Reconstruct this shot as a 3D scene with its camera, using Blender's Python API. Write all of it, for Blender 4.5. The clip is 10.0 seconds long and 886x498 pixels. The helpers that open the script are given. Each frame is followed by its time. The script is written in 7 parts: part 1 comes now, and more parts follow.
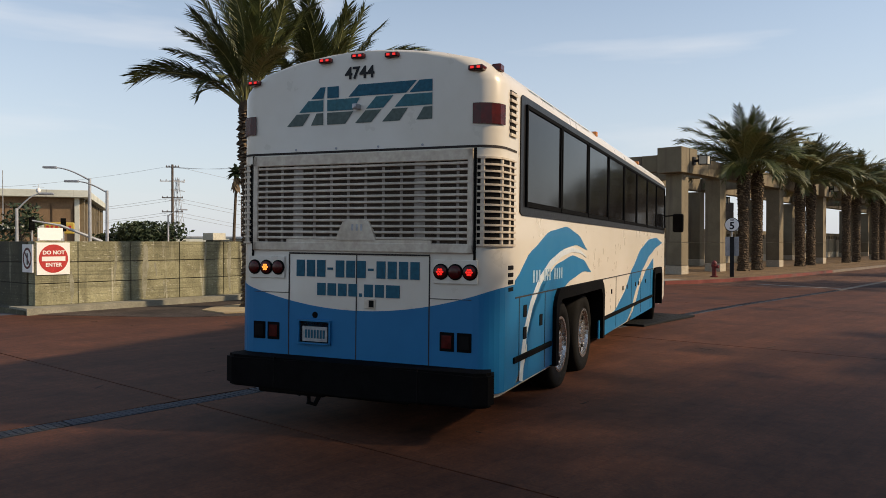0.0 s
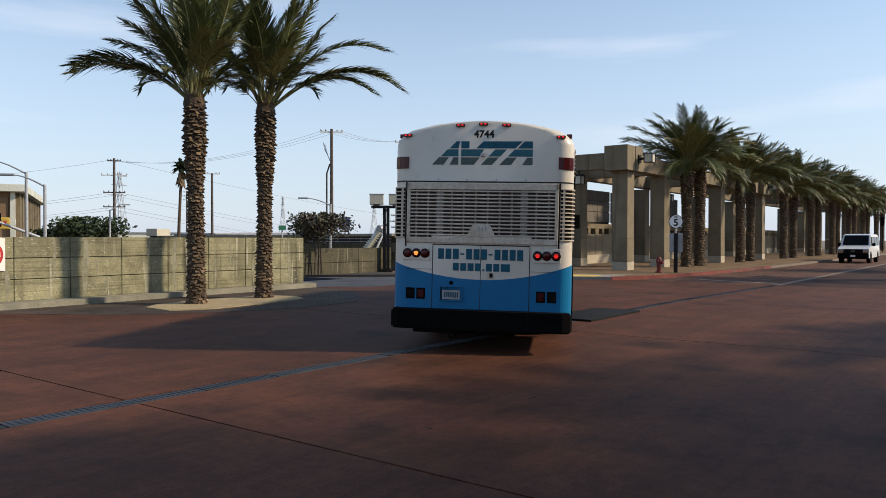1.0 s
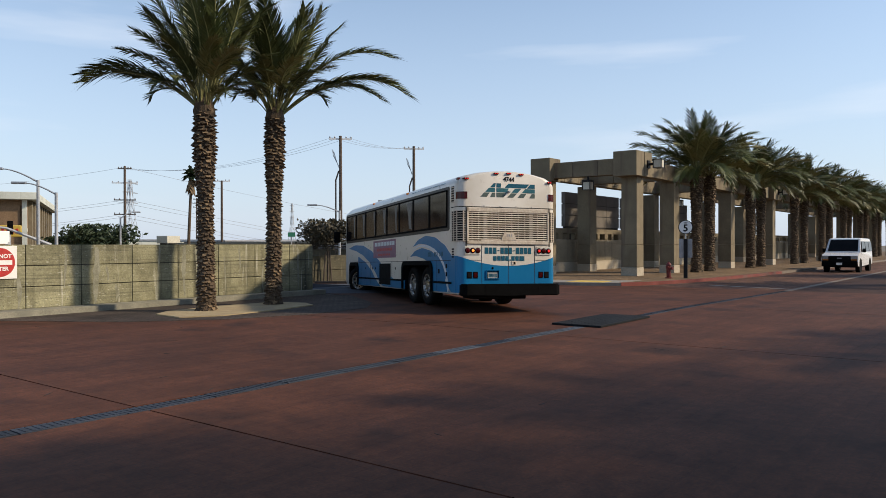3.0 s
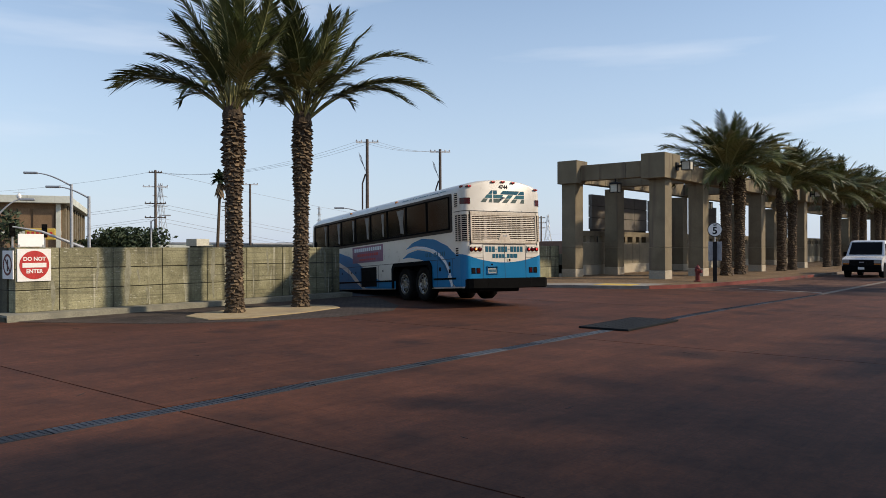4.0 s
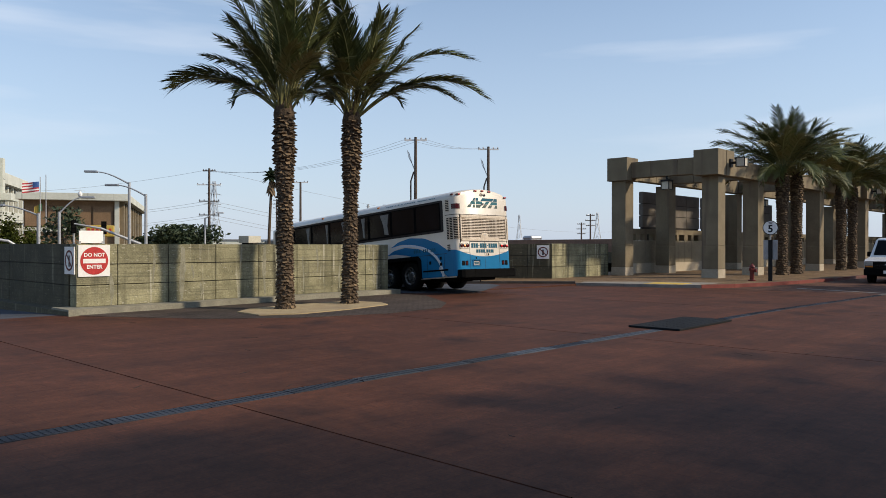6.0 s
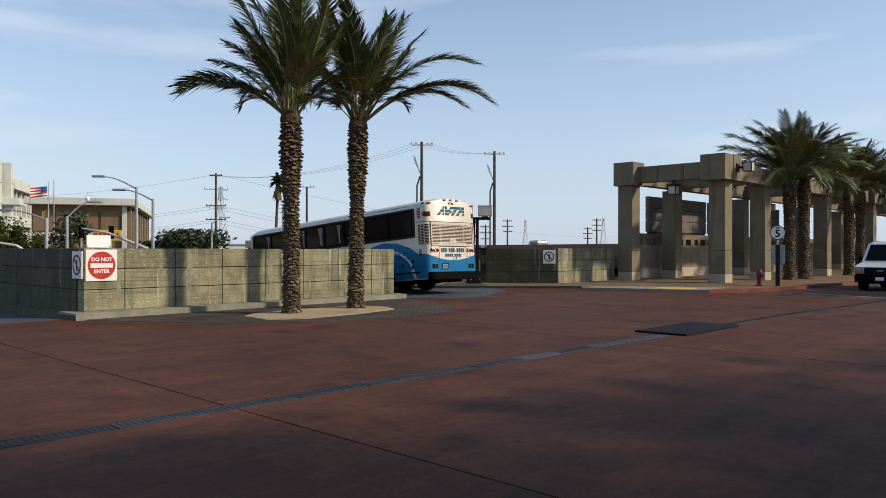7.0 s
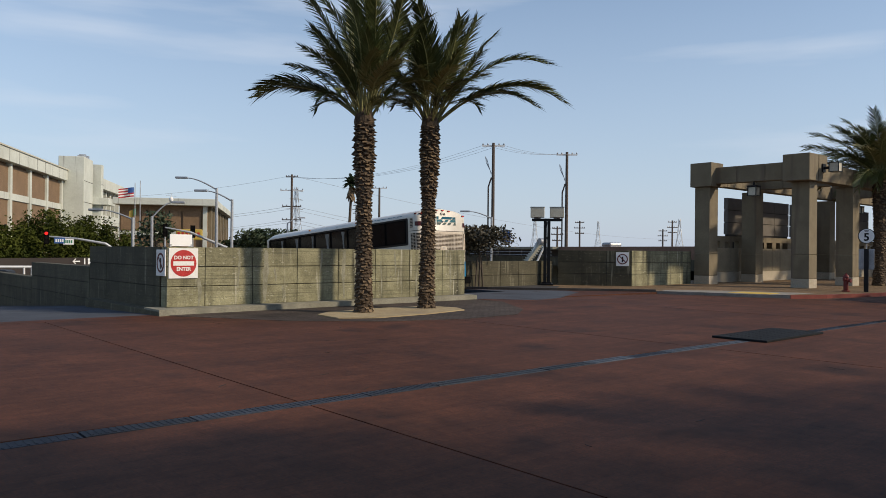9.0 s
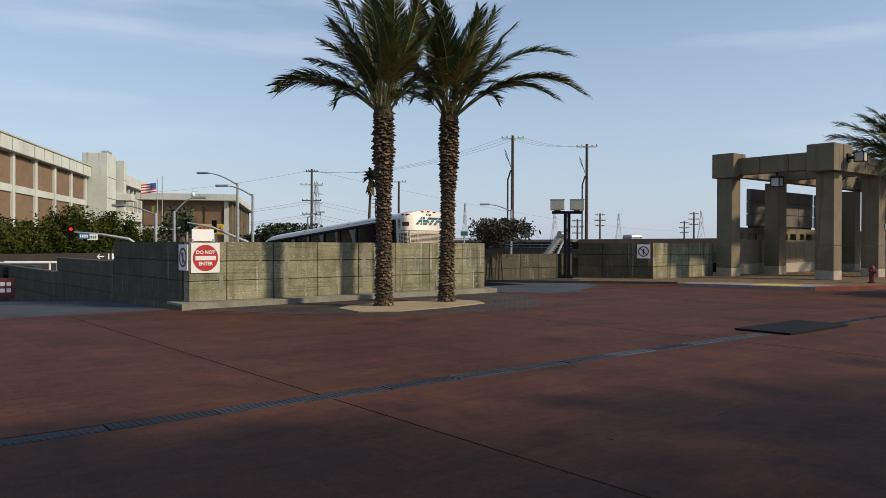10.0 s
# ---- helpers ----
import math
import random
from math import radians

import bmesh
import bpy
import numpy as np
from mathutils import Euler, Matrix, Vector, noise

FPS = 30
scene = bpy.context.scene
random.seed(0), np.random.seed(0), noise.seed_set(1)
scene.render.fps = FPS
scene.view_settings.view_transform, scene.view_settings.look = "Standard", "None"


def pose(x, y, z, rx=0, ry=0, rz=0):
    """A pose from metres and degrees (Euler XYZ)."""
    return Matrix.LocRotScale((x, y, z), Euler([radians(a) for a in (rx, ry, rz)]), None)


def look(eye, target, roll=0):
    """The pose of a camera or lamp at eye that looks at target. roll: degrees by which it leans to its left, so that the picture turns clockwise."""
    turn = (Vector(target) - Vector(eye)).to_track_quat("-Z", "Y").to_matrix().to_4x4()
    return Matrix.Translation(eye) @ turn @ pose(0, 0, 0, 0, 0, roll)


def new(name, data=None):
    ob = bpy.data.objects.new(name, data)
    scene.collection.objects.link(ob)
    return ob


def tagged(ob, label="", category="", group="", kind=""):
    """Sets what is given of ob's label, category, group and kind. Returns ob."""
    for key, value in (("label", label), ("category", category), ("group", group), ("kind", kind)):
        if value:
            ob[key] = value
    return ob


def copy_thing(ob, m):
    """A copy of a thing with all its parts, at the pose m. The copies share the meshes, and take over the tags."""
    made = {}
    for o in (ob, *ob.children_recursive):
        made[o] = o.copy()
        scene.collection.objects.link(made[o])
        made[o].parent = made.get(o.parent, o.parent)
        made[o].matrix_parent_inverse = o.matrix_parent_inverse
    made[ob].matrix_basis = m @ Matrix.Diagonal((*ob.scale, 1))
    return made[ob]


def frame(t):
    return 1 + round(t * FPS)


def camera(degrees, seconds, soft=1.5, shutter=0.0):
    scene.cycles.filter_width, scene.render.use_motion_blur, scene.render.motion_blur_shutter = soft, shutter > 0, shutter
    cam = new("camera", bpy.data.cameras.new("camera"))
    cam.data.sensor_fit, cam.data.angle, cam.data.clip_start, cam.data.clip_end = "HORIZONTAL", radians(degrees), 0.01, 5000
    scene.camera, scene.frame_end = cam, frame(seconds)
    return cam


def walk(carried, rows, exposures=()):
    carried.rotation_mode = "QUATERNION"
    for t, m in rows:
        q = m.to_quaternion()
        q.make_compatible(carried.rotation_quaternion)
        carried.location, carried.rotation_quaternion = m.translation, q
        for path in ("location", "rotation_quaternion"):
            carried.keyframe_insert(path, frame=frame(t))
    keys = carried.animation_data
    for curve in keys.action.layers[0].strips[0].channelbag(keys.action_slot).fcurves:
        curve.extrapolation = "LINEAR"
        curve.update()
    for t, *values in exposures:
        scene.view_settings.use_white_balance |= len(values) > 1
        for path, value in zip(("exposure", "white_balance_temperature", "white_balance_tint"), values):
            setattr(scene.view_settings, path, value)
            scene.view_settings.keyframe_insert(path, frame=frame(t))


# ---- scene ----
# Camera: held by hand at the kerb, turning slowly to the left.
cam = camera(61.0, 10.0, soft=0.8)
EYE = (0.0, 0.0, 1.63)
TURNS = [  # seconds, yaw, pitch, roll
    (0.0, -49.12, -0.49, -0.00),
    (0.5, -51.85, -0.88, -0.24),
    (1.0, -52.94, -0.78, -0.06),
    (1.5, -53.12, -0.90, -0.50),
    (2.0, -53.44, -0.67, -0.61),
    (2.5, -52.98, -0.27, -0.18),
    (4.0, -50.26, -0.08, 0.12),
    (4.5, -48.81, 0.97, 0.14),
    (5.0, -47.57, 0.75, 0.25),
    (5.5, -46.81, -0.28, -0.08),
    (7.0, -46.15, 0.09, -0.09),
    (7.5, -43.49, -0.11, -0.28),
    (8.0, -42.34, -0.21, -0.49),
    (8.5, -41.98, -0.09, -0.78),
    (9.0, -40.76, 0.14, -0.58),
    (9.5, -40.18, -0.17, -0.44),
    (10.0, -39.26, -0.38, -0.25)
]
LIGHT = [(0.0, 0.28, 8000, 12), (0.5, 0.34, 7500, 11), (1.0, 0.38, 7200, 10), (2.5, 0.36, 7100, 10), (4.5, 0.22, 7000, 10), (7.0, 0.2, 7000, 10), (8.0, 0.1, 7000, 10), (10.0, 0.02, 7000, 10)]
walk(cam, [(t, pose(*EYE, 90 + p, r, y)) for t, y, p, r in TURNS], LIGHT)

# World, sun, exposure
SUN_DIR = Vector((0.55, -0.84, 0.62)).normalized()
world = bpy.data.worlds.new("sky")
scene.world = world
world.use_nodes = True
wn = world.node_tree.nodes
wl = world.node_tree.links
sky = wn.new("ShaderNodeTexSky")
sky.sky_type = "NISHITA"
sky.sun_disc = False
sky.sun_elevation = math.asin(SUN_DIR.z)
sky.sun_rotation = math.atan2(SUN_DIR.x, SUN_DIR.y)
sky.air_density, sky.dust_density, sky.ozone_density = 1.0, 0.4, 2.4
wn["Background"].inputs["Strength"].default_value = 0.15
# thin high cloud, stretched along the horizon
tc = wn.new("ShaderNodeTexCoord")
mp = wn.new("ShaderNodeMapping")
mp.inputs["Scale"].default_value = (1.2, 1.2, 9.0)
cn = wn.new("ShaderNodeTexNoise")
cn.inputs["Scale"].default_value = 1.7
cn.inputs["Detail"].default_value = 5
cr = wn.new("ShaderNodeValToRGB")
cr.color_ramp.elements[0].position, cr.color_ramp.elements[1].position = 0.52, 0.80
cr.color_ramp.elements[1].color = (0.45, 0.45, 0.45, 1)
mx = wn.new("ShaderNodeMixRGB")
mx.inputs[2].default_value = (7.0, 7.2, 7.6, 1)
wl.new(tc.outputs["Generated"], mp.inputs["Vector"])
wl.new(mp.outputs["Vector"], cn.inputs["Vector"])
wl.new(cn.outputs["Fac"], cr.inputs["Fac"])
wl.new(cr.outputs["Color"], mx.inputs[0])
wl.new(sky.outputs["Color"], mx.inputs[1])
hz = wn.new("ShaderNodeSeparateXYZ")
hr = wn.new("ShaderNodeValToRGB")
hr.color_ramp.elements[0].position, hr.color_ramp.elements[1].position = 0.0, 0.42
hr.color_ramp.elements[0].color, hr.color_ramp.elements[1].color = (0.85, 0.85, 0.85, 1), (0.0, 0.0, 0.0, 1)
hm = wn.new("ShaderNodeMixRGB")
hm.inputs[2].default_value = (2.85, 3.58, 4.95, 1)
wl.new(tc.outputs["Generated"], hz.inputs["Vector"])
wl.new(hz.outputs["Z"], hr.inputs["Fac"])
wl.new(hr.outputs["Color"], hm.inputs[0])
wl.new(mx.outputs["Color"], hm.inputs[1])
wl.new(hm.outputs["Color"], wn["Background"].inputs["Color"])

sun = new("sun", bpy.data.lights.new("sun", "SUN"))
sun.data.energy, sun.data.angle, sun.data.color = 3.2, radians(2.2), (1.0, 0.87, 0.70)
sun.matrix_world = look((0, 0, 40), Vector((0, 0, 40)) - SUN_DIR)


# ---- materials ----
def surf(name, c1, c2, rough=0.8, scale=2.0, bump=0.15, metal=0.0, fine=30.0, c3=None, streak=0.0, place="Object",
         bump_dist=0.01, spec=0.5, by_object=0.0, coat=0.0, grain_mix=0.45):
    """A surface of two colours mixed at a broad and a fine scale, with relief; streak: share of vertical runs of the third colour."""
    m = bpy.data.materials.new(name)
    m.use_nodes = True
    n, l = m.node_tree.nodes, m.node_tree.links
    b = n["Principled BSDF"]
    if place == "World":
        src = n.new("ShaderNodeNewGeometry").outputs["Position"]
    else:
        src = n.new("ShaderNodeTexCoord").outputs["Object"]
    big = n.new("ShaderNodeTexNoise")
    big.inputs["Scale"].default_value, big.inputs["Detail"].default_value, big.inputs["Roughness"].default_value = scale, 6, 0.6
    small = n.new("ShaderNodeTexNoise")
    small.inputs["Scale"].default_value, small.inputs["Detail"].default_value = fine, 4
    l.new(src, big.inputs["Vector"])
    l.new(src, small.inputs["Vector"])
    ramp = n.new("ShaderNodeValToRGB")
    ramp.color_ramp.elements[0].position, ramp.color_ramp.elements[1].position = 0.32, 0.68
    ramp.color_ramp.elements[0].color, ramp.color_ramp.elements[1].color = (*c1, 1), (*c2, 1)
    l.new(big.outputs["Fac"], ramp.inputs["Fac"])
    col = ramp.outputs["Color"]
    grain = n.new("ShaderNodeMixRGB")
    grain.blend_type = "OVERLAY"
    grain.inputs[0].default_value = grain_mix
    l.new(col, grain.inputs[1])
    l.new(small.outputs["Fac"], grain.inputs[2])
    col = grain.outputs["Color"]
    if c3:
        mp = n.new("ShaderNodeMapping")
        mp.inputs["Scale"].default_value = (1.6, 1.6, 0.12) if streak else (0.5, 0.5, 0.5)
        st = n.new("ShaderNodeTexNoise")
        st.inputs["Scale"].default_value, st.inputs["Detail"].default_value = 1.5, 7
        sr = n.new("ShaderNodeValToRGB")
        cut = 0.66 - 0.2 * (streak or 0.5)
        sr.color_ramp.elements[0].position, sr.color_ramp.elements[1].position = cut, cut + 0.14
        mix = n.new("ShaderNodeMixRGB")
        mix.inputs[2].default_value = (*c3, 1)
        l.new(src, mp.inputs["Vector"])
        l.new(mp.outputs["Vector"], st.inputs["Vector"])
        l.new(st.outputs["Fac"], sr.inputs["Fac"])
        l.new(sr.outputs["Color"], mix.inputs[0])
        l.new(col, mix.inputs[1])
        col = mix.outputs["Color"]
    if by_object:
        oi = n.new("ShaderNodeObjectInfo")
        mr = n.new("ShaderNodeMapRange")
        mr.inputs["To Min"].default_value, mr.inputs["To Max"].default_value = 1 - by_object, 1 + by_object
        hsv = n.new("ShaderNodeHueSaturation")
        l.new(oi.outputs["Random"], mr.inputs["Value"])
        l.new(mr.outputs["Result"], hsv.inputs["Value"])
        l.new(col, hsv.inputs["Color"])
        col = hsv.outputs["Color"]
    l.new(col, b.inputs["Base Color"])
    rr = n.new("ShaderNodeMapRange")
    rr.inputs["To Min"].default_value, rr.inputs["To Max"].default_value = max(0.02, rough - 0.12), min(1.0, rough + 0.1)
    l.new(small.outputs["Fac"], rr.inputs["Value"])
    l.new(rr.outputs["Result"], b.inputs["Roughness"])
    b.inputs["Metallic"].default_value = metal
    b.inputs["Specular IOR Level"].default_value = spec
    b.inputs["Coat Weight"].default_value = coat
    if bump:
        bp = n.new("ShaderNodeBump")
        bp.inputs["Strength"].default_value, bp.inputs["Distance"].default_value = bump, bump_dist
        add = n.new("ShaderNodeMath")
        add.operation = "ADD"
        l.new(big.outputs["Fac"], add.inputs[0])
        l.new(small.outputs["Fac"], add.inputs[1])
        l.new(add.outputs["Value"], bp.inputs["Height"])
        l.new(bp.outputs["Normal"], b.inputs["Normal"])
    return m


def paved(name, c1, c2, c3, mortar, size, rough=0.8, bump=0.3, blend=0.5):
    """Stamped or laid pavers: a brick pattern in the relief and faintly in the colour, under broad stains."""
    m = surf(name, c1, c2, rough, 0.35, 0.0, fine=36, c3=c3, place="World", grain_mix=0.8)
    n, l = m.node_tree.nodes, m.node_tree.links
    b = n["Principled BSDF"]
    col = b.inputs["Base Color"].links[0].from_socket
    geo = n.new("ShaderNodeNewGeometry")
    br = n.new("ShaderNodeTexBrick")
    br.inputs["Scale"].default_value = 1.0
    br.inputs["Brick Width"].default_value, br.inputs["Row Height"].default_value = size
    br.inputs["Mortar Size"].default_value = 0.012
    br.inputs["Color1"].default_value, br.inputs["Color2"].default_value = (0.42, 0.42, 0.42, 1), (0.60, 0.60, 0.60, 1)
    br.inputs["Mortar"].default_value = (*mortar, 1)
    l.new(geo.outputs["Position"], br.inputs["Vector"])
    mix = n.new("ShaderNodeMixRGB")
    mix.blend_type = "OVERLAY"
    mix.inputs[0].default_value = blend
    l.new(col, mix.inputs[1])
    l.new(br.outputs["Color"], mix.inputs[2])
    l.new(mix.outputs["Color"], b.inputs["Base Color"])
    # mottling at arm's length and long rubbed tracks
    for scale, at, lo, hi, share in (((1, 1, 1), 1.1, 0.25, 0.75, 0.30), ((1, 1, 1), 7.5, 0.2, 0.8, 0.38), ((0.12, 1.6, 1), 1.3, 0.3, 0.7, 0.22), ((1.6, 0.22, 1), 1.2, 0.3, 0.7, 0.12)):
        mp = n.new("ShaderNodeMapping")
        mp.inputs["Scale"].default_value = scale
        t = n.new("ShaderNodeTexNoise")
        t.inputs["Scale"].default_value, t.inputs["Detail"].default_value, t.inputs["Roughness"].default_value = at, 7, 0.65
        r = n.new("ShaderNodeMapRange")
        r.inputs["From Min"].default_value, r.inputs["From Max"].default_value = lo, hi
        ov = n.new("ShaderNodeMixRGB")
        ov.blend_type = "OVERLAY"
        ov.inputs[0].default_value = share
        l.new(geo.outputs["Position"], mp.inputs["Vector"])
        l.new(mp.outputs["Vector"], t.inputs["Vector"])
        l.new(t.outputs["Fac"], r.inputs["Value"])
        l.new(b.inputs["Base Color"].links[0].from_socket, ov.inputs[1])
        l.new(r.outputs["Result"], ov.inputs[2])
        l.new(ov.outputs["Color"], b.inputs["Base Color"])
    b.inputs["Specular IOR Level"].default_value = 0.18
    bp = n.new("ShaderNodeBump")
    bp.inputs["Strength"].default_value, bp.inputs["Distance"].default_value = bump, 0.006
    bp.invert = True
    l.new(br.outputs["Fac"], bp.inputs["Height"])
    l.new(bp.outputs["Normal"], b.inputs["Normal"])
    return m


def glow(name, color, strength):
    m = bpy.data.materials.new(name)
    m.use_nodes = True
    b = m.node_tree.nodes["Principled BSDF"]
    b.inputs["Base Color"].default_value = (*color, 1)
    b.inputs["Emission Color"].default_value = (*color, 1)
    b.inputs["Emission Strength"].default_value = strength
    b.inputs["Roughness"].default_value = 0.25
    return m


def weathered(m, pale, dark):
    """Lime runs and pock marks laid over a concrete."""
    n, l = m.node_tree.nodes, m.node_tree.links
    b = n["Principled BSDF"]
    geo = n.new("ShaderNodeNewGeometry")
    for scale, noise_scale, lo, hi, color, share in (((5.0, 5.0, 0.35), 1.3, 0.62, 0.70, pale, 0.75), ((2.5, 2.5, 9.0), 3.2, 0.64, 0.67, pale, 0.6), ((4.0, 4.0, 9.0), 5.0, 0.66, 0.69, dark, 0.8), ((1.0, 1.0, 1.0), 28.0, 0.66, 0.70, dark, 0.7), ((0.30, 0.30, 16.0), 1.6, 0.52, 0.66, dark, 0.42), ((0.8, 0.8, 0.5), 1.1, 0.58, 0.72, dark, 0.45)):
        col = b.inputs["Base Color"].links[0].from_socket
        mp = n.new("ShaderNodeMapping")
        mp.inputs["Scale"].default_value = scale
        mp.inputs["Location"].default_value = (noise_scale, 3.1 * noise_scale, 0.7)
        t = n.new("ShaderNodeTexNoise")
        t.inputs["Scale"].default_value, t.inputs["Detail"].default_value = noise_scale, 5
        r = n.new("ShaderNodeValToRGB")
        r.color_ramp.elements[0].position, r.color_ramp.elements[1].position = lo, hi
        r.color_ramp.elements[1].color = (share, share, share, 1)
        mix = n.new("ShaderNodeMixRGB")
        mix.inputs[2].default_value = (*color, 1)
        l.new(geo.outputs["Position"], mp.inputs["Vector"])
        l.new(mp.outputs["Vector"], t.inputs["Vector"])
        l.new(t.outputs["Fac"], r.inputs["Fac"])
        l.new(r.outputs["Color"], mix.inputs[0])
        l.new(col, mix.inputs[1])
        l.new(mix.outputs["Color"], b.inputs["Base Color"])
    return m


PLAZA = paved("stamped_concrete", (0.068, 0.0254, 0.0132), (0.102, 0.0378, 0.0196), (0.043, 0.0177, 0.0104), (0.36, 0.36, 0.36), (0.42, 0.21), 0.75, 0.35, 0.28)
STREET = paved("paver_street", (0.098, 0.049, 0.032), (0.140, 0.072, 0.048), (0.062, 0.033, 0.023), (0.12, 0.12, 0.12), (0.9, 0.32), 0.85, 0.5, 0.95)
WALKWAY = paved("paver_walk", (0.165, 0.110, 0.062), (0.225, 0.150, 0.085), (0.125, 0.08, 0.045), (0.2, 0.2, 0.2), (0.22, 0.11), 0.85, 0.4, 0.6)
APRON = paved("paver_apron", (0.058, 0.045, 0.037), (0.090, 0.070, 0.058), (0.045, 0.036, 0.031), (0.15, 0.15, 0.15), (0.20, 0.10), 0.85, 0.4, 0.7)
ASPHALT = surf("asphalt", (0.06, 0.068, 0.083), (0.088, 0.097, 0.115), 0.9, 0.5, 0.4, fine=60, c3=(0.05, 0.052, 0.058), place="World", spec=0.15)
ROADBED = surf("dark_asphalt", (0.055, 0.031, 0.024), (0.076, 0.043, 0.034), 0.85, 0.4, 0.4, fine=60, c3=(0.033, 0.022, 0.020), place="World", spec=0.12)
EARTH = surf("dry_ground", (0.12, 0.10, 0.075), (0.19, 0.16, 0.12), 0.95, 0.08, 0.4, fine=3, place="World")
GAP = surf("joint_filler", (0.022, 0.018, 0.016), (0.04, 0.032, 0.028), 0.95, 3, 0.2)
CONC = weathered(surf("board_concrete", (0.160, 0.150, 0.087), (0.335, 0.318, 0.195), 0.9, 1.6, 0.6, fine=24, c3=(0.060, 0.057, 0.036), streak=0.62, place="World", bump_dist=0.02, by_object=0.12), (0.52, 0.50, 0.40), (0.05, 0.048, 0.035))
# wall concrete with stains, plus shade put into its base colour
CONC_SHADED = weathered(surf("stained_shaded_concrete", (0.054, 0.048, 0.029), (0.098, 0.087, 0.052), 0.9, 1.1, 0.5, fine=22, c3=(0.052, 0.046, 0.027), streak=0.4, place="World", bump_dist=0.02, by_object=0.12), (0.24, 0.22, 0.15), (0.04, 0.036, 0.024))
CONC_BASE = surf("footing_concrete", (0.20, 0.19, 0.145), (0.30, 0.285, 0.22), 0.9, 1.3, 0.4, fine=25, c3=(0.17, 0.165, 0.13), place="World")
LIME = surf("lime_stain", (0.18, 0.175, 0.12), (0.31, 0.30, 0.23), 0.95, 5, 0.4, fine=30, c3=(0.2, 0.19, 0.13), place="World")
STUCCO = surf("tan_concrete", (0.150, 0.121, 0.076), (0.215, 0.176, 0.113), 0.9, 0.9, 0.35, fine=26, c3=(0.13, 0.10, 0.07), streak=0.5, place="World")
STUCCO_PALE = surf("pale_plinth", (0.36, 0.31, 0.23), (0.46, 0.40, 0.31), 0.9, 0.9, 0.3, fine=26, place="World")
# paler copy of tan_concrete, sunlight on the screen panels put into the colour
SCREEN_SUNLIT = surf("sunlit_tan_concrete", (0.22, 0.185, 0.125), (0.31, 0.262, 0.18), 0.9, 0.9, 0.35, fine=26, c3=(0.17, 0.14, 0.095), streak=0.4, place="World")
PANEL_GREY = surf("grey_block", (0.11, 0.098, 0.082), (0.16, 0.14, 0.12), 0.9, 1.4, 0.3, fine=20, place="World", by_object=0.1)
SOIL = surf("decomposed_granite", (0.32, 0.24, 0.13), (0.42, 0.33, 0.19), 0.95, 3, 0.6, fine=45, c3=(0.25, 0.19, 0.12), place="World")
KERB = surf("kerb_concrete", (0.20, 0.18, 0.15), (0.29, 0.265, 0.225), 0.9, 1.5, 0.3, fine=30, place="World")
KERB_DARK = surf("dark_kerb", (0.030, 0.028, 0.027), (0.055, 0.05, 0.046), 0.9, 1.5, 0.3, fine=30, place="World")
KERB_RED = surf("red_kerb_paint", (0.15, 0.026, 0.018), (0.21, 0.042, 0.030), 0.75, 2.5, 0.3, fine=30, c3=(0.13, 0.065, 0.05), place="World")
YELLOW = surf("yellow_tactile_paint", (0.55, 0.36, 0.05), (0.66, 0.45, 0.09), 0.8, 2.5, 0.3, fine=30)
LINE = surf("road_paint", (0.30, 0.28, 0.24), (0.42, 0.40, 0.35), 0.85, 4, 0.2, fine=40, c3=(0.3, 0.26, 0.23))
TANBAND = surf("gutter_concrete", (0.14, 0.11, 0.085), (0.20, 0.16, 0.125), 0.85, 2, 0.2, fine=40)
STEEL = surf("grate_steel", (0.028, 0.034, 0.045), (0.05, 0.06, 0.078), 0.7, 2, 0.2, metal=0.1, fine=40, by_object=0.4, spec=0.3)
STEEL_WORN = surf("worn_grate_steel", (0.055, 0.064, 0.078), (0.10, 0.115, 0.135), 0.6, 2, 0.2, metal=0.3, fine=40, by_object=0.5, spec=0.4)
PLATE = surf("road_plate_steel", (0.008, 0.0095, 0.011), (0.016, 0.018, 0.020), 0.8, 1.5, 0.3, metal=0.0, fine=60, spec=0.15)
BLACK = surf("black_rubber", (0.004, 0.004, 0.004), (0.007, 0.007, 0.007), 0.75, 4, 0.15, fine=60, spec=0.03)
BLACK_PAINT = surf("black_enamel", (0.008, 0.008, 0.009), (0.014, 0.014, 0.016), 0.4, 4, 0.05, spec=0.2)
TYRE = surf("tyre_rubber", (0.006, 0.006, 0.006), (0.013, 0.012, 0.011), 0.9, 6, 0.3, fine=40, spec=0.1)
CHROME = surf("polished_alloy", (0.50, 0.49, 0.47), (0.64, 0.63, 0.61), 0.25, 5, 0.05, metal=0.9)
WHITE = surf("white_coach_paint", (0.65, 0.595, 0.50), (0.75, 0.70, 0.61), 0.32, 0.5, 0.0, fine=5, coat=0.25, grain_mix=0.08)
BLUE = surf("blue_coach_paint", (0.003, 0.150, 0.325), (0.004, 0.170, 0.365), 0.36, 0.6, 0.0, fine=5, coat=0.05, spec=0.2, grain_mix=0.06)
TEAL = surf("teal_vinyl", (0.006, 0.088, 0.138), (0.009, 0.105, 0.158), 0.5, 3, 0.0, spec=0.2)
TEAL_MID = surf("muted_teal_vinyl", (0.026, 0.130, 0.160), (0.034, 0.148, 0.180), 0.5, 3, 0.0, spec=0.2)
TEAL_GREY = surf("grey_teal_vinyl", (0.082, 0.115, 0.105), (0.098, 0.132, 0.120), 0.5, 3, 0.0, spec=0.2)
PALE_STRIPE = surf("pale_vinyl_stripe", (0.55, 0.62, 0.66), (0.64, 0.70, 0.73), 0.35, 3, 0.0)
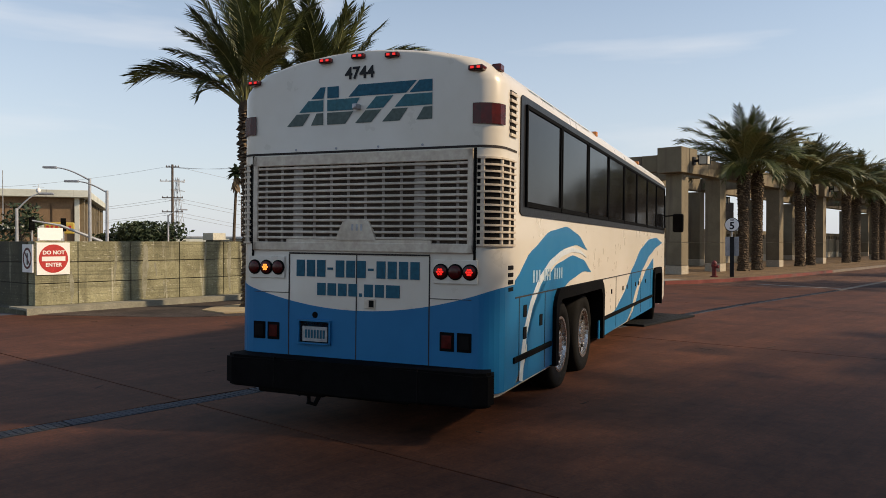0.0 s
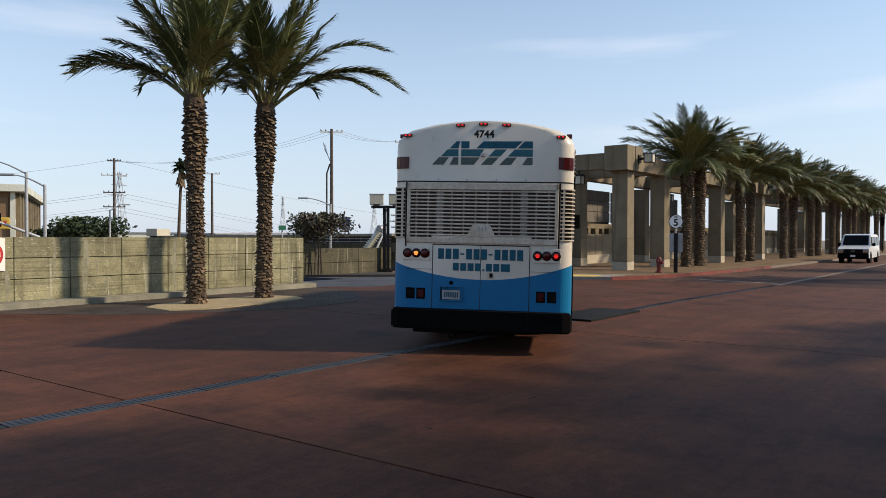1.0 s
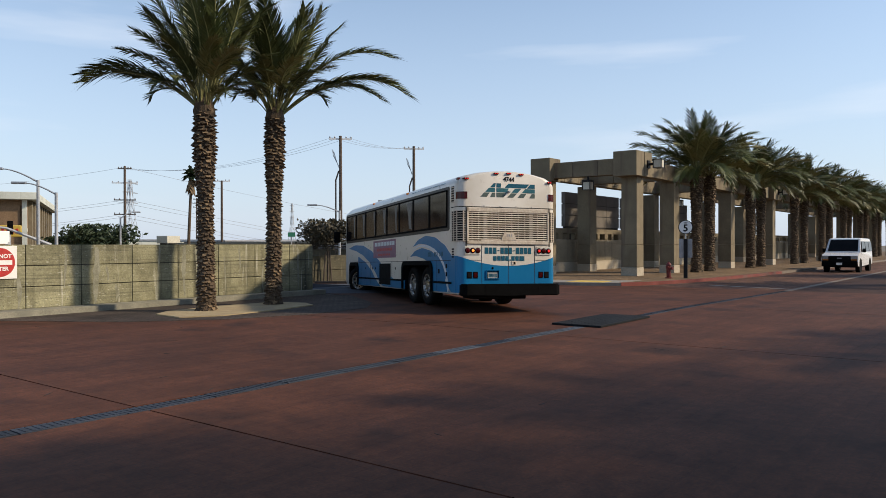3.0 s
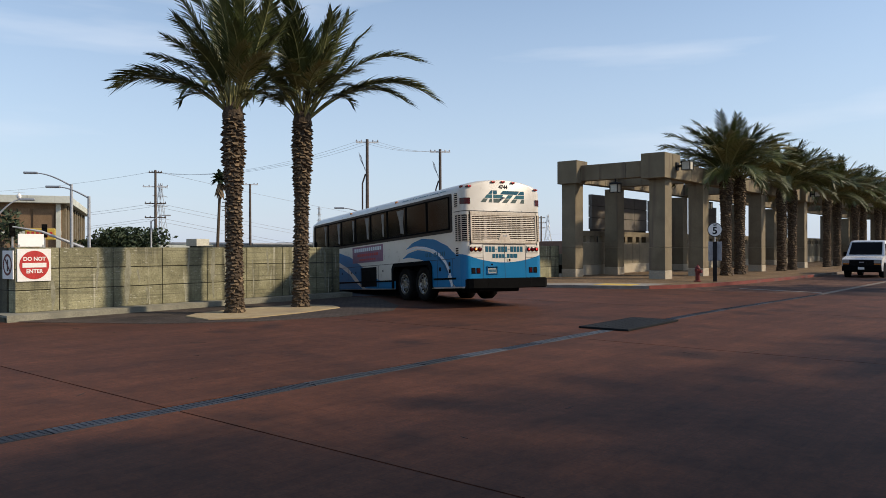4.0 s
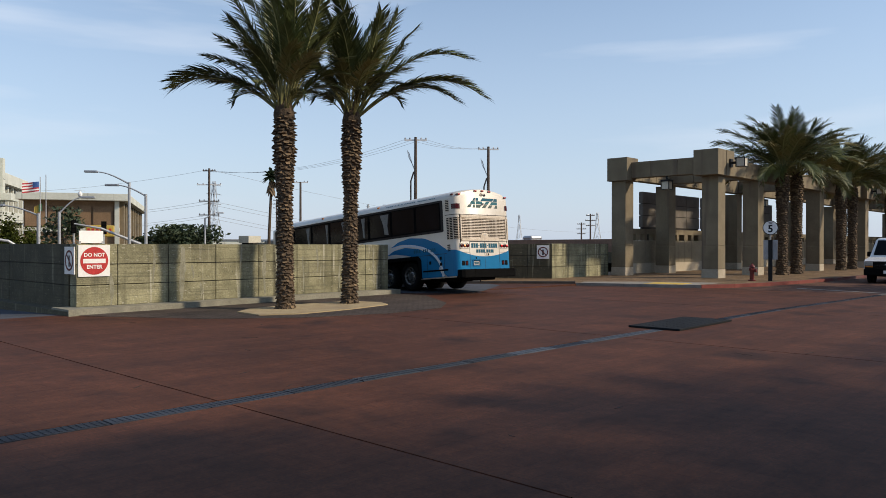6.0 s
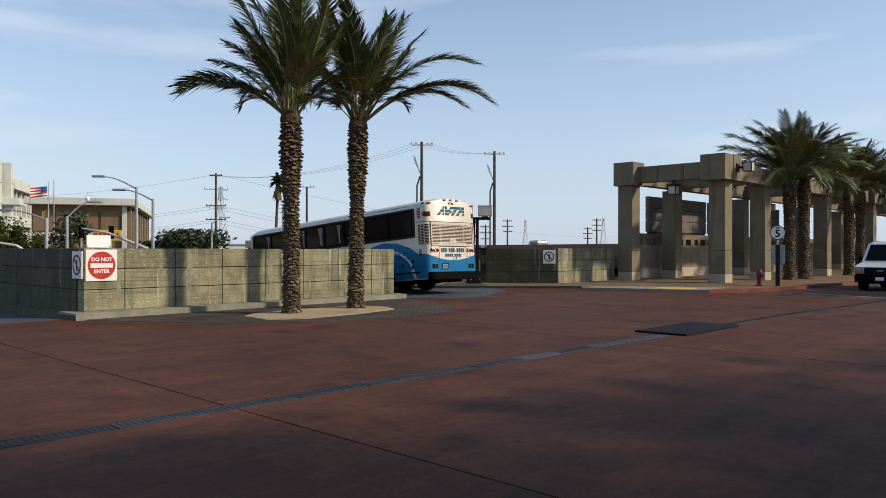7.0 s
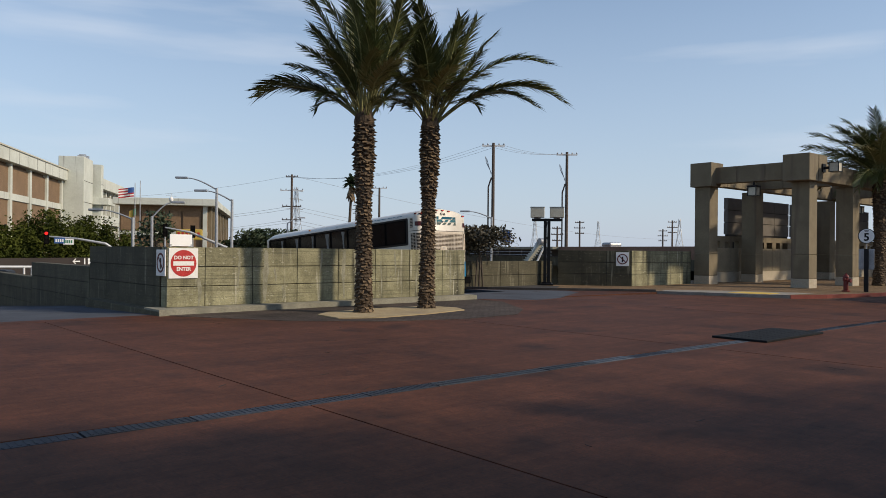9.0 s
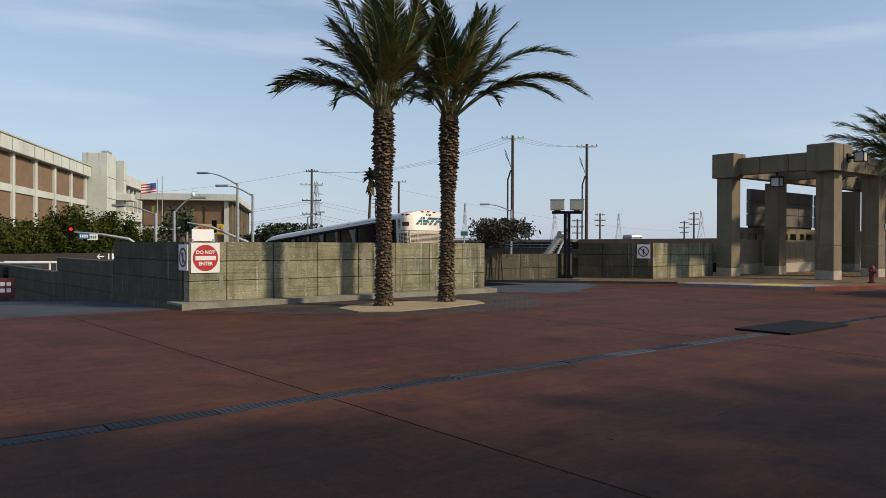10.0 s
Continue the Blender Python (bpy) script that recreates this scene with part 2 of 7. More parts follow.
PALE_BLUE = surf("pale_blue_vinyl", (0.26, 0.40, 0.50), (0.32, 0.46, 0.56), 0.4, 3, 0.0)
PINK = surf("pink_placard", (0.20, 0.085, 0.14), (0.27, 0.12, 0.18), 0.5, 3, 0.0)
GRILLE = surf("grille_enamel", (0.52, 0.43, 0.325), (0.66, 0.57, 0.455), 0.45, 3, 0.03, fine=20, c3=(0.30, 0.25, 0.19))
VOID = surf("dark_interior", (0.006, 0.005, 0.005), (0.012, 0.011, 0.010), 0.9, 3, 0.1, spec=0.1)
GLASS = surf("tinted_glass", (0.006, 0.006, 0.007), (0.010, 0.010, 0.012), 0.06, 0.6, 0.0, fine=2, spec=0.10)
RED_LENS = surf("red_lens", (0.042, 0.002, 0.002), (0.085, 0.003, 0.003), 0.22, 14, 0.05, spec=0.35)
RED_LIT = glow("lit_red_lens", (0.85, 0.02, 0.015), 0.7)
AMBER_LIT = glow("lit_amber_lens", (1.0, 0.28, 0.05), 1.3)
SIGN_WHITE = surf("sign_sheeting", (0.78, 0.77, 0.74), (0.85, 0.84, 0.81), 0.45, 3, 0.02)
SIGN_RED = surf("sign_red", (0.42, 0.018, 0.018), (0.50, 0.028, 0.026), 0.45, 3, 0.02)
DULL_RED = surf("faded_dark_red", (0.10, 0.018, 0.016), (0.14, 0.025, 0.022), 0.6, 3, 0.0)
SIGN_GREY = surf("sign_back", (0.30, 0.31, 0.33), (0.40, 0.41, 0.43), 0.45, 3, 0.02, metal=0.6)
GALV = surf("galvanised_steel", (0.36, 0.37, 0.38), (0.48, 0.49, 0.50), 0.5, 2, 0.05, metal=0.5)
TIMBER = surf("pole_timber", (0.07, 0.05, 0.04), (0.12, 0.09, 0.07), 0.9, 1.5, 0.4, fine=20)
WIRE = surf("cable", (0.22, 0.23, 0.25), (0.30, 0.31, 0.33), 0.7, 2, 0.0)
BARK = surf("palm_bark", (0.046, 0.031, 0.018), (0.118, 0.080, 0.048), 0.95, 5, 0.7, fine=40, c3=(0.055, 0.04, 0.03), bump_dist=0.03)
BARK_PALE = surf("cut_leaf_base", (0.125, 0.086, 0.050), (0.235, 0.162, 0.092), 0.95, 6, 0.6, fine=40)
FROND = surf("palm_leaflet", (0.034, 0.047, 0.012), (0.112, 0.126, 0.034), 0.55, 1.5, 0.0, fine=20, by_object=0.3)
FROND_DRY = surf("yellowing_leaflet", (0.16, 0.15, 0.05), (0.24, 0.21, 0.08), 0.55, 1.5, 0.0, fine=20, by_object=0.25)
RACHIS = surf("palm_rib", (0.17, 0.17, 0.06), (0.25, 0.23, 0.09), 0.6, 3, 0.1)
LEAF = surf("tree_leaf", (0.019, 0.028, 0.005), (0.078, 0.092, 0.016), 0.75, 0.7, 0.0, fine=9, place="World", spec=0.08)
LEAF_DARK = surf("dark_tree_leaf", (0.018, 0.035, 0.014), (0.045, 0.065, 0.025), 0.65, 0.7, 0.0, fine=9, place="World")
LEAF_BROWN = surf("brownish_leaf", (0.030, 0.028, 0.014), (0.065, 0.050, 0.024), 0.65, 0.9, 0.0, fine=9, place="World")
WOODY = surf("tree_bark", (0.06, 0.045, 0.035), (0.11, 0.085, 0.065), 0.95, 3, 0.5, fine=20)
HYDRANT = surf("red_hydrant_paint", (0.11, 0.009, 0.008), (0.16, 0.015, 0.012), 0.45, 4, 0.1)
BUILD_CONC = surf("building_concrete", (0.49, 0.51, 0.45), (0.62, 0.64, 0.57), 0.9, 0.25, 0.2, fine=4, c3=(0.34, 0.34, 0.30), streak=0.3, place="World", grain_mix=0.12)
BRICK_PANEL = surf("brown_brick", (0.18, 0.115, 0.065), (0.24, 0.155, 0.09), 0.9, 0.5, 0.2, fine=8, place="World", by_object=0.08)
RUST = surf("rusty_parapet", (0.15, 0.085, 0.06), (0.22, 0.13, 0.09), 0.9, 0.3, 0.3, fine=5, place="World")
LENS_WHITE = surf("frosted_diffuser", (0.44, 0.41, 0.32), (0.54, 0.51, 0.41), 0.5, 3, 0.0)
BROWN_SIGN = surf("dark_brown_fascia", (0.022, 0.015, 0.012), (0.036, 0.025, 0.020), 0.7, 0.5, 0.1, place="World")
YELLOW_SIGN = surf("yellow_sign_face", (0.45, 0.31, 0.05), (0.54, 0.38, 0.07), 0.5, 0.5, 0.0)
SIGN_GREEN = surf("street_sign_green", (0.02, 0.16, 0.09), (0.03, 0.20, 0.11), 0.5, 1, 0.0)
SIGN_BLUE = surf("street_sign_blue", (0.03, 0.09, 0.28), (0.04, 0.12, 0.34), 0.5, 1, 0.0)
FLAG_RED = surf("flag_red", (0.40, 0.03, 0.04), (0.5, 0.05, 0.06), 0.8, 2, 0.1)
VAN_WHITE = surf("white_van_paint", (0.70, 0.70, 0.70), (0.76, 0.76, 0.76), 0.3, 1, 0.02, coat=0.3)
LAMP_CLEAR = surf("headlamp_lens", (0.26, 0.25, 0.23), (0.36, 0.35, 0.33), 0.2, 5, 0.0)
AMBER = surf("amber_lens", (0.5, 0.16, 0.02), (0.6, 0.2, 0.03), 0.2, 5, 0.0)


# ---- mesh helpers ----
def box(bm, x0, x1, y0, y1, z0, z1, bevel=0.0):
    v = [bm.verts.new(p) for p in ((x0, y0, z0), (x1, y0, z0), (x1, y1, z0), (x0, y1, z0), (x0, y0, z1), (x1, y0, z1), (x1, y1, z1), (x0, y1, z1))]
    fs = [bm.faces.new([v[i] for i in f]) for f in ((3, 2, 1, 0), (4, 5, 6, 7), (0, 1, 5, 4), (1, 2, 6, 5), (2, 3, 7, 6), (3, 0, 4, 7))]
    if bevel:
        bmesh.ops.bevel(bm, geom=list({e for f in fs for e in f.edges}), offset=bevel, segments=2, affect="EDGES", profile=0.5)
    return bm


def tube(bm, points, radii, seg=8, cap=True):
    """A round tube along points."""
    rings = []
    for i, p in enumerate(points):
        p = Vector(p)
        a = Vector(points[max(0, i - 1)])
        b = Vector(points[min(len(points) - 1, i + 1)])
        d = (b - a).normalized()
        u = d.cross(Vector((0, 0, 1)) if abs(d.z) < 0.9 else Vector((1, 0, 0))).normalized()
        w = d.cross(u)
        r = radii[i] if isinstance(radii, (list, tuple)) else radii
        rings.append([bm.verts.new(p + (u * math.cos(2 * math.pi * k / seg) + w * math.sin(2 * math.pi * k / seg)) * r) for k in range(seg)])
    for r0, r1 in zip(rings, rings[1:]):
        for k in range(seg):
            bm.faces.new((r0[k], r0[(k + 1) % seg], r1[(k + 1) % seg], r1[k]))
    if cap:
        bm.faces.new(rings[0][::-1])
        bm.faces.new(rings[-1])
    return bm


def lathe(bm, profile, axis="z", at=(0, 0, 0), seg=20):
    """A turned body from (radius, height) pairs."""
    rings = []
    for r, h in profile:
        ring = []
        for k in range(seg):
            c, s = r * math.cos(2 * math.pi * k / seg), r * math.sin(2 * math.pi * k / seg)
            p = (c, s, h) if axis == "z" else (c, h, s) if axis == "y" else (h, c, s)
            ring.append(bm.verts.new(Vector(at) + Vector(p)))
        rings.append(ring)
    for r0, r1 in zip(rings, rings[1:]):
        for k in range(seg):
            bm.faces.new((r0[k], r0[(k + 1) % seg], r1[(k + 1) % seg], r1[k]))
    bm.faces.new(rings[0][::-1])
    bm.faces.new(rings[-1])
    return bm


def prism(bm, outline, z0, z1):
    """An upright slab from a plan outline."""
    lo = [bm.verts.new((x, y, z0)) for x, y in outline]
    hi = [bm.verts.new((x, y, z1)) for x, y in outline]
    n = len(outline)
    bm.faces.new(lo[::-1])
    bm.faces.new(hi)
    for i in range(n):
        bm.faces.new((lo[i], lo[(i + 1) % n], hi[(i + 1) % n], hi[i]))
    return bm


def finish(bm, name, material, smooth=False):
    bmesh.ops.recalc_face_normals(bm, faces=bm.faces)
    me = bpy.data.meshes.new(name)
    bm.to_mesh(me)
    bm.free()
    for m in material if isinstance(material, (list, tuple)) else (material,):
        me.materials.append(m)
    if smooth:
        for p in me.polygons:
            p.use_smooth = True
    return me


def part(name, bm, material, parent=None, label="", smooth=False):
    ob = new(name, finish(bm, name, material, smooth))
    if parent:
        ob.parent = parent
    return tagged(ob, label)


def piece(name, me, parent, m=None):
    """One more object on shared mesh data."""
    ob = new(name, me)
    ob.parent = parent
    if m is not None:
        ob.matrix_basis = m
    return ob


def thing(name, label, category, m=None, group="", kind=""):
    ob = new(name)
    ob.empty_display_size = 0.2
    if m is not None:
        ob.matrix_basis = m
    return tagged(ob, label, category, group, kind)


def solid(name, bm, material, label, category="", kind="", group="", m=None, smooth=False):
    ob = new(name, finish(bm, name, material, smooth))
    if m is not None:
        ob.matrix_basis = m
    return tagged(ob, label, category, group, kind)


def B():
    return bmesh.new()


def lettering(name, text, size, material, parent, m, label="", depth=0.002, bold=0.0):
    """Raised letters, centred, in the xy plane of m."""
    cu = bpy.data.curves.new(name, "FONT")
    cu.body, cu.size, cu.align_x, cu.align_y, cu.extrude, cu.offset = text, size, "CENTER", "CENTER", depth, bold
    cu.resolution_u = 3
    tmp = bpy.data.objects.new(name, cu)
    scene.collection.objects.link(tmp)
    me = bpy.data.meshes.new_from_object(tmp.evaluated_get(bpy.context.evaluated_depsgraph_get()))
    bpy.data.objects.remove(tmp)
    me.materials.clear()
    me.materials.append(material)
    ob = new(name, me)
    ob.parent = parent
    ob.matrix_basis = m
    return tagged(ob, label)


# ---- ground ----
# Low ground far round, the raised plaza, two ramps that go down from it.
RAMP = 0.083
STREET_DROP = 0.10
WALL_A, WALL_B = Vector((7.01, 18.65)), Vector((17.37, 19.0))


def ground():
    bm = B()
    prism(bm, [(-1500, -1500), (3000, -1500), (3000, 3000), (-1500, 3000)], -4.2, -4.0)
    solid("ground", bm, EARTH, "dry flat town ground below the plaza", kind="structure")
    # plaza bed under the slabs
    bm = B()
    prism(bm, [(-60, -60), (400, -60), (400, 24.4), (21.9, 24.4), (21.9, 21.5), (17.4, 21.5), (17.4, 19.1), (6.6, 19.1), (6.6, 18.45), (-60, 18.45)], -4.0, -0.14)
    plaza = solid("plaza", bm, GAP, "reddish-brown stamped concrete bus plaza in large slabs", kind="structure")
    xs = [-60, -27.1, -19.3, -11.5, -3.7, 4.1, 11.95, 19.8, 30.0]
    g = 0.012
    for i, (a, b) in enumerate(zip(xs, xs[1:])):
        for y0, y1 in ((-60, -9.0), (-9.0, -1.0), (-1.0, 6.87), (7.13, 17.95)):
            bm = B()
            box(bm, a + g, b - g, y0 + g, y1 - g, -0.15, 0.0)
            for v in bm.verts:
                if b == 30.0 and v.co.x > 25:
                    v.co.z -= STREET_DROP
            part("slab", bm, PLAZA, plaza)
    bm = B()
    prism(bm, [(17.62, 17.97), (29.98, 17.97), (29.98, 24.3), (21.92, 24.3), (21.92, 21.48), (17.62, 21.48)], -0.1, 0.0)
    part("slab", bm, PLAZA, plaza)
    bm = B()
    prism(bm, [(-59.98, 17.97), (6.58, 17.97), (6.58, 18.46), (-59.98, 18.46)], -0.13, 0.0)
    part("slab", bm, PLAZA, plaza)
    # street beyond the cross band
    bm = B()
    box(bm, 30.01, 400, 7.13, 24.4, -0.3, -STREET_DROP)
    solid("street_pavers", bm, STREET, "red-brown paver street along the kerb", kind="structure")
    bm = B()
    box(bm, 30.01, 400, -60, 6.87, -0.3, -STREET_DROP)
    solid("road", bm, ROADBED, "dark reddish asphalt roadway", kind="structure")
    bm = B()
    box(bm, 30.01, 400, 6.88, 7.12, -0.3, 0.004 - STREET_DROP)
    solid("gutter_band", bm, TANBAND, "pale concrete gutter band along the roadway", kind="structure")
    # grates of the drain
    drain = thing("trench_drain", "blue-grey steel trench drain across the plaza", "drain", kind="structure")
    bm = B()
    box(bm, -0.49, 0.49, -0.115, 0.115, -0.03, 0.002)
    for k in range(15):
        x = -0.44 + k * 0.063
        box(bm, x, x + 0.022, -0.09, 0.09, 0.002, 0.007)
    me = finish(bm, "grate", STEEL)
    bm = B()
    box(bm, -0.49, 0.49, -0.115, 0.115, -0.03, -0.012)
    for y in (-0.105, 0.0, 0.105):
        box(bm, -0.49, 0.49, y - 0.011, y + 0.011, -0.012, 0.004)
    for k in range(26):
        x = -0.47 + k * 0.0372
        box(bm, x, x + 0.016, -0.094, 0.094, -0.012, 0.003)
    slotted = finish(bm, "slotted_grate", STEEL_WORN)
    for k in range(44):
        piece("grate", slotted if 20 <= k <= 27 and k != 24 else me, drain, pose(-13.6 + k, 7.0, -0.004 * (k % 3 == 0) - STREET_DROP * max(0.0, k - 33.4) / 10.2, 0, 0.56 if k > 33 else 0))
    # ramps
    for name, x0, x1, y0, falls in (("ramp_exit", -6.0, 6.97, 18.47, ((6.0, 0.16), (27.5, 1.5), (54.0, 3.3))), ("ramp_entry", 17.4, 21.88, 21.52, ((48.0, RAMP * 48.0),))):
        bm = B()
        rows = [[bm.verts.new(p) for p in ((x0, y0 + d, -f), (x1, y0 + d, -f), (x1, y0 + d, -4.2), (x0, y0 + d, -4.2))] for d, f in ((0.0, 0.0), *falls)]
        for p, q in zip(rows, rows[1:]):
            for i in range(4):
                bm.faces.new((p[i], p[(i + 1) % 4], q[(i + 1) % 4], q[i]))
        bm.faces.new(rows[0])
        bm.faces.new(rows[-1])
        solid(name, bm, ASPHALT, "blue-grey asphalt bus ramp going down", kind="structure")
    # blue-grey strip that leads to the entry ramp
    bm = B()
    prism(bm, [(17.66, 18.7), (19.0, 17.2), (20.6, 17.5), (24.2, 19.6), (24.6, 20.6), (22.3, 23.0), (21.92, 23.4), (21.92, 21.48), (17.66, 21.48)], 0.0, 0.005)
    solid("ramp_threshold", bm, ASPHALT, "blue-grey asphalt strip at the head of the ramp", kind="structure")
    # joint scars
    random.seed(4)
    bm = B()
    for k in range(26):
        x, y = random.uniform(-2, 28), random.uniform(2.5, 17)
        a, w, d = random.uniform(0, 3.1), random.uniform(0.03, 0.16), random.uniform(0.008, 0.02)
        c, s = math.cos(a), math.sin(a)
        prism(bm, [(x + u * c * w - q * s * d, y + u * s * w + q * c * d) for u, q in ((-1, -1), (0.2, -0.6), (1, 0.3), (0.1, 1.2))], 0.0, 0.003)
    tagged(part("chip", bm, GAP, plaza, "dark chips and gum spots"), kind="stuff")


ground()


def apron():
    bm = B()
    prism(bm, [(6.8, 17.9), (8.5, 15.2), (10.2, 13.9), (12.2, 13.3), (14.2, 13.5), (15.6, 14.6), (17.4, 17.2), (17.5, 18.5), (6.9, 18.15)], 0.0, 0.006)
    solid("apron", bm, APRON, "dark grey paver apron before the concrete wall", kind="structure")
    bm = B()
    random.seed(9)
    out = [(9.7, 15.0), (10.6, 14.6), (12.2, 14.75), (13.9, 15.2), (14.25, 15.9), (13.9, 16.9), (12.0, 16.95), (10.4, 16.6), (9.8, 16.1)]
    prism(bm, out, 0.006, 0.03)
    solid("planting_bed", bm, SOIL, "tan decomposed-granite palm bed flush with the paving", "planting bed")
    bm = B()
    box(bm, -1.27, 1.27, -0.54, 0.54, 0.0, 0.040, 0.006)
    for i in range(16):
        for j in range(7):
            x, y = -1.15 + i * 0.153, -0.45 + j * 0.15
            box(bm, x - 0.03, x + 0.03, y - 0.006, y + 0.006, 0.040, 0.044)
    solid("road_plate", bm, PLATE, "dark steel road plate laid on the paving", "steel plate", m=pose(14.77, 7.12, 0.002, 0, 0, 1.0))


apron()


# ---- walls ----
def block_wall(name, a, b, tops, z0, cols, label, material, thick=0.35, side=1):
    """A poured wall in blocks: real joints between blocks, a dark core behind; rows at heights tops."""
    a, b = Vector(a), Vector(b)
    d = b - a
    w = thing(name, label, "", pose(a.x, a.y, 0, 0, 0, math.degrees(math.atan2(d.y, d.x))), kind="structure")
    L = d.length
    bm = B()
    box(bm, 0.02, L - 0.02, 0.03 * side, (thick - 0.02) * side, z0, tops[-1] - 0.02)
    part("core", bm, GAP, w)
    g = 0.009
    cuts = cols if isinstance(cols, (list, tuple)) else [L * k / cols for k in range(cols + 1)]
    for x0, x1 in zip(cuts, cuts[1:]):
        zs = [z0] + list(tops)
        for lo, hi in zip(zs, zs[1:]):
            bm = B()
            box(bm, x0 + g, x1 - g, 0, thick * side, lo + g, hi - g * (hi < tops[-1]), 0.008)
            part("block", bm, material, w)
    return w


def main_walls():
    block_wall("wall_front", WALL_A, WALL_B, (0.66, 1.16, 1.66), 0.14, [0, 1.01, 2.36, 3.75, 5.15, 6.52, 7.89, 9.32, 10.37], "weathered grey-olive concrete block wall with stains", CONC)
    wf = bpy.data.objects["wall_front"]
    rnd = random.Random(31)
    for x, z0, z1, w in ((1.95, 0.6, 1.62, 0.035), (2.75, 0.18, 1.6, 0.085), (3.3, 0.2, 0.62, 0.04), (3.05, 0.75, 1.1, 0.03), (4.55, 0.9, 1.62, 0.03), (5.35, 0.2, 1.63, 0.06), (5.75, 0.7, 1.6, 0.04), (0.85, 0.16, 0.95, 0.05), (6.75, 0.2, 1.3, 0.03), (7.3, 0.8, 1.6, 0.035), (8.2, 0.2, 1.0, 0.03), (9.0, 0.9, 1.6, 0.03), (9.7, 0.2, 1.5, 0.04)):
        bm = B()
        n = 14
        lx, rx, ph = [], [], rnd.uniform(0, 6)
        for k in range(n + 1):
            u = k / n
            c = x + 0.02 * math.sin(5 * u + ph)
            q = w * (0.35 + 0.65 * math.sin(math.pi * min(1, u * 1.1) * 0.9 + 0.2)) * rnd.uniform(0.7, 1.3)
            z = z1 + (z0 - z1) * u
            lx.append(bm.verts.new((c - q, -0.0025, z)))
            rx.append(bm.verts.new((c + q, -0.0025, z)))
        for k in range(n):
            bm.faces.new((lx[k], rx[k], rx[k + 1], lx[k + 1]))
        part("lime_run", bm, LIME, wf, "pale lime run")
    bm = B()
    prism(bm, [(6.62, 18.05), (17.56, 18.58), (17.6, 19.1), (6.62, 19.1)], -0.05, 0.145)
    solid("wall_footing", bm, CONC_BASE, "pale concrete footing along the wall", kind="structure")
    # return walls along the ramps, tops stepping down, shade put into their colour
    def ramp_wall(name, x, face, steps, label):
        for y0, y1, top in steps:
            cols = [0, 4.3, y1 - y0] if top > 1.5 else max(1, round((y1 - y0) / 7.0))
            block_wall(name, (x, y0), (x, y1), (top - 1.0, top - 0.5, top), top - 3.4, cols, label, CONC_SHADED, side=face)
    ramp_wall("wall_exit_ramp", 6.98, -1, ((19.03, 25.0, 1.66), (25.02, 32.6, 1.03), (32.62, 46.0, 0.46)), "stained concrete ramp wall with stepped top, shade put into its colour")
    ramp_wall("wall_entry_ramp", 17.36, 1, ((19.37, 25.0, 1.66), (25.02, 32.6, 1.03), (32.62, 46.0, 0.46)), "stained concrete ramp wall with stepped top, shade put into its colour")
    bm = B()
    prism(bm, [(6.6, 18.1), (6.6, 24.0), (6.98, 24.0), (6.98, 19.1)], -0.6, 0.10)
    solid("ramp_footing", bm, CONC_SHADED, "dark concrete footing along the ramp wall", kind="structure")
    ramp_wall("wall_ramp_far", 22.0, -1, ((24.68, 31.0, 1.1), (31.02, 46.0, 0.5)), "stained concrete ramp wall, shade put into its colour")
    # far side of the entry ramp, shaded walls darkened in their colour
    block_wall("wall_low", (22.0, 24.3), (28.1, 24.35), (0.55, 1.19), -0.05, 5, "low grey concrete wall beyond the ramp head", CONC_SHADED)
    block_wall("wall_corner_side", (28.15, 24.1), (30.21, 21.28), (0.6, 1.15, 1.72), -0.05, 3, "grey concrete wall with shade put into its colour", CONC_SHADED, side=1)
    block_wall("wall_corner_front", (30.24, 21.28), (36.0, 21.62), (0.6, 1.15, 1.73), -0.05, [0, 1.3, 3.3, 4.9, 5.77], "pale olive concrete wall by the pergola", CONC)


main_walls()


# ---- walkway and kerb ----
KERB_LINE = [(21.95, 23.9), (22.5, 23.1), (24.0, 21.5), (25.8, 19.7), (27.3, 18.0), (28.1, 16.2), (28.5, 14.6), (29.3, 13.3), (30.9, 12.6), (33.2, 12.1), (36.0, 11.75), (42.0, 11.4), (55.0, 11.2), (75.0, 11.15), (110.0, 11.1), (200.0, 11.1)]


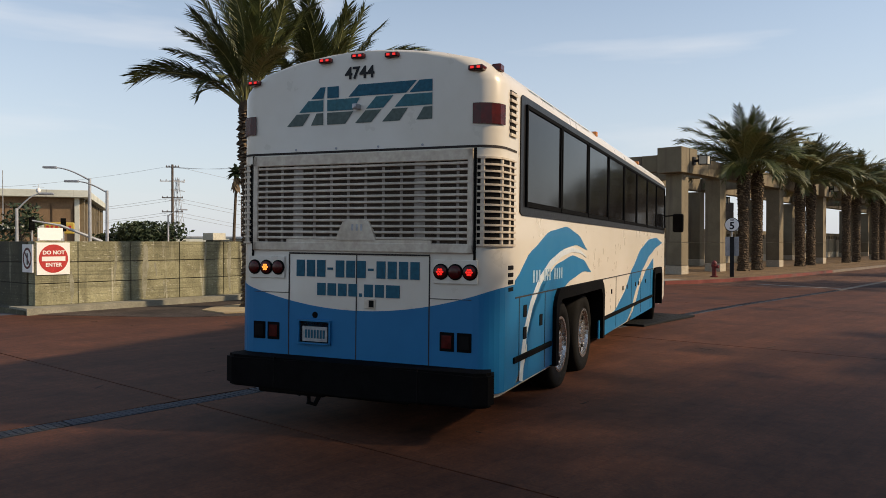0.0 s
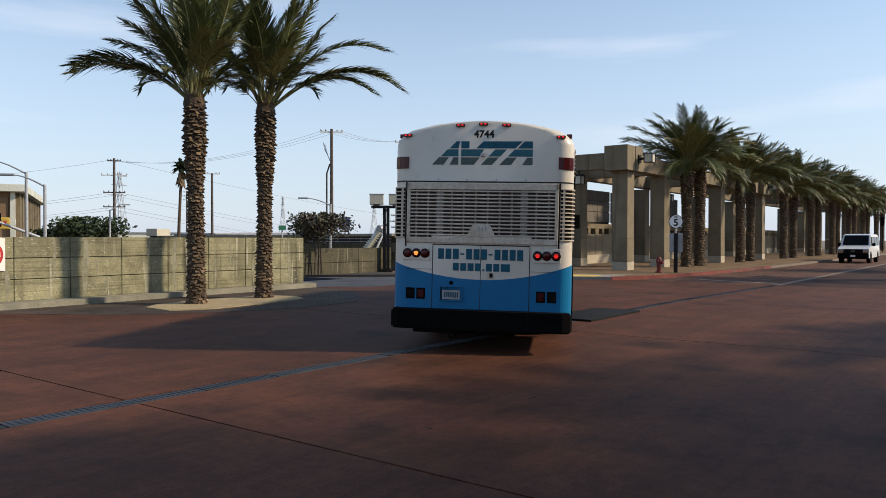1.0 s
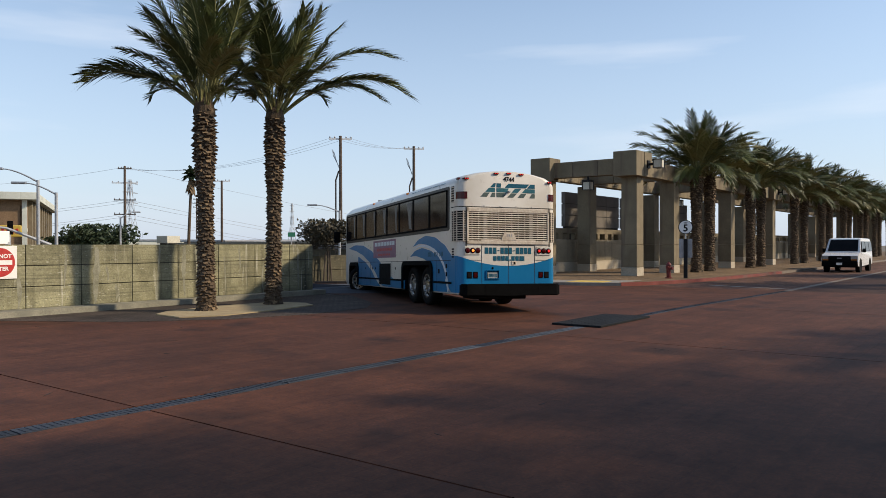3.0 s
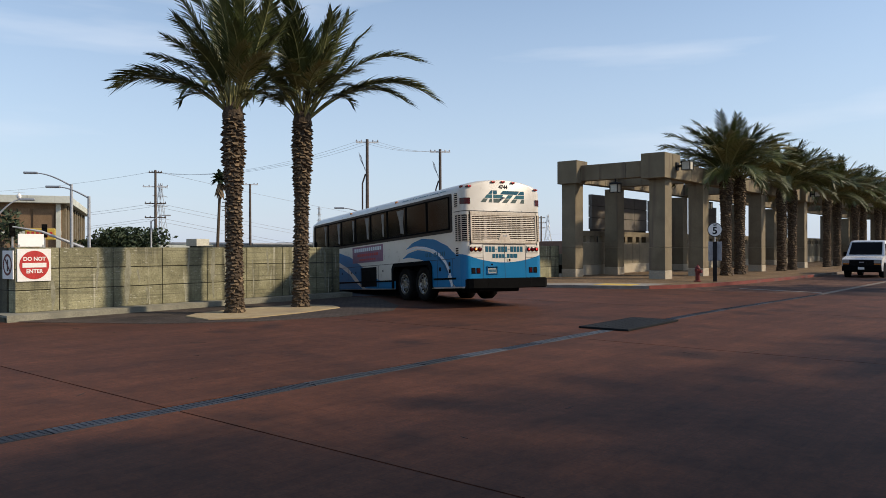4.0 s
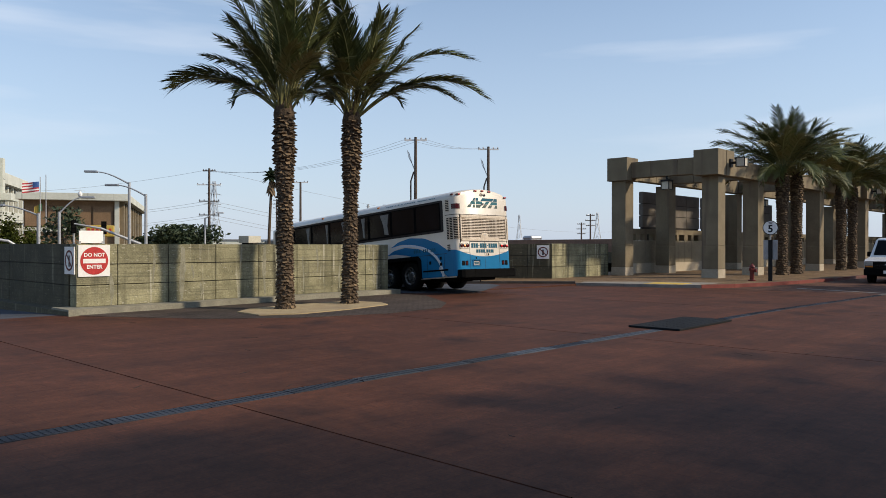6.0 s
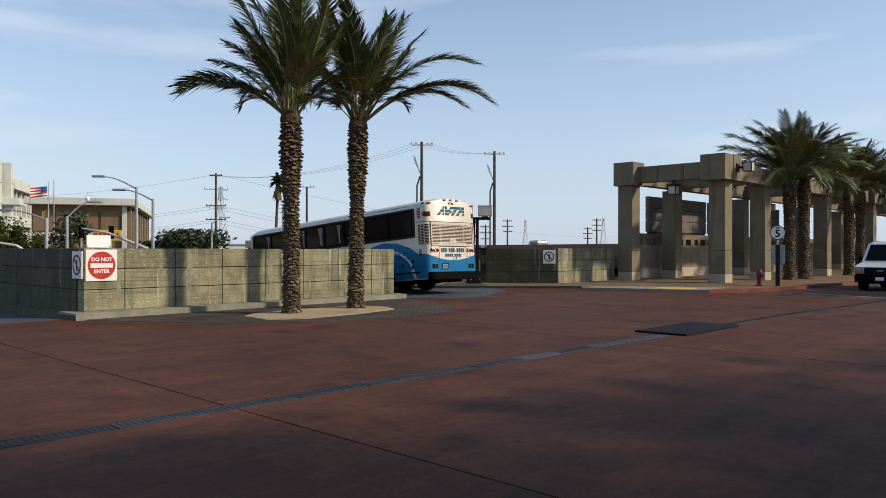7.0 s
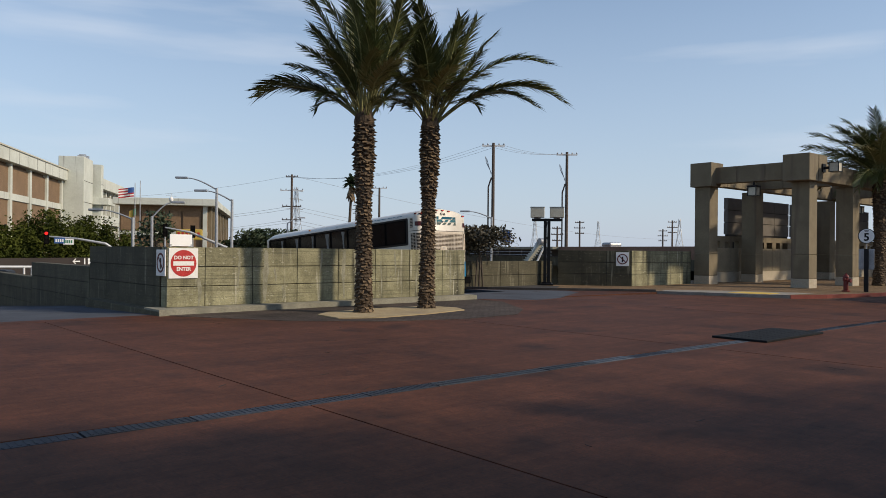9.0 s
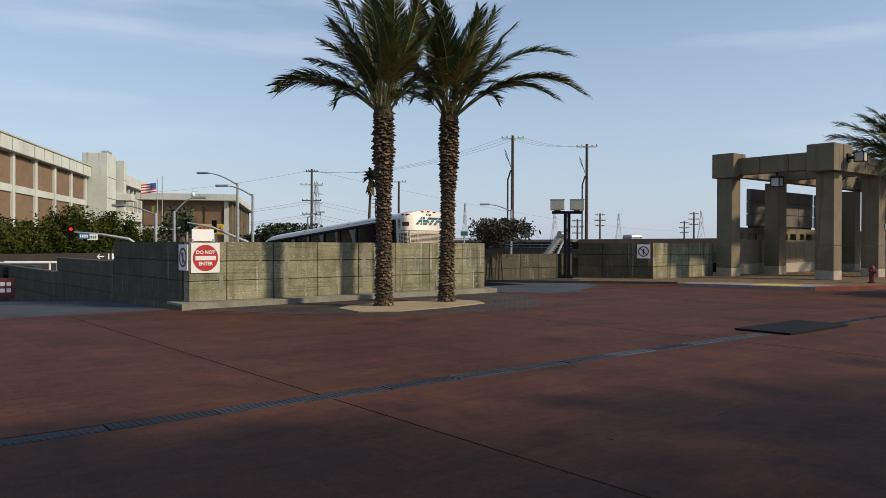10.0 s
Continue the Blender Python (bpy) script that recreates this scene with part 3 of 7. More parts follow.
def kerbs():
    bm = B()
    prism(bm, [(x + 0.12, y + 0.1) for x, y in KERB_LINE] + [(200, 24.3), (22.1, 24.28)], -0.25, 0.03)
    solid("pavement", bm, WALKWAY, "tan-red paver walkway under the pergola", kind="structure")
    k = thing("kerb", "concrete kerb, partly painted red", "", kind="structure")
    for i, (a, b) in enumerate(zip(KERB_LINE, KERB_LINE[1:])):
        a, b = Vector(a), Vector(b)
        n = max(1, round((b - a).length / 2.4))
        for j in range(n):
            p, q = a.lerp(b, j / n), a.lerp(b, (j + 1) / n)
            d = (q - p).normalized() * 0.006
            p, q = p + d, q - d
            o = Vector((-(q - p).y, (q - p).x)).normalized() * 0.17
            bm = B()
            prism(bm, [tuple(p), tuple(q), tuple(q + o), tuple(p + o)], -0.25, 0.045 if p.x > 27 else 0.10)
            red = 29.2 < p.x < 46
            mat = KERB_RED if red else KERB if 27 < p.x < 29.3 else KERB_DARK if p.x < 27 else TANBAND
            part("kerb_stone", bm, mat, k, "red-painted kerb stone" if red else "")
    # dark ground strip before the low wall, kerb face down to the ramp
    bm = B()
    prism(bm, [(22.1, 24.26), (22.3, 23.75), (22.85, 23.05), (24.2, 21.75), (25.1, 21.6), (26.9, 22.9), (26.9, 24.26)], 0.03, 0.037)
    solid("dark_strip", bm, KERB_DARK, "dark ground strip before the low wall", kind="structure")
    bm = B()
    box(bm, 21.84, 21.9, 21.5, 24.3, -0.8, 0.004)
    solid("ramp_edge", bm, ASPHALT, "asphalt edge beside the ramp head", kind="structure")
    bm = B()
    prism(bm, [(27.7, 18.0), (28.45, 16.2), (28.85, 14.7), (29.6, 13.6), (31.9, 13.5), (31.2, 15.2), (30.4, 16.6), (28.6, 18.4)], 0.03, 0.034)
    solid("corner_slab", bm, KERB, "pale concrete slab at the kerb corner", kind="structure")
    bm = B()
    prism(bm, [(28.95, 15.7), (29.2, 14.1), (30.6, 14.3), (30.3, 15.8)], 0.034, 0.041)
    solid("tactile_pad", bm, YELLOW, "worn yellow tactile pad at the kerb", kind="structure")
    bm = B()
    prism(bm, [(31.05, 7.2), (31.2, 7.2), (32.3, 10.6), (32.15, 10.6)], -0.1, -0.096)
    solid("stop_line", bm, LINE, "worn white road line", kind="structure")


kerbs()


# ---- the coach: nose to +x, rear face at x = 0, left side at +y ----
BUS_L, BUS_W, AXLES, TYRE_R = 12.35, 1.295, (2.60, 3.84, 10.55), 0.51


def inset_at(x):
    """How far the plan is drawn in at x from the tail."""
    if x < 0.22:
        u = 1 - x / 0.22
        return 0.20 * (1 - math.sqrt(max(0.0, 1 - u * u)))
    if x > BUS_L - 0.5:
        u = (x - BUS_L + 0.5) / 0.5
        return 0.28 * (1 - math.sqrt(max(0.0, 1 - u * u)))
    return 0.0


def crown_at(x):
    if x < 0.5:
        u = 1 - x / 0.5
        return 0.035 * (1 - math.sqrt(max(0.0, 1 - u * u)))
    if x > BUS_L - 0.9:
        return 0.25 * ((x - BUS_L + 0.9) / 0.9) ** 2
    return 0.0


def coach_body(bus):
    xs = [0.0, 0.006, 0.02, 0.045, 0.08, 0.13, 0.22, 0.35, 0.5] + [0.5 + 0.06 * k for k in range(1, 195)]
    xs = [x for x in xs if x < BUS_L - 0.5] + [BUS_L - 0.5 + 0.05 * k for k in range(10)] + [BUS_L - 0.02, BUS_L]
    prof = [(BUS_W - 0.04, 0.36), (BUS_W - 0.012, 0.45)] + [(BUS_W, 0.45 + 0.05 * k) for k in range(1, 24)] + [(BUS_W, z) for z in (1.85, 1.95, 2.6, 2.98)] + [(BUS_W - 0.02, 3.05), (BUS_W - 0.09, 3.13), (BUS_W - 0.22, 3.21), (0.75, 3.29), (0.4, 3.335), (0.0, 3.35)]
    full = [(-y, z) for y, z in prof] + [(y, z) for y, z in prof[-2::-1]]
    bm = B()
    rings = []
    for x in xs:
        i, c = inset_at(x), crown_at(x)
        rings.append([bm.verts.new((x, (abs(y) - min(i, abs(y))) * (1 if y > 0 else -1), z - (c if z > 3.0 else 0) * min(1, (z - 2.98) / 0.15 if z > 2.98 else 0))) for y, z in full])
    n = len(full)
    for (x0, r0), (x1, r1) in zip(zip(xs, rings), zip(xs[1:], rings[1:])):
        for k in range(n - 1):
            y, z = (full[k][0] + full[k + 1][0]) / 2, (full[k][1] + full[k + 1][1]) / 2
            xm = (x0 + x1) / 2
            # wheel openings
            if z < 1.08 and (AXLES[0] - 0.66 < xm < AXLES[1] + 0.54 or abs(xm - AXLES[2]) < 0.58) and abs(y) > 0.9:
                continue
            bm.faces.new((r0[k], r0[k + 1], r1[k + 1], r1[k]))
    for r in (rings[0], rings[-1]):
        bm.faces.new(r)
    bmesh.ops.remove_doubles(bm, verts=bm.verts, dist=0.0005)
    body = part("body", bm, WHITE, bus, "white coach body with rounded corners", smooth=True)
    # under-body, dark
    bm = B()
    box(bm, 0.25, BUS_L - 0.4, -0.92, 0.92, 0.34, 1.15)
    box(bm, 0.3, 1.6, -1.1, 1.1, 0.36, 0.7)
    box(bm, 4.4, 9.8, -1.2, 1.2, 0.37, 0.9)
    box(bm, 0.5, 1.3, 0.1, 0.7, 0.22, 0.36, 0.05)
    box(bm, 1.9, 4.3, -0.35, 0.35, 0.25, 0.5, 0.08)
    part("underbody", bm, VOID, bus)
    return body


def side_sheet(bm, outline, side, off=0.004):
    """A flat sheet on the coach's side from an (x, z) outline."""
    y0, y1 = side * (BUS_W - 0.01), side * (BUS_W + off)
    a = [bm.verts.new((x, y0, z)) for x, z in outline]
    b = [bm.verts.new((x, y1, z)) for x, z in outline]
    n = len(a)
    bm.faces.new(b)
    bm.faces.new(a[::-1])
    for i in range(n):
        bm.faces.new((a[i], a[(i + 1) % n], b[(i + 1) % n], b[i]))
    return bm


def rear_wrap(bm, lo, hi, out=0.004, ymax=None, side_x=0.5, n=14):
    """A sheet wrapped on the tail from side to side between heights lo(y), hi(y), y from the centre line along the skin."""
    path = [(0.0, -(BUS_W - 0.2) + 2 * (BUS_W - 0.2) * k / n) for k in range(n + 1)]
    corner = [(x, BUS_W - inset_at(x)) for x in (0.006, 0.02, 0.045, 0.08, 0.13, 0.22, 0.35, side_x)]
    path = [(x, -y) for x, y in corner[::-1]] + path + corner
    rows = []
    for i, (x, y) in enumerate(path):
        a, b = path[max(0, i - 1)], path[min(len(path) - 1, i + 1)]
        t = Vector((b[0] - a[0], b[1] - a[1])).normalized()
        nrm = Vector((-t.y, t.x))
        if nrm.x > 0 or (nrm.x > -0.01 and nrm.y * y < 0):
            nrm = -nrm
        s = y if x < 0.22 else (abs(y) + x - 0.22) * (1 if y > 0 else -1)
        p = Vector((x, y)) + nrm * out
        rows.append((bm.verts.new((p.x, p.y, lo(s))), bm.verts.new((p.x, p.y, hi(s)))))
    for a, b in zip(rows, rows[1:]):
        bm.faces.new((a[0], b[0], b[1], a[1]))
    return bm


def curve_z(x, pts):
    for (x0, z0), (x1, z1) in zip(pts, pts[1:]):
        if x <= x1:
            u = (x - x0) / (x1 - x0)
            u = u * u * (3 - 2 * u) * 0.4 + u * 0.6
            return z0 + (z1 - z0) * u
    return pts[-1][1]


def livery(bus):
    # blue lower tail with a bowed upper edge
    bm = B()
    rear_wrap(bm, lambda s: 0.40, lambda s: 1.04 + 0.14 * min(abs(s), 1.3) ** 2 + 0.03 * max(0, abs(s) - 1.1))
    part("tail_paint", bm, BLUE, bus, "blue lower tail with a bowed edge")
    for side, tag in ((1, "left"), (-1, "right")):
        # upper swoosh over the rear wheels: outer and inner edges
        n = 22
        top = [(0.5, 1.32), (1.0, 1.58), (1.7, 1.78), (2.4, 1.84), (3.0, 1.76), (3.5, 1.58)]
        low = [(0.5, 0.40), (1.3, 1.1), (1.75, 1.42), (2.3, 1.60), (2.9, 1.64), (3.5, 1.575)]
        xs = [0.5 + 3.0 * k / n for k in range(n + 1)]
        bm = B()
        side_sheet(bm, [(x, curve_z(x, top)) for x in xs] + [(x, min(curve_z(x, low), curve_z(x, top) - 0.005)) for x in xs[::-1]], side)
        part("swoosh", bm, BLUE, bus, "dark blue wave stripe")
        top = [(0.9, 0.95), (1.4, 1.24), (2.0, 1.44), (2.7, 1.52), (3.3, 1.46), (3.75, 1.30)]
        low = [(0.9, 0.40), (1.5, 0.9), (2.0, 1.12), (2.7, 1.25), (3.3, 1.32), (3.75, 1.295)]
        xs = [0.9 + 2.85 * k / n for k in range(n + 1)]
        bm = B()
        side_sheet(bm, [(x, curve_z(x, top)) for x in xs] + [(x, min(curve_z(x, low), curve_z(x, top) - 0.005)) for x in xs[::-1]], side)
        part("swoosh", bm, BLUE, bus, "blue wave stripe")
        # lower corner behind the wheels
        bm = B()
        side_sheet(bm, [(0.5, 0.40), (1.86, 0.40), (1.86, 1.10), (1.35, 1.02), (0.95, 0.72), (0.72, 0.42)], side, 0.003)
        part("skirt_paint", bm, BLUE, bus, "blue lower skirt")
        # blue skirt ahead of the rear wheels, sweeping up to the front
        top = [(4.3, 0.62), (5.5, 0.66), (6.3, 0.86), (7.2, 1.25), (8.2, 1.58), (9.3, 1.76), (10.4, 1.80), (11.4, 1.70)]
        low = [(4.3, 0.38), (6.6, 0.40), (7.0, 0.50), (7.6, 0.86), (8.4, 1.2), (9.4, 1.45), (10.4, 1.6), (11.4, 1.69)]
        xs = [4.3 + 7.1 * k / 30 for k in range(31)]
        bm = B()
        side_sheet(bm, [(x, curve_z(x, top)) for x in xs] + [(x, min(curve_z(x, low), curve_z(x, top) - 0.005)) for x in xs[::-1]], side)
        part("swoosh", bm, BLUE, bus, "long blue wave stripe")
        bm = B()
        top = [(7.0, 0.40), (7.5, 0.60), (8.2, 0.95), (9.0, 1.2), (9.95, 1.38)]
        xs = [7.05 + 2.9 * k / 16 for k in range(17)]
        side_sheet(bm, [(x, curve_z(x, top)) for x in xs] + [(9.95, 0.385), (7.05, 0.385)], side, 0.003)
        part("skirt_paint", bm, BLUE, bus, "blue lower skirt")
        # pale line that sweeps up from the sill between the two waves
        mid = [(0.70, 0.41), (0.74, 0.62), (0.84, 0.86), (1.02, 1.08), (1.32, 1.29), (1.70, 1.44), (2.15, 1.54), (2.65, 1.585), (3.1, 1.56), (3.45, 1.49)]
        up, dn = [], []
        for k, (x, z) in enumerate(mid):
            a, b = mid[max(0, k - 1)], mid[min(len(mid) - 1, k + 1)]
            d = Vector((b[0] - a[0], b[1] - a[1])).normalized()
            w = 0.055 * (1 - 0.85 * (k / 9) ** 2)
            up.append((x - d.y * w, z + d.x * w))
            dn.append((x + d.y * w, z - d.x * w))
        bm = B()
        side_sheet(bm, up + dn[::-1], side, 0.0055)
        part("pale_line", bm, PALE_STRIPE, bus, "pale sweeping line")
        # side number as bars
        for k in range(12):
            if k in (3, 7):
                continue
            bm = B()
            x = 1.05 + k * 0.1
            side_sheet(bm, [(x, 1.28), (x + 0.055, 1.28), (x + 0.06, 1.395), (x + 0.005, 1.395)], side, 0.007)
            part("number_bar", bm, TEAL if side > 0 else PALE_BLUE, bus)
        # authority name along the roof edge as bars
        random.seed(3)
        x = 1.0
        while x < 3.7:
            w = random.uniform(0.045, 0.09)
            bm = B()
            v = [bm.verts.new((px, side * (BUS_W - 0.025 - 0.07 * pz), 3.068 + 0.058 * pz)) for px, pz in ((x, 0), (x + w, 0), (x + w + 0.015, 1), (x + 0.015, 1))]
            bm.faces.new(v if side < 0 else v[::-1])
            part("name_bar", bm, TEAL_MID, bus)
            x += w + (0.03 if random.random() < 0.8 else 0.12)
    # placard on the left side
    bm = B()
    side_sheet(bm, [(5.2, 1.30), (7.8, 1.30), (7.8, 1.86), (5.2, 1.86)], 1, 0.008)
    pl = part("placard", bm, PINK, bus, "pink advertising placard")
    for z, h, a, b in ((1.74, 0.12, 5.32, 7.7), (1.56, 0.09, 5.6, 7.4), (1.40, 0.06, 5.8, 7.2)):
        x = a
        while x < b - 0.1:
            bm = B()
            side_sheet(bm, [(x, z - h / 2), (x + 0.13, z - h / 2), (x + 0.13, z + h / 2), (x, z + h / 2)], 1, 0.011)
            part("print_bar", bm, PALE_STRIPE if h > 0.1 else SIGN_RED, pl)
            x += 0.18


def coach_windows(bus):
    for side in (1, -1):
        bm = B()
        side_sheet(bm, [(0.60, 1.93), (0.66, 1.90), (11.7, 1.90), (11.85, 2.0), (11.85, 2.90), (11.7, 2.97), (0.64, 2.97), (0.60, 2.94)], side, 0.012)
        w = part("window_band", bm, BLACK_PAINT, bus, "black window surround")
        xs = [0.72, 2.05, 3.42, 4.78, 6.12, 7.46, 8.8, 10.2, 11.7]
        for a, b in zip(xs, xs[1:]):
            bm = B()
            side_sheet(bm, [(a + 0.05, 2.03), (b - 0.05, 2.03), (b - 0.05, 2.86), (a + 0.05, 2.86)], side, 0.018)
            p = part("pane", bm, GLASS, w)
            bm = B()
            for x0, x1, z0, z1 in ((a + 0.02, b - 0.02, 1.98, 2.025), (a + 0.02, b - 0.02, 2.865, 2.9), (a + 0.015, a + 0.05, 1.98, 2.9), (b - 0.05, b - 0.015, 1.98, 2.9)):
                box(bm, x0, x1, *sorted((side * (BUS_W + 0.01), side * (BUS_W + 0.03))), z0, z1)
            part("sash", bm, BLACK, w)
        if side > 0:
            for x, wd in ((3.58, 0.50), (5.05, 0.22), (6.28, 0.34), (7.6, 0.16), (8.98, 0.28), (10.4, 0.2)):
                bm = B()
                side_sheet(bm, [(x, 2.06), (x + wd * 0.5, 2.1), (x + wd * 0.62, 2.45), (x + wd, 2.82), (x - 0.03, 2.82), (x + wd * 0.12, 2.4)], 1, 0.0195)
                part("curtain", bm, surf("curtain_cloth", (0.17, 0.155, 0.135), (0.25, 0.23, 0.20), 0.8, 4, 0.0), w, "pale gathered curtain")
        # rub rail and locker seams
        for a, b in ((0.45, 1.74), (4.38, 9.85)):
            bm = B()
            box(bm, a, b, *sorted((side * BUS_W, side * (BUS_W + 0.022))), 0.60, 0.655, 0.008)
            part("rub_rail", bm, BLACK, bus, "black rubber rub rail")
        for x0, x1, z0, z1 in [(0.5, 9.9, 1.165, 1.178)] + [(x, x + 0.012, 0.42, 1.165) for x in (0.62, 1.5, 4.46, 5.6, 7.1, 8.2, 9.5)]:
            bm = B()
            box(bm, x0, x1, *sorted((side * BUS_W, side * (BUS_W + 0.007))), z0, z1)
            part("seam", bm, GAP, bus)
        for x, z, w, h in ((0.75, 0.98, 0.1, 0.11), (0.75, 0.78, 0.1, 0.11), (1.3, 0.85, 0.1, 0.11)) + tuple((x, 0.93, 0.06, 0.07) for x in (5.2, 6.2, 6.6, 7.5, 7.9, 8.8)):
            bm = B()
            box(bm, x, x + w, *sorted((side * BUS_W, side * (BUS_W + 0.012))), z, z + h, 0.01)
            part("latch", bm, VOID, bus, "dark locker latch")
        bm = B()
        box(bm, 5.75, 7.05, *sorted((side * BUS_W, side * (BUS_W + 0.006))), 0.46, 1.12)
        for k in range(8):
            box(bm, 5.77, 7.03, *sorted((side * BUS_W, side * (BUS_W + 0.016))), 0.5 + k * 0.072, 0.53 + k * 0.072)
        if side > 0:
            part("vent", bm, VOID, bus, "dark louvred side vent")
        else:
            bm.free()
        # black wheel-arch surround
        for cx0, cx1 in ((AXLES[0] - 0.10, AXLES[1] - 0.02), (AXLES[2], AXLES[2])):
            bm = B()
            inner = [(cx0 - 0.56, 0.38), (cx0 - 0.56, 0.92), (cx0 - 0.42, 1.06), (cx1 + 0.42, 1.06), (cx1 + 0.56, 0.92), (cx1 + 0.56, 0.38)]
            outer = [(cx0 - 0.68, 0.38), (cx0 - 0.68, 1.0), (cx0 - 0.62, 1.10), (cx0 - 0.5, 1.18), (cx1 + 0.5, 1.18), (cx1 + 0.62, 1.10), (cx1 + 0.68, 1.0), (cx1 + 0.68, 0.38)]
            inner = [inner[0], inner[1], (cx0 - 0.51, 1.0), inner[2], inner[3], (cx1 + 0.51, 1.0), inner[4], inner[5]]
            for y0, y1 in ((side * (BUS_W - 0.12), side * (BUS_W + 0.045)),):
                vi0 = [bm.verts.new((x, y0, z)) for x, z in inner]
                vi1 = [bm.verts.new((x, y1, z)) for x, z in inner]
                vo0 = [bm.verts.new((x, y0, z)) for x, z in outer]
                vo1 = [bm.verts.new((x, y1, z)) for x, z in outer]
                for k in range(7):
                    bm.faces.new((vi1[k], vi1[k + 1], vo1[k + 1], vo1[k]))
                    bm.faces.new((vo1[k], vo1[k + 1], vo0[k + 1], vo0[k]))
                    bm.faces.new((vi0[k], vi0[k + 1], vi1[k + 1], vi1[k]))
            part("wheel_arch", bm, BLACK, bus, "black moulded wheel-arch surround")
        # mirror on an arm at the front
        bm = B()
        tube(bm, [(BUS_L - 0.15, side * 1.15, 2.3), (BUS_L + 0.1, side * 1.5, 2.35), (BUS_L + 0.1, side * 1.52, 2.2)], 0.02, 6)
        mir = part("mirror_arm", bm, BLACK, bus, "black mirror arm")
        bm = B()
        box(bm, BUS_L + 0.03, BUS_L + 0.15, *sorted((side * 1.42, side * 1.66)), 1.95, 2.38, 0.04)
        part("mirror", bm, BLACK, mir, "black side mirror")
        for x in (0.16, 4.2, 8.0):
            bm = B()
            box(bm, x, x + 0.1, *sorted((side * (BUS_W - 0.12), side * (BUS_W - 0.04))), 3.09, 3.15, 0.01)
            part("marker_lamp", bm, RED_LENS if x < 1 else AMBER, bus, "small roof marker lamp")


def coach_tail(bus):
    # upper cap seam
    bm = B()
    rear_wrap(bm, lambda s: 2.435, lambda s: 2.455, 0.004)
    part("seam", bm, GAP, bus)
    # engine grille: dark backing, frame, slats, uprights
    bm = B()
    box(bm, -0.004, 0.03, -1.06, 1.06, 1.60, 2.40)
    g = part("engine_grille", bm, surf("grille_screen", (0.030, 0.020, 0.013), (0.060, 0.040, 0.026), 0.8, 6, 0.2, spec=0.2), bus, "pale slatted engine grille")
    bm = B()
    for y0, y1, z0, z1 in ((-1.09, 1.09, 2.33, 2.425), (-1.09, 1.09, 1.56, 1.64), (-1.09, -1.04, 1.56, 2.425), (1.04, 1.09, 1.56, 2.425)):
        box(bm, -0.03, 0.0, y0, y1, z0, z1, 0.008)
    part("frame", bm, GRILLE, g)
    bm = B()
    box(bm, -0.020, 0.0, -1.04, 1.04, -0.0115, 0.0115, 0.004)
    slat = finish(bm, "slat", GRILLE)
    for k in range(13):
        piece("slat", slat, g, pose(0, 0, 1.675 + k * 0.0525, 0, 18, 0))
    bm = B()
    for k in range(12):
        y = -0.95 + k * 0.173
        box(bm, -0.010, 0.0, y - (0.05 if k in (2, 9) else 0.012), y + (0.05 if k in (2, 9) else 0.012), 1.64, 2.33)
    part("upright", bm, surf("grille_shadow_bar", (0.2, 0.17, 0.14), (0.28, 0.24, 0.2), 0.7, 3, 0.1), g)
    bm = B()
    v = [(-0.2, 1.66), (0.2, 1.66), (0.17, 1.74), (0.13, 1.82), (0.08, 1.845), (-0.08, 1.845), (-0.13, 1.82), (-0.17, 1.74)]
    a = [bm.verts.new((-0.034, y, z)) for y, z in v]
    b = [bm.verts.new((0.0, y, z)) for y, z in v]
    bm.faces.new(a)
    for i in range(len(v)):
        bm.faces.new((a[i], a[(i + 1) % 8], b[(i + 1) % 8], b[i]))
    box(bm, -0.026, 0.0, -0.72, 0.72, 1.63, 1.665)
    part("badge_plate", bm, GRILLE, g, "pale badge plate with worn mark")
    for k in range(3):
        bm = B()
        box(bm, -0.037, -0.03, -0.07 + k * 0.045, -0.05 + k * 0.045, 1.745, 1.80)
        part("mark_bar", bm, SIGN_GREY, g)
    for y in (-1.102, 1.102):
        bm = B()
        box(bm, -0.009, 0.0, y - 0.010, y + 0.010, 1.50, 2.432)
        part("panel_gap", bm, VOID, g)
    for y in (-0.62, -0.2, 0.22, 0.64):
        bm = B()
        lathe(bm, [(0.012, -0.001), (0.010, -0.007)], "x", (0, y, 2.475), 8)
        part("rivet", bm, SIGN_GREY, bus)
    # corner grilles, wrapped round the corners
    for side in (1, -1):
        pts = [(0.0, 1.115)] + [(x, BUS_W - inset_at(x)) for x in (0.006, 0.02, 0.045, 0.08, 0.13, 0.22, 0.33, 0.44)]
        bm = B()
        q = [(bm.verts.new((x - 0.003, side * (y + 0.003), 1.62)), bm.verts.new((x - 0.003, side * (y + 0.003), 2.36))) for x, y in pts]
        for a, b in zip(q, q[1:]):
            bm.faces.new((a[0], b[0], b[1], a[1]))
        cg = part("corner_grille", bm, VOID, bus, "slatted corner air intake")
        bm = B()
        ring = []
        for i, (x, y) in enumerate(pts):
            a, b = pts[max(0, i - 1)], pts[min(len(pts) - 1, i + 1)]
            t = Vector((b[0] - a[0], b[1] - a[1])).normalized()
            nrm = Vector((-t.y, t.x))
            if nrm.x > 0.001 or nrm.y < -0.001:
                nrm = -nrm
            o = Vector((x, y)) + nrm * 0.022
            ring.append([bm.verts.new((p.x, side * p.y, z)) for p, z in ((Vector((x, y)), -0.010), (o, -0.008), (o, 0.008), (Vector((x, y)), 0.010))])
        for a, b in zip(ring, ring[1:]):
            for k in range(3):
                bm.faces.new((a[k], b[k], b[k + 1], a[k + 1]))
        sl = finish(bm, "slat", GRILLE)
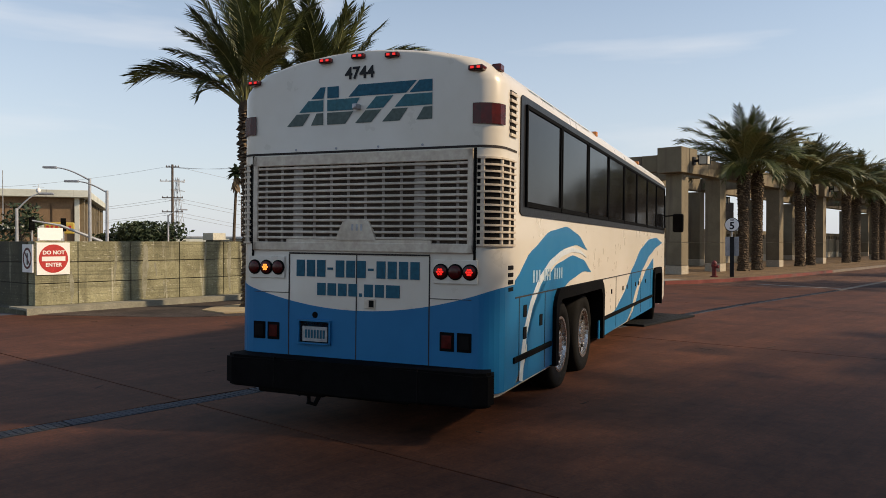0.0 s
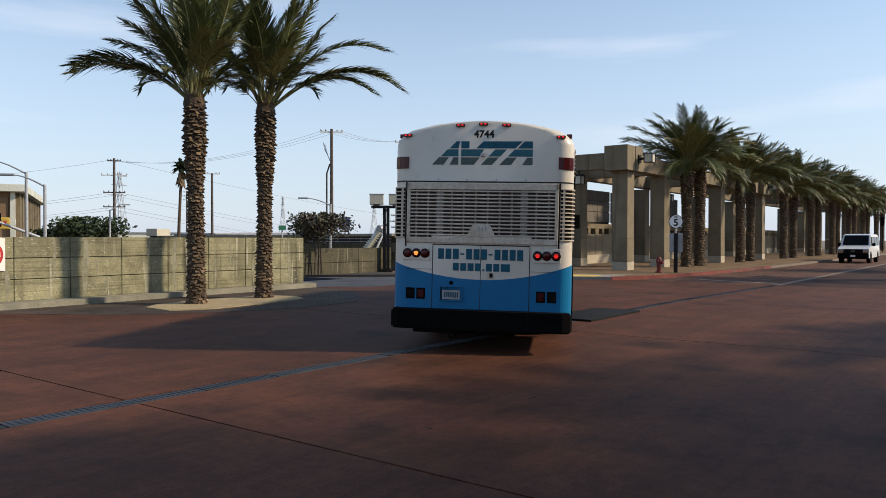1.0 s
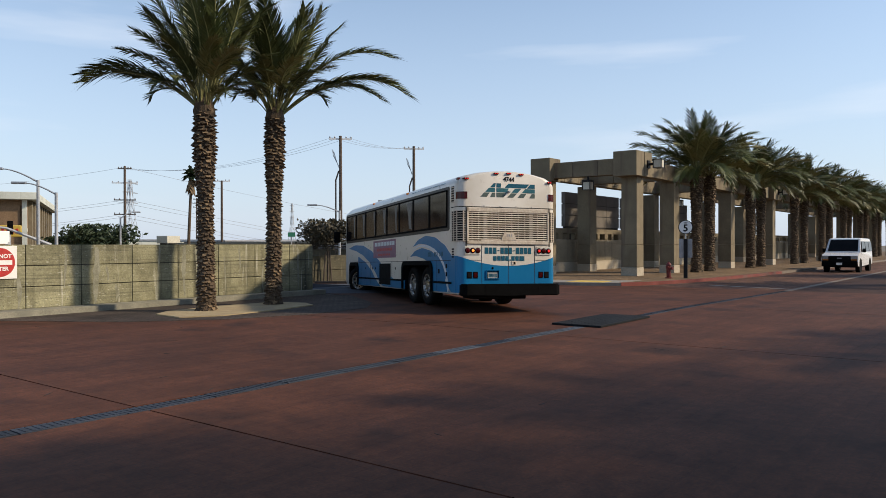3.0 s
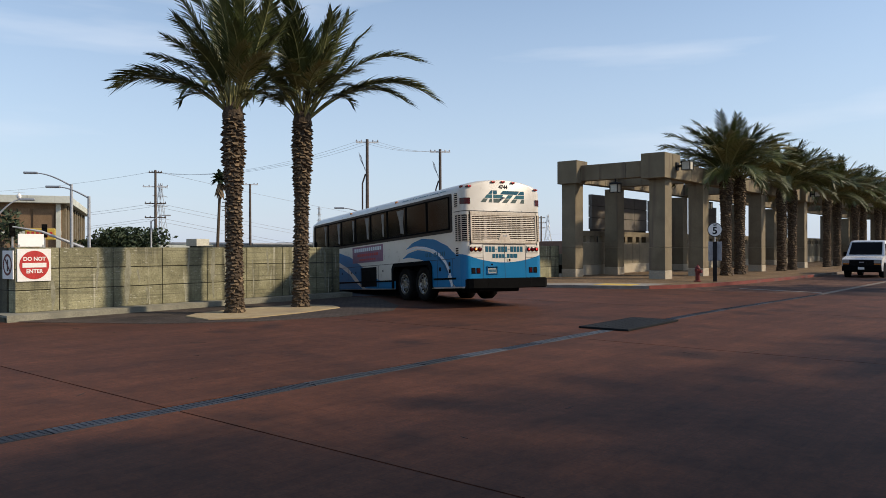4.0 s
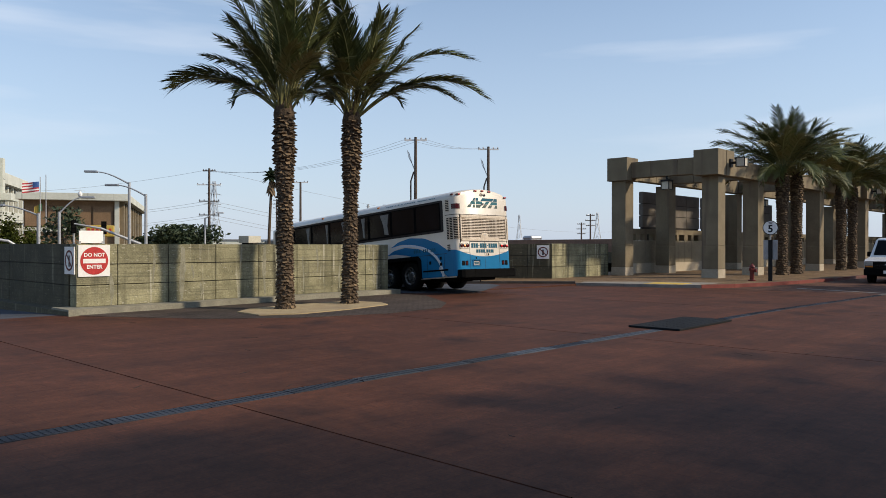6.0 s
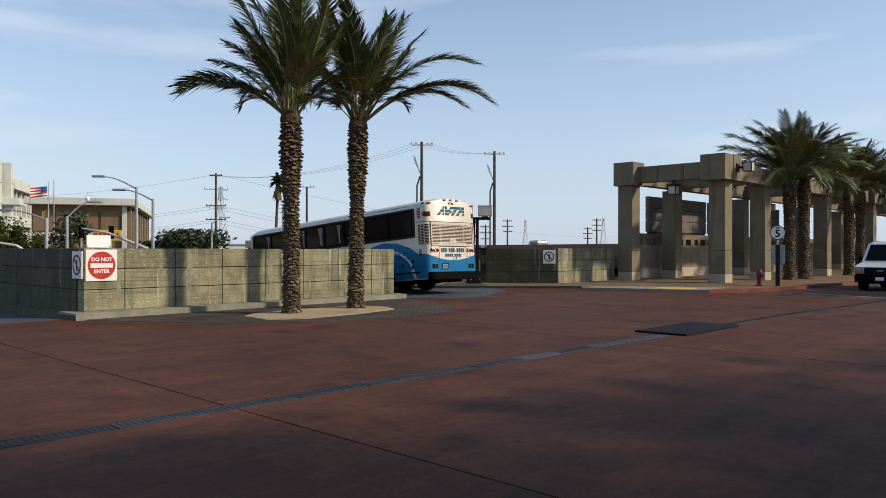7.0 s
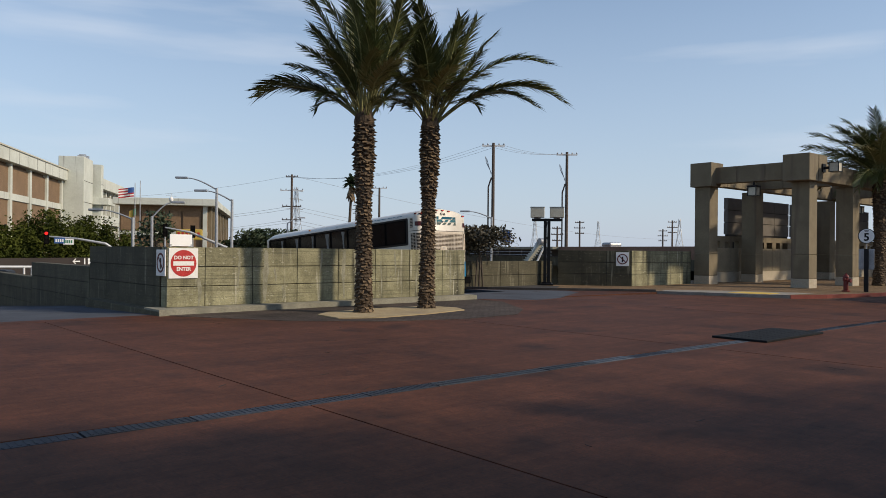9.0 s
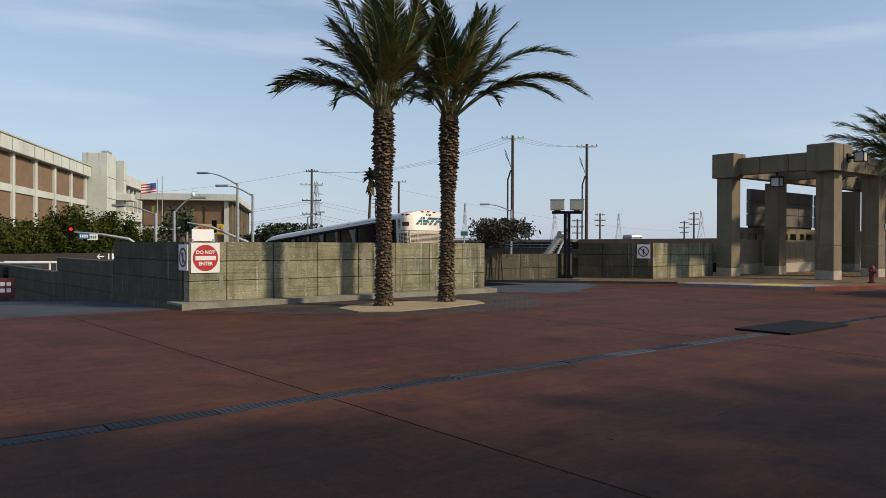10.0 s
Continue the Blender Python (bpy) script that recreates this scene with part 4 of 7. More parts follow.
        for k in range(14):
            piece("slat", sl, cg, pose(0, 0, 1.63 + k * 0.0555))
        bm = B()
        for x in (0.015, 0.14, 0.30):
            y = BUS_W - inset_at(x)
            box(bm, x - 0.02, x + 0.02, *sorted((side * (y - 0.02), side * (y + 0.012))), 1.62, 2.36)
        part("upright", bm, GRILLE, cg)
        # short stack of dark louvres below the corner intake
        for k in range(4):
            bm = B()
            box(bm, 0.30, 0.44, *sorted((side * (BUS_W - 0.01), side * (BUS_W + 0.006))), 1.235 + k * 0.062, 1.272 + k * 0.062, 0.004)
            part("louvre", bm, VOID, bus, "dark louvre slot")
        # small upper side vent
        bm = B()
        box(bm, 0.30, 0.46, *sorted((side * BUS_W, side * (BUS_W + 0.008))), 2.56, 2.95)
        sv = part("side_vent", bm, VOID, bus, "small louvred side vent")
        bm = B()
        for k in range(7):
            box(bm, 0.29, 0.47, *sorted((side * BUS_W, side * (BUS_W + 0.02))), 2.56 + k * 0.058, 2.585 + k * 0.058)
        part("slat", bm, GRILLE, sv)
        # tall red lamp on the upper corner
        bm = B()
        pp = [(-0.012, 1.07), (-0.006, 1.14), (0.03, 1.222), (0.10, 1.276), (0.17, 1.296)]
        q = [(bm.verts.new((x, side * (y + 0.004), 2.63)), bm.verts.new((x, side * (y + 0.004), 2.80))) for x, y in pp]
        for a, b in zip(q, q[1:]):
            bm.faces.new((a[0], b[0], b[1], a[1]))
        part("upper_tail_lamp", bm, RED_LENS, bus, "unlit red wrap-round tail lamp")
        # tail lamp cluster
        bm = B()
        box(bm, -0.018, 0.0, *sorted((side * 0.745, side * 1.135)), 1.305, 1.505, 0.006)
        panel = part("lamp_panel", bm, WHITE, bus)
        for k in range(3):
            y = side * (0.81 + k * 0.130)
            bm = B()
            lathe(bm, [(0.068, -0.018), (0.068, -0.026), (0.057, -0.03)], "x", (0, y, 1.405), 20)
            part("lamp_bezel", bm, BLACK, panel)
            bm = B()
            lathe(bm, [(0.055, -0.029), (0.055, -0.034), (0.033, -0.041), (0.01, -0.043)], "x", (0, y, 1.405), 20)
            lit = k != 1 and side < 0
            mat = AMBER_LIT if (k == 1 and side > 0) else RED_LIT if lit else RED_LENS
            part("lamp_lens", bm, RED_LENS, panel, "dark red lamp lens")
            if mat is RED_LENS:
                continue
            bm = B()
            for j in range(7):
                u, v = (0.0, 0.0) if j == 0 else (0.022 * math.cos(j * 1.047), 0.022 * math.sin(j * 1.047))
                lathe(bm, [(0.0105, -0.036), (0.0105, -0.046), (0.004, -0.048)], "x", (0, y + u, 1.405 + v), 8)
            part("led_cluster", bm, mat, panel, "glowing amber turn lamp" if mat is AMBER_LIT else "glowing red brake lamp" if mat is RED_LIT else "dark red lamp lens")
        # lower paired lamps
        for k, mat in ((0, RED_LENS), (1, VOID)):
            y = side * (0.865 + k * 0.155)
            bm = B()
            box(bm, -0.012, 0.0, y - 0.065, y + 0.065, 0.74, 0.90, 0.006)
            hb = part("lamp_housing", bm, BLACK, bus)
            bm = B()
            box(bm, -0.018, -0.012, y - 0.045, y + 0.045, 0.765, 0.875, 0.003)
            part("lamp_lens", bm, mat, hb)
    # marker lamps along the roof edge
    for y, z in ((-1.1, 3.095), (-0.33, 3.265), (0.0, 3.28), (0.33, 3.265), (1.1, 3.12)):
        bm = B()
        box(bm, -0.035, 0.1, y - 0.065, y + 0.065, z - 0.03, z + 0.012, 0.01)
        ml = part("marker_lamp", bm, RED_LENS, bus, "red roof marker lamp")
        for d in (-0.028, 0.028):
            bm = B()
            box(bm, -0.039, -0.034, y + d - 0.014, y + d + 0.014, z - 0.018, z + 0.001)
            part("lamp_glint", bm, RED_LIT, ml)
    # fleet number
    lettering("fleet_number", "4744", 0.145, BLACK_PAINT, bus, Matrix.Translation((-0.006, -0.012, 3.125)) @ pose(0, 0, 0, 90, 0, -90), "black fleet number", bold=0.004)
    # slanted striped emblem, in three bands of bars
    def slanted(y0, y1, z0, z1, mat, k0=0.35, k1=0.35):
        bm = B()
        v = [(y0, z0), (y1, z0), (y1 + k1 * (z1 - z0), z1), (y0 + k0 * (z1 - z0), z1)]
        a = [bm.verts.new((-0.004, -y * 0.985 + 0.03, 2.69 + (z - 2.69) * 0.92)) for y, z in v]
        bm.faces.new(a)
        part("emblem_bar", bm, mat, bus)
    for y0, y1, k0, k1 in ((-0.46, -0.33, 0.9, 0.2), (-0.29, -0.17, 0.0, 0.0), (-0.07, 0.50, 0.95, 0.95), (0.53, 0.75, 0.9, 0.0)):
        slanted(y0, y1, 2.945, 3.055, TEAL, k0, k1)
    for y0, y1, k0, k1 in ((-0.59, -0.33, 0.9, 0.0), (-0.29, -0.02, 0.0, 0.6), (0.11, 0.28, 0.9, 0.9), (0.39, 0.75, 0.9, 0.0)):
        slanted(y0, y1, 2.82, 2.93, TEAL_MID, k0, k1)
    for y0, y1, k0, k1 in ((-0.72, -0.55, 0.9, 0.7), (-0.46, -0.33, 0.5, 0.0), (-0.29, -0.10, 0.0, 0.7), (0.0, 0.16, 0.9, 0.9), (0.27, 0.44, 0.9, 0.7), (0.60, 0.75, 0.6, 0.0)):
        slanted(y0, y1, 2.69, 2.805, TEAL_GREY, k0, k1)
    bm = B()
    box(bm, -0.07, 0.0, -0.028, 0.028, 2.805, 2.85, 0.008)
    lathe(bm, [(0.014, -0.07), (0.018, -0.08)], "x", (0, 0, 2.83), 10)
    part("rear_camera", bm, SIGN_GREY, bus, "small grey reversing camera")
    # doors of the engine bay: seams, latch, plate
    for y0, y1, z0, z1 in ((-0.705, -0.695, 0.42, 1.53), (-0.004, 0.004, 0.42, 1.53), (0.695, 0.705, 0.42, 1.53), (-0.7, 0.7, 1.531, 1.545), (0.706, 1.08, 1.173, 1.178), (-1.08, -0.706, 1.173, 1.178)):
        bm = B()
        box(bm, -0.0065, 0.0, y0, y1, z0, z1)
        part("seam", bm, GAP, bus)
    # contact lines as plain bars
    x = -0.62
    for k in range(12):
        if k in (3, 7):
            bm = B()
            box(bm, -0.007, 0.0, -x - 0.055, -x, 1.395, 1.415)
            x += 0.085
        else:
            bm = B()
            w = 0.085
            box(bm, -0.007, 0.0, -x - w, -x, 1.33, 1.48)
            x += 0.108
        part("contact_bar", bm, TEAL, bus)
    x = -0.40
    for k in range(8):
        w = 0.13 if k == 7 else 0.028 if k == 4 else 0.085
        bm = B()
        box(bm, -0.007, 0.0, -x - w, -x, 1.165, 1.275 if k != 4 else 1.195)
        x += w + 0.022
        part("contact_bar", bm, TEAL, bus)
    bm = B()
    box(bm, -0.014, 0.0, -0.19, -0.08, 1.065, 1.15, 0.006)
    lt = part("latch", bm, GRILLE, bus, "pale door latch")
    bm = B()
    box(bm, -0.017, -0.013, -0.178, -0.13, 1.078, 1.138)
    part("pull", bm, VOID, lt)
    bm = B()
    box(bm, -0.004, 0.0, 0.26, 0.58, 0.73, 0.93, 0.002)
    rec = part("plate_recess", bm, VOID, bus)
    bm = B()
    for y0, y1, z0, z1 in ((0.25, 0.59, 0.925, 0.94), (0.25, 0.59, 0.72, 0.735), (0.25, 0.265, 0.72, 0.94), (0.575, 0.59, 0.72, 0.94)):
        box(bm, -0.03, 0.0, y0, y1, z0, z1, 0.003)
    part("recess_lip", bm, BLUE, rec)
    # white plate, its grey tone paints the shade of the recess
    bm = B()
    box(bm, -0.010, -0.004, 0.29, 0.55, 0.745, 0.88, 0.002)
    pl = part("number_plate", bm, surf("shaded_plate_grey", (0.30, 0.30, 0.29), (0.42, 0.42, 0.40), 0.6, 9, 0.05), rec, "white number plate, greyed with painted recess shade")
    for k in range(7):
        bm = B()
        box(bm, -0.013, -0.01, 0.315 + k * 0.031, 0.335 + k * 0.031, 0.775, 0.85)
        part("plate_bar", bm, TEAL, pl)
    bm = B()
    lathe(bm, [(0.03, -0.006), (0.022, -0.012)], "x", (0, 0.42, 0.985), 12)
    part("lock_cap", bm, BLACK, bus)
    # bumper
    bm = B()
    out = [(0.12, -1.24), (-0.08, -1.31), (-0.17, -1.29), (-0.23, -1.18), (-0.24, 0.0), (-0.23, 1.16), (-0.17, 1.26), (-0.08, 1.275), (0.12, 1.23)]
    prism(bm, out, 0.33, 0.61)
    bmesh.ops.bevel(bm, geom=[e for e in bm.edges if abs(e.verts[0].co.z - e.verts[1].co.z) < 0.01], offset=0.025, segments=2, affect="EDGES")
    bp = part("bumper", bm, BLACK, bus, "black energy-absorbing rear bumper")
    for y in (-0.7, 0.7):
        bm = B()
        box(bm, -0.238, -0.2, y - 0.004, y + 0.004, 0.345, 0.615)
        part("seam", bm, VOID, bp)
    bm = B()
    box(bm, 0.05, 0.4, -0.5, 0.5, 0.24, 0.36, 0.03)
    box(bm, -0.12, 0.2, 0.25, 0.95, 0.27, 0.34, 0.02)
    tube(bm, [(-0.10, 0.42, 0.30), (-0.13, 0.40, 0.22), (-0.09, 0.36, 0.20), (-0.06, 0.33, 0.28)], 0.022, 6)
    lathe(bm, [(0.05, 0.0), (0.05, 0.18)], "x", (-0.05, 0.55, 0.30), 12)
    part("tow_beam", bm, VOID, bp)
    # windscreen and front lamps
    bm = B()
    box(bm, BUS_L - 0.03, BUS_L + 0.006, -0.98, 0.98, 1.5, 2.9, 0.1)
    part("windscreen", bm, GLASS, bus, "dark windscreen")
    bm = B()
    box(bm, BUS_L - 0.05, BUS_L + 0.12, -1.15, 1.15, 0.36, 0.72, 0.05)
    part("front_bumper", bm, WHITE, bus)
    for s in (1, -1):
        bm = B()
        box(bm, BUS_L - 0.03, BUS_L + 0.02, *sorted((s * 0.6, s * 0.95)), 0.82, 0.98, 0.02)
        part("headlamp", bm, LAMP_CLEAR, bus)


WHEEL_MESH = {}


def wheel(parent, name, at, side, r, w, spokes=10, rim=CHROME):
    """tyre and rim under one turning hub, axle along y."""
    hub = new(name)
    hub.parent = parent
    hub.matrix_basis = Matrix.Translation(at)
    hub.empty_display_size = 0.1
    key = (r, side)
    if key not in WHEEL_MESH:
        bm = B()
        lathe(bm, [(r * 0.6, -w * 0.15), (r * 0.6, -w / 2), (r * 0.93, -w / 2), (r, -w * 0.4), (r, w * 0.4), (r * 0.93, w / 2), (r * 0.6, w / 2), (r * 0.6, w * 0.15)], "y", (0, 0, 0), 32)
        t = finish(bm, "tyre", TYRE, True)
        bm = B()
        s = side * w / 2
        lathe(bm, [(r * 0.62, s * 0.3), (r * 0.62, s * 1.02), (r * 0.56, s * 1.02), (r * 0.54, s * 0.74), (r * 0.3, s * 0.66), (r * 0.28, s * 0.95), (r * 0.16, s * 1.02), (r * 0.1, s * 1.02)], "y", (0, 0, 0), 32)
        for k in range(spokes):
            a = 2 * math.pi * k / spokes
            tube(bm, [(r * 0.22 * math.cos(a), s * 0.95, r * 0.22 * math.sin(a)), (r * 0.22 * math.cos(a), s * 1.05, r * 0.22 * math.sin(a))], 0.016, 6)
        ri = finish(bm, "rim", rim)
        bm = B()
        lathe(bm, [(r * 0.065, s * 0.79), (r * 0.065, s * 0.70)], "y", (0, 0, 0), 8)
        WHEEL_MESH[key] = (t, ri, finish(bm, "rim_opening", VOID))
    for nm, me in zip(("tyre", "rim"), WHEEL_MESH[key]):
        piece(nm, me, hub)
    for k in range(spokes):
        a = 2 * math.pi * (k + 0.5) / spokes
        piece("rim_opening", WHEEL_MESH[key][2], hub, pose(r * 0.43 * math.cos(a), 0, r * 0.43 * math.sin(a)))
    return hub


def build_coach():
    bus = thing("coach_bus", "white and blue motor coach with slatted engine grille", "bus")
    coach_body(bus)
    livery(bus)
    coach_windows(bus)
    coach_tail(bus)
    wheels = []
    for x in AXLES:
        for side in (1, -1):
            wheels.append(wheel(bus, "wheel", (x, side * 1.04, TYRE_R), side, TYRE_R, 0.30))
    return bus, wheels


BUS, BUS_WHEELS = build_coach()


# ---- building added unseen behind the camera; its roof shades only paving behind the view ----
def unseen_building():
    bm = B()
    prism(bm, [(-40, -30), (60, -30), (60, -12), (-40, -12)], 4.3, 4.95)
    roof = solid("unseen_roof", bm, STUCCO, "unseen flat concrete canopy roof added behind the camera", kind="structure")
    bm = B()
    box(bm, -40, 60, -16.4, -16.0, 0.0, 4.3)
    solid("unseen_wall", bm, STUCCO, "unseen plain tan wall added behind the camera", kind="structure")
    for x in (-30, -18, -6, 6, 18, 30, 42):
        bm = B()
        box(bm, x - 0.4, x + 0.4, -13.4, -12.6, 0.0, 4.3, 0.02)
        solid("unseen_column", bm, STUCCO, "unseen square concrete canopy column added behind the camera", kind="structure")


unseen_building()


# ---- pergola: two rows of square columns, beams, lanterns, screen wall ----
ROW_F, ROW_B = 15.95, 20.9
FRONT_X = [36.5, 41.6, 51.9, 62.4, 72.0, 82.0, 92.0, 102.0, 112.0]
BACK_X = [36.25, 41.2, 51.0, 62.4, 72.0, 82.0, 92.0, 102.0, 112.0]


def pergola():
    p = thing("pergola", "tan concrete pergola of square columns and deep beams", "pergola", kind="structure")
    z0 = 0.03
    def post(x, y, s=0.42):
        for lo, hi, w, mat in ((z0, 0.47, s + 0.012, STUCCO_PALE), (0.482, 1.62, s + 0.004, STUCCO), (1.634, 5.1, s, STUCCO)):
            bm = B()
            box(bm, x - w, x + w, y - w, y + w, lo, hi, 0.015)
            part("column_block", bm, mat, p, "pale column base" if mat is STUCCO_PALE else "")
    for x in FRONT_X:
        post(x, ROW_F)
    for x in BACK_X:
        post(x, ROW_B)
    def beam(x0, x1, y0, y1, lo, hi):
        along = x1 - x0 > y1 - y0
        n = 3 if max(x1 - x0, y1 - y0) > 3 else 1
        for k in range(n):
            u, w = (k / n, (k + 1) / n)
            bm = B()
            if along:
                box(bm, x0 + (x1 - x0) * u + 0.008, x0 + (x1 - x0) * w - 0.008, y0, y1, lo, hi, 0.02)
            else:
                box(bm, x0, x1, y0 + (y1 - y0) * u + 0.008, y0 + (y1 - y0) * w - 0.008, lo, hi, 0.02)
            part("beam", bm, STUCCO, p)
        bm = B()
        box(bm, x0 + 0.03, x1 - 0.03, y0 + 0.03, y1 - 0.03, lo + 0.03, hi - 0.03)
        part("beam_core", bm, GAP, p)
    for a, b in zip(FRONT_X, FRONT_X[1:]):
        beam(a + 0.005, b - 0.005, ROW_F - 0.28, ROW_F + 0.28, 5.2, 6.05)
    for a, b in zip(BACK_X, BACK_X[1:]):
        beam(a + 0.005, b - 0.005, ROW_B - 0.28, ROW_B + 0.28, 5.2, 6.05)
    for xf, xb in zip(FRONT_X, BACK_X):
        x = (xf + xb) / 2
        beam(x - 0.27, x + 0.27, ROW_F + 0.29, ROW_B - 0.29, 5.24, 6.08)
    for i, x in enumerate(FRONT_X):
        if i in (0, 3, 5, 7):
            bm = B()
            box(bm, x - 1.0, x - 0.03, ROW_F - 0.66, ROW_F + 0.6, 5.1, 6.36, 0.02)
            box(bm, x + 0.03, x + 0.95, ROW_F - 0.66, ROW_F + 0.6, 5.1, 6.36, 0.02)
            part("head_block", bm, STUCCO, p, "deep square head block")
        else:
            bm = B()
            box(bm, x - 0.5, x + 0.5, ROW_F - 0.5, ROW_F + 0.5, 5.11, 5.2, 0.01)
            part("cap", bm, STUCCO, p)
    bm = B()
    box(bm, BACK_X[0] - 0.6, BACK_X[0] + 0.6, ROW_B - 0.6, ROW_B + 0.6, 5.1, 6.34, 0.02)
    part("head_block", bm, STUCCO, p, "deep square head block")
    # screen wall behind
    s = thing("screen_wall", "tan concrete screen wall with a slotted rail behind the pergola", "", kind="structure")
    y = 21.75
    for k in range(18):
        a = 37.2 + k * 4.1
        bm = B()
        box(bm, a + 0.01, a + 4.09, y, y + 0.3, 0.62, 1.95, 0.01)
        part("panel", bm, SCREEN_SUNLIT, s)
        bm = B()
        box(bm, a, a + 4.1, y - 0.02, y + 0.32, z0, 0.61)
        part("plinth", bm, STUCCO_PALE, s)
        bm = B()
        box(bm, a, a + 4.1, y, y + 0.3, 2.32, 2.62)
        part("rail", bm, STUCCO, s)
        for j in range(4):
            bm = B()
            w = 0.32 if j % 2 else 0.5
            box(bm, a + j * 1.02, a + j * 1.02 + w, y + 0.002, y + 0.298, 1.955, 2.315)
            part("pier", bm, STUCCO, s)
    for x0, n in ((41.2, 4), (49.6, 3), (58.5, 2), (79.0, 2)):
        g = thing("block_screen", "grey block screen panel standing behind the pergola", "screen", kind="structure")
        for i in range(n):
            for j in range(3):
                bm = B()
                box(bm, x0 + i * 1.95 + 0.015, x0 + i * 1.95 + 1.935, 22.4, 22.65, 2.75 + j * 0.72 + 0.015, 2.75 + (j + 1) * 0.72 - 0.015, 0.01)
                part("block", bm, PANEL_GREY, g)
        bm = B()
        box(bm, x0 + 0.1, x0 + n * 1.95 - 0.1, 22.44, 22.6, 0.03, 4.88)
        part("core", bm, GAP, g)
    # lanterns
    def lantern(m, hang):
        t = thing("lantern", "square white-glass lantern in a black frame on the pergola", "lamp", m, "pergola lanterns")
        bm = B()
        box(bm, -0.2, 0.2, -0.2, 0.2, -0.2, 0.2, 0.01)
        part("diffuser", bm, LENS_WHITE, t, "frosted white glass")
        bm = B()
        for sx in (-0.21, 0.21):
            for sy in (-0.21, 0.21):
                box(bm, sx - 0.02, sx + 0.02, sy - 0.02, sy + 0.02, -0.22, 0.22)
        for z in (-0.22, 0.2):
            for q in (-0.21, 0.21):
                box(bm, -0.19, 0.19, q - 0.018, q + 0.018, z, z + 0.025)
                box(bm, q - 0.018, q + 0.018, -0.19, 0.19, z, z + 0.025)
        part("frame", bm, BLACK_PAINT, t)
        bm = B()
        if hang:
            box(bm, -0.24, 0.24, -0.24, 0.24, 0.226, 0.3, 0.01)
            tube(bm, [(0, 0, 0.3), (0, 0, 0.5)], 0.05, 8)
        else:
            box(bm, -0.06, 0.06, 0.22, 0.5, -0.06, 0.06, 0.01)
            box(bm, -0.16, 0.16, 0.5, 0.56, -0.2, 0.2, 0.01)
        part("bracket", bm, BLACK_PAINT, t)
    lantern(pose(36.95, ROW_F - 1.23, 5.74), False)
    for x in (62.4, 82.0):
        lantern(pose(x + 0.3, ROW_F - 1.23, 5.7), False)
    lantern(pose(36.2, 18.3, 4.745), True)
    lantern(pose(56.0, ROW_B - 0.2, 4.72), True)


pergola()


# ---- palms ----
def frond_mesh(length, bend, seed, n=58, leaf=0.60, dry=False, wide=1.0, hang=(0.18, 0.55), bare=0.20, curl=0.06):
    """One feather leaf along +x: a curved rib with leaflets on both sides."""
    rnd = random.Random(seed)
    bm = B()
    pts, dirs = [], []
    p, k = Vector((0, 0, 0)), 24
    for i in range(k + 1):
        s = i / k
        a = -radians(bend) * s ** 1.6
        d = Vector((math.cos(a), curl * math.sin(3 * s + seed), math.sin(a))).normalized()
        pts.append(p.copy())
        dirs.append(d)
        p += d * (length / k)
    tube(bm, pts, [0.030 * (1 - 0.85 * i / k) + 0.004 for i in range(k + 1)], 5)
    for f in bm.faces:
        f.material_index = 1
    for side in (1, -1):
        for j in range(n):
            s = bare + (1 - bare) * (j + rnd.uniform(-0.3, 0.3)) / n
            s = min(max(s, bare - 0.01), 0.995)
            i = min(int(s * k), k - 1)
            o = pts[i].lerp(pts[i + 1], s * k - i)
            t = dirs[i]
            up = Vector((0, 0, 1)) - t * t.z
            up.normalize()
            out = t.cross(up) * side
            L = leaf * (0.35 + 0.75 * math.sin(math.pi * (0.18 + 0.72 * s))) * rnd.uniform(0.85, 1.12)
            fw = 0.55 + 0.75 * s
            v = radians(rnd.uniform(2, 36))
            d = (out * math.cos(v) + up * math.sin(v) + t * fw).normalized()
            droop = Vector((0, 0, -1)) * L * rnd.uniform(*hang)
            wv = (t - d * t.dot(d)).normalized() * 0.018 * wide
            a0 = bm.verts.new(o - wv * 0.7)
            a1 = bm.verts.new(o + wv * 0.7)
            m = o + d * L * 0.5 + droop * 0.25
            b0, b1 = bm.verts.new(m - wv), bm.verts.new(m + wv)
            c = bm.verts.new(o + d * L + droop)
            for f in (bm.faces.new((a0, a1, b1, b0)), bm.faces.new((b0, b1, c))):
                f.material_index = 0
    me = bpy.data.meshes.new("frond")
    bm.to_mesh(me)
    bm.free()
    me.materials.append(FROND_DRY if dry else FROND)
    me.materials.append(RACHIS)
    return me


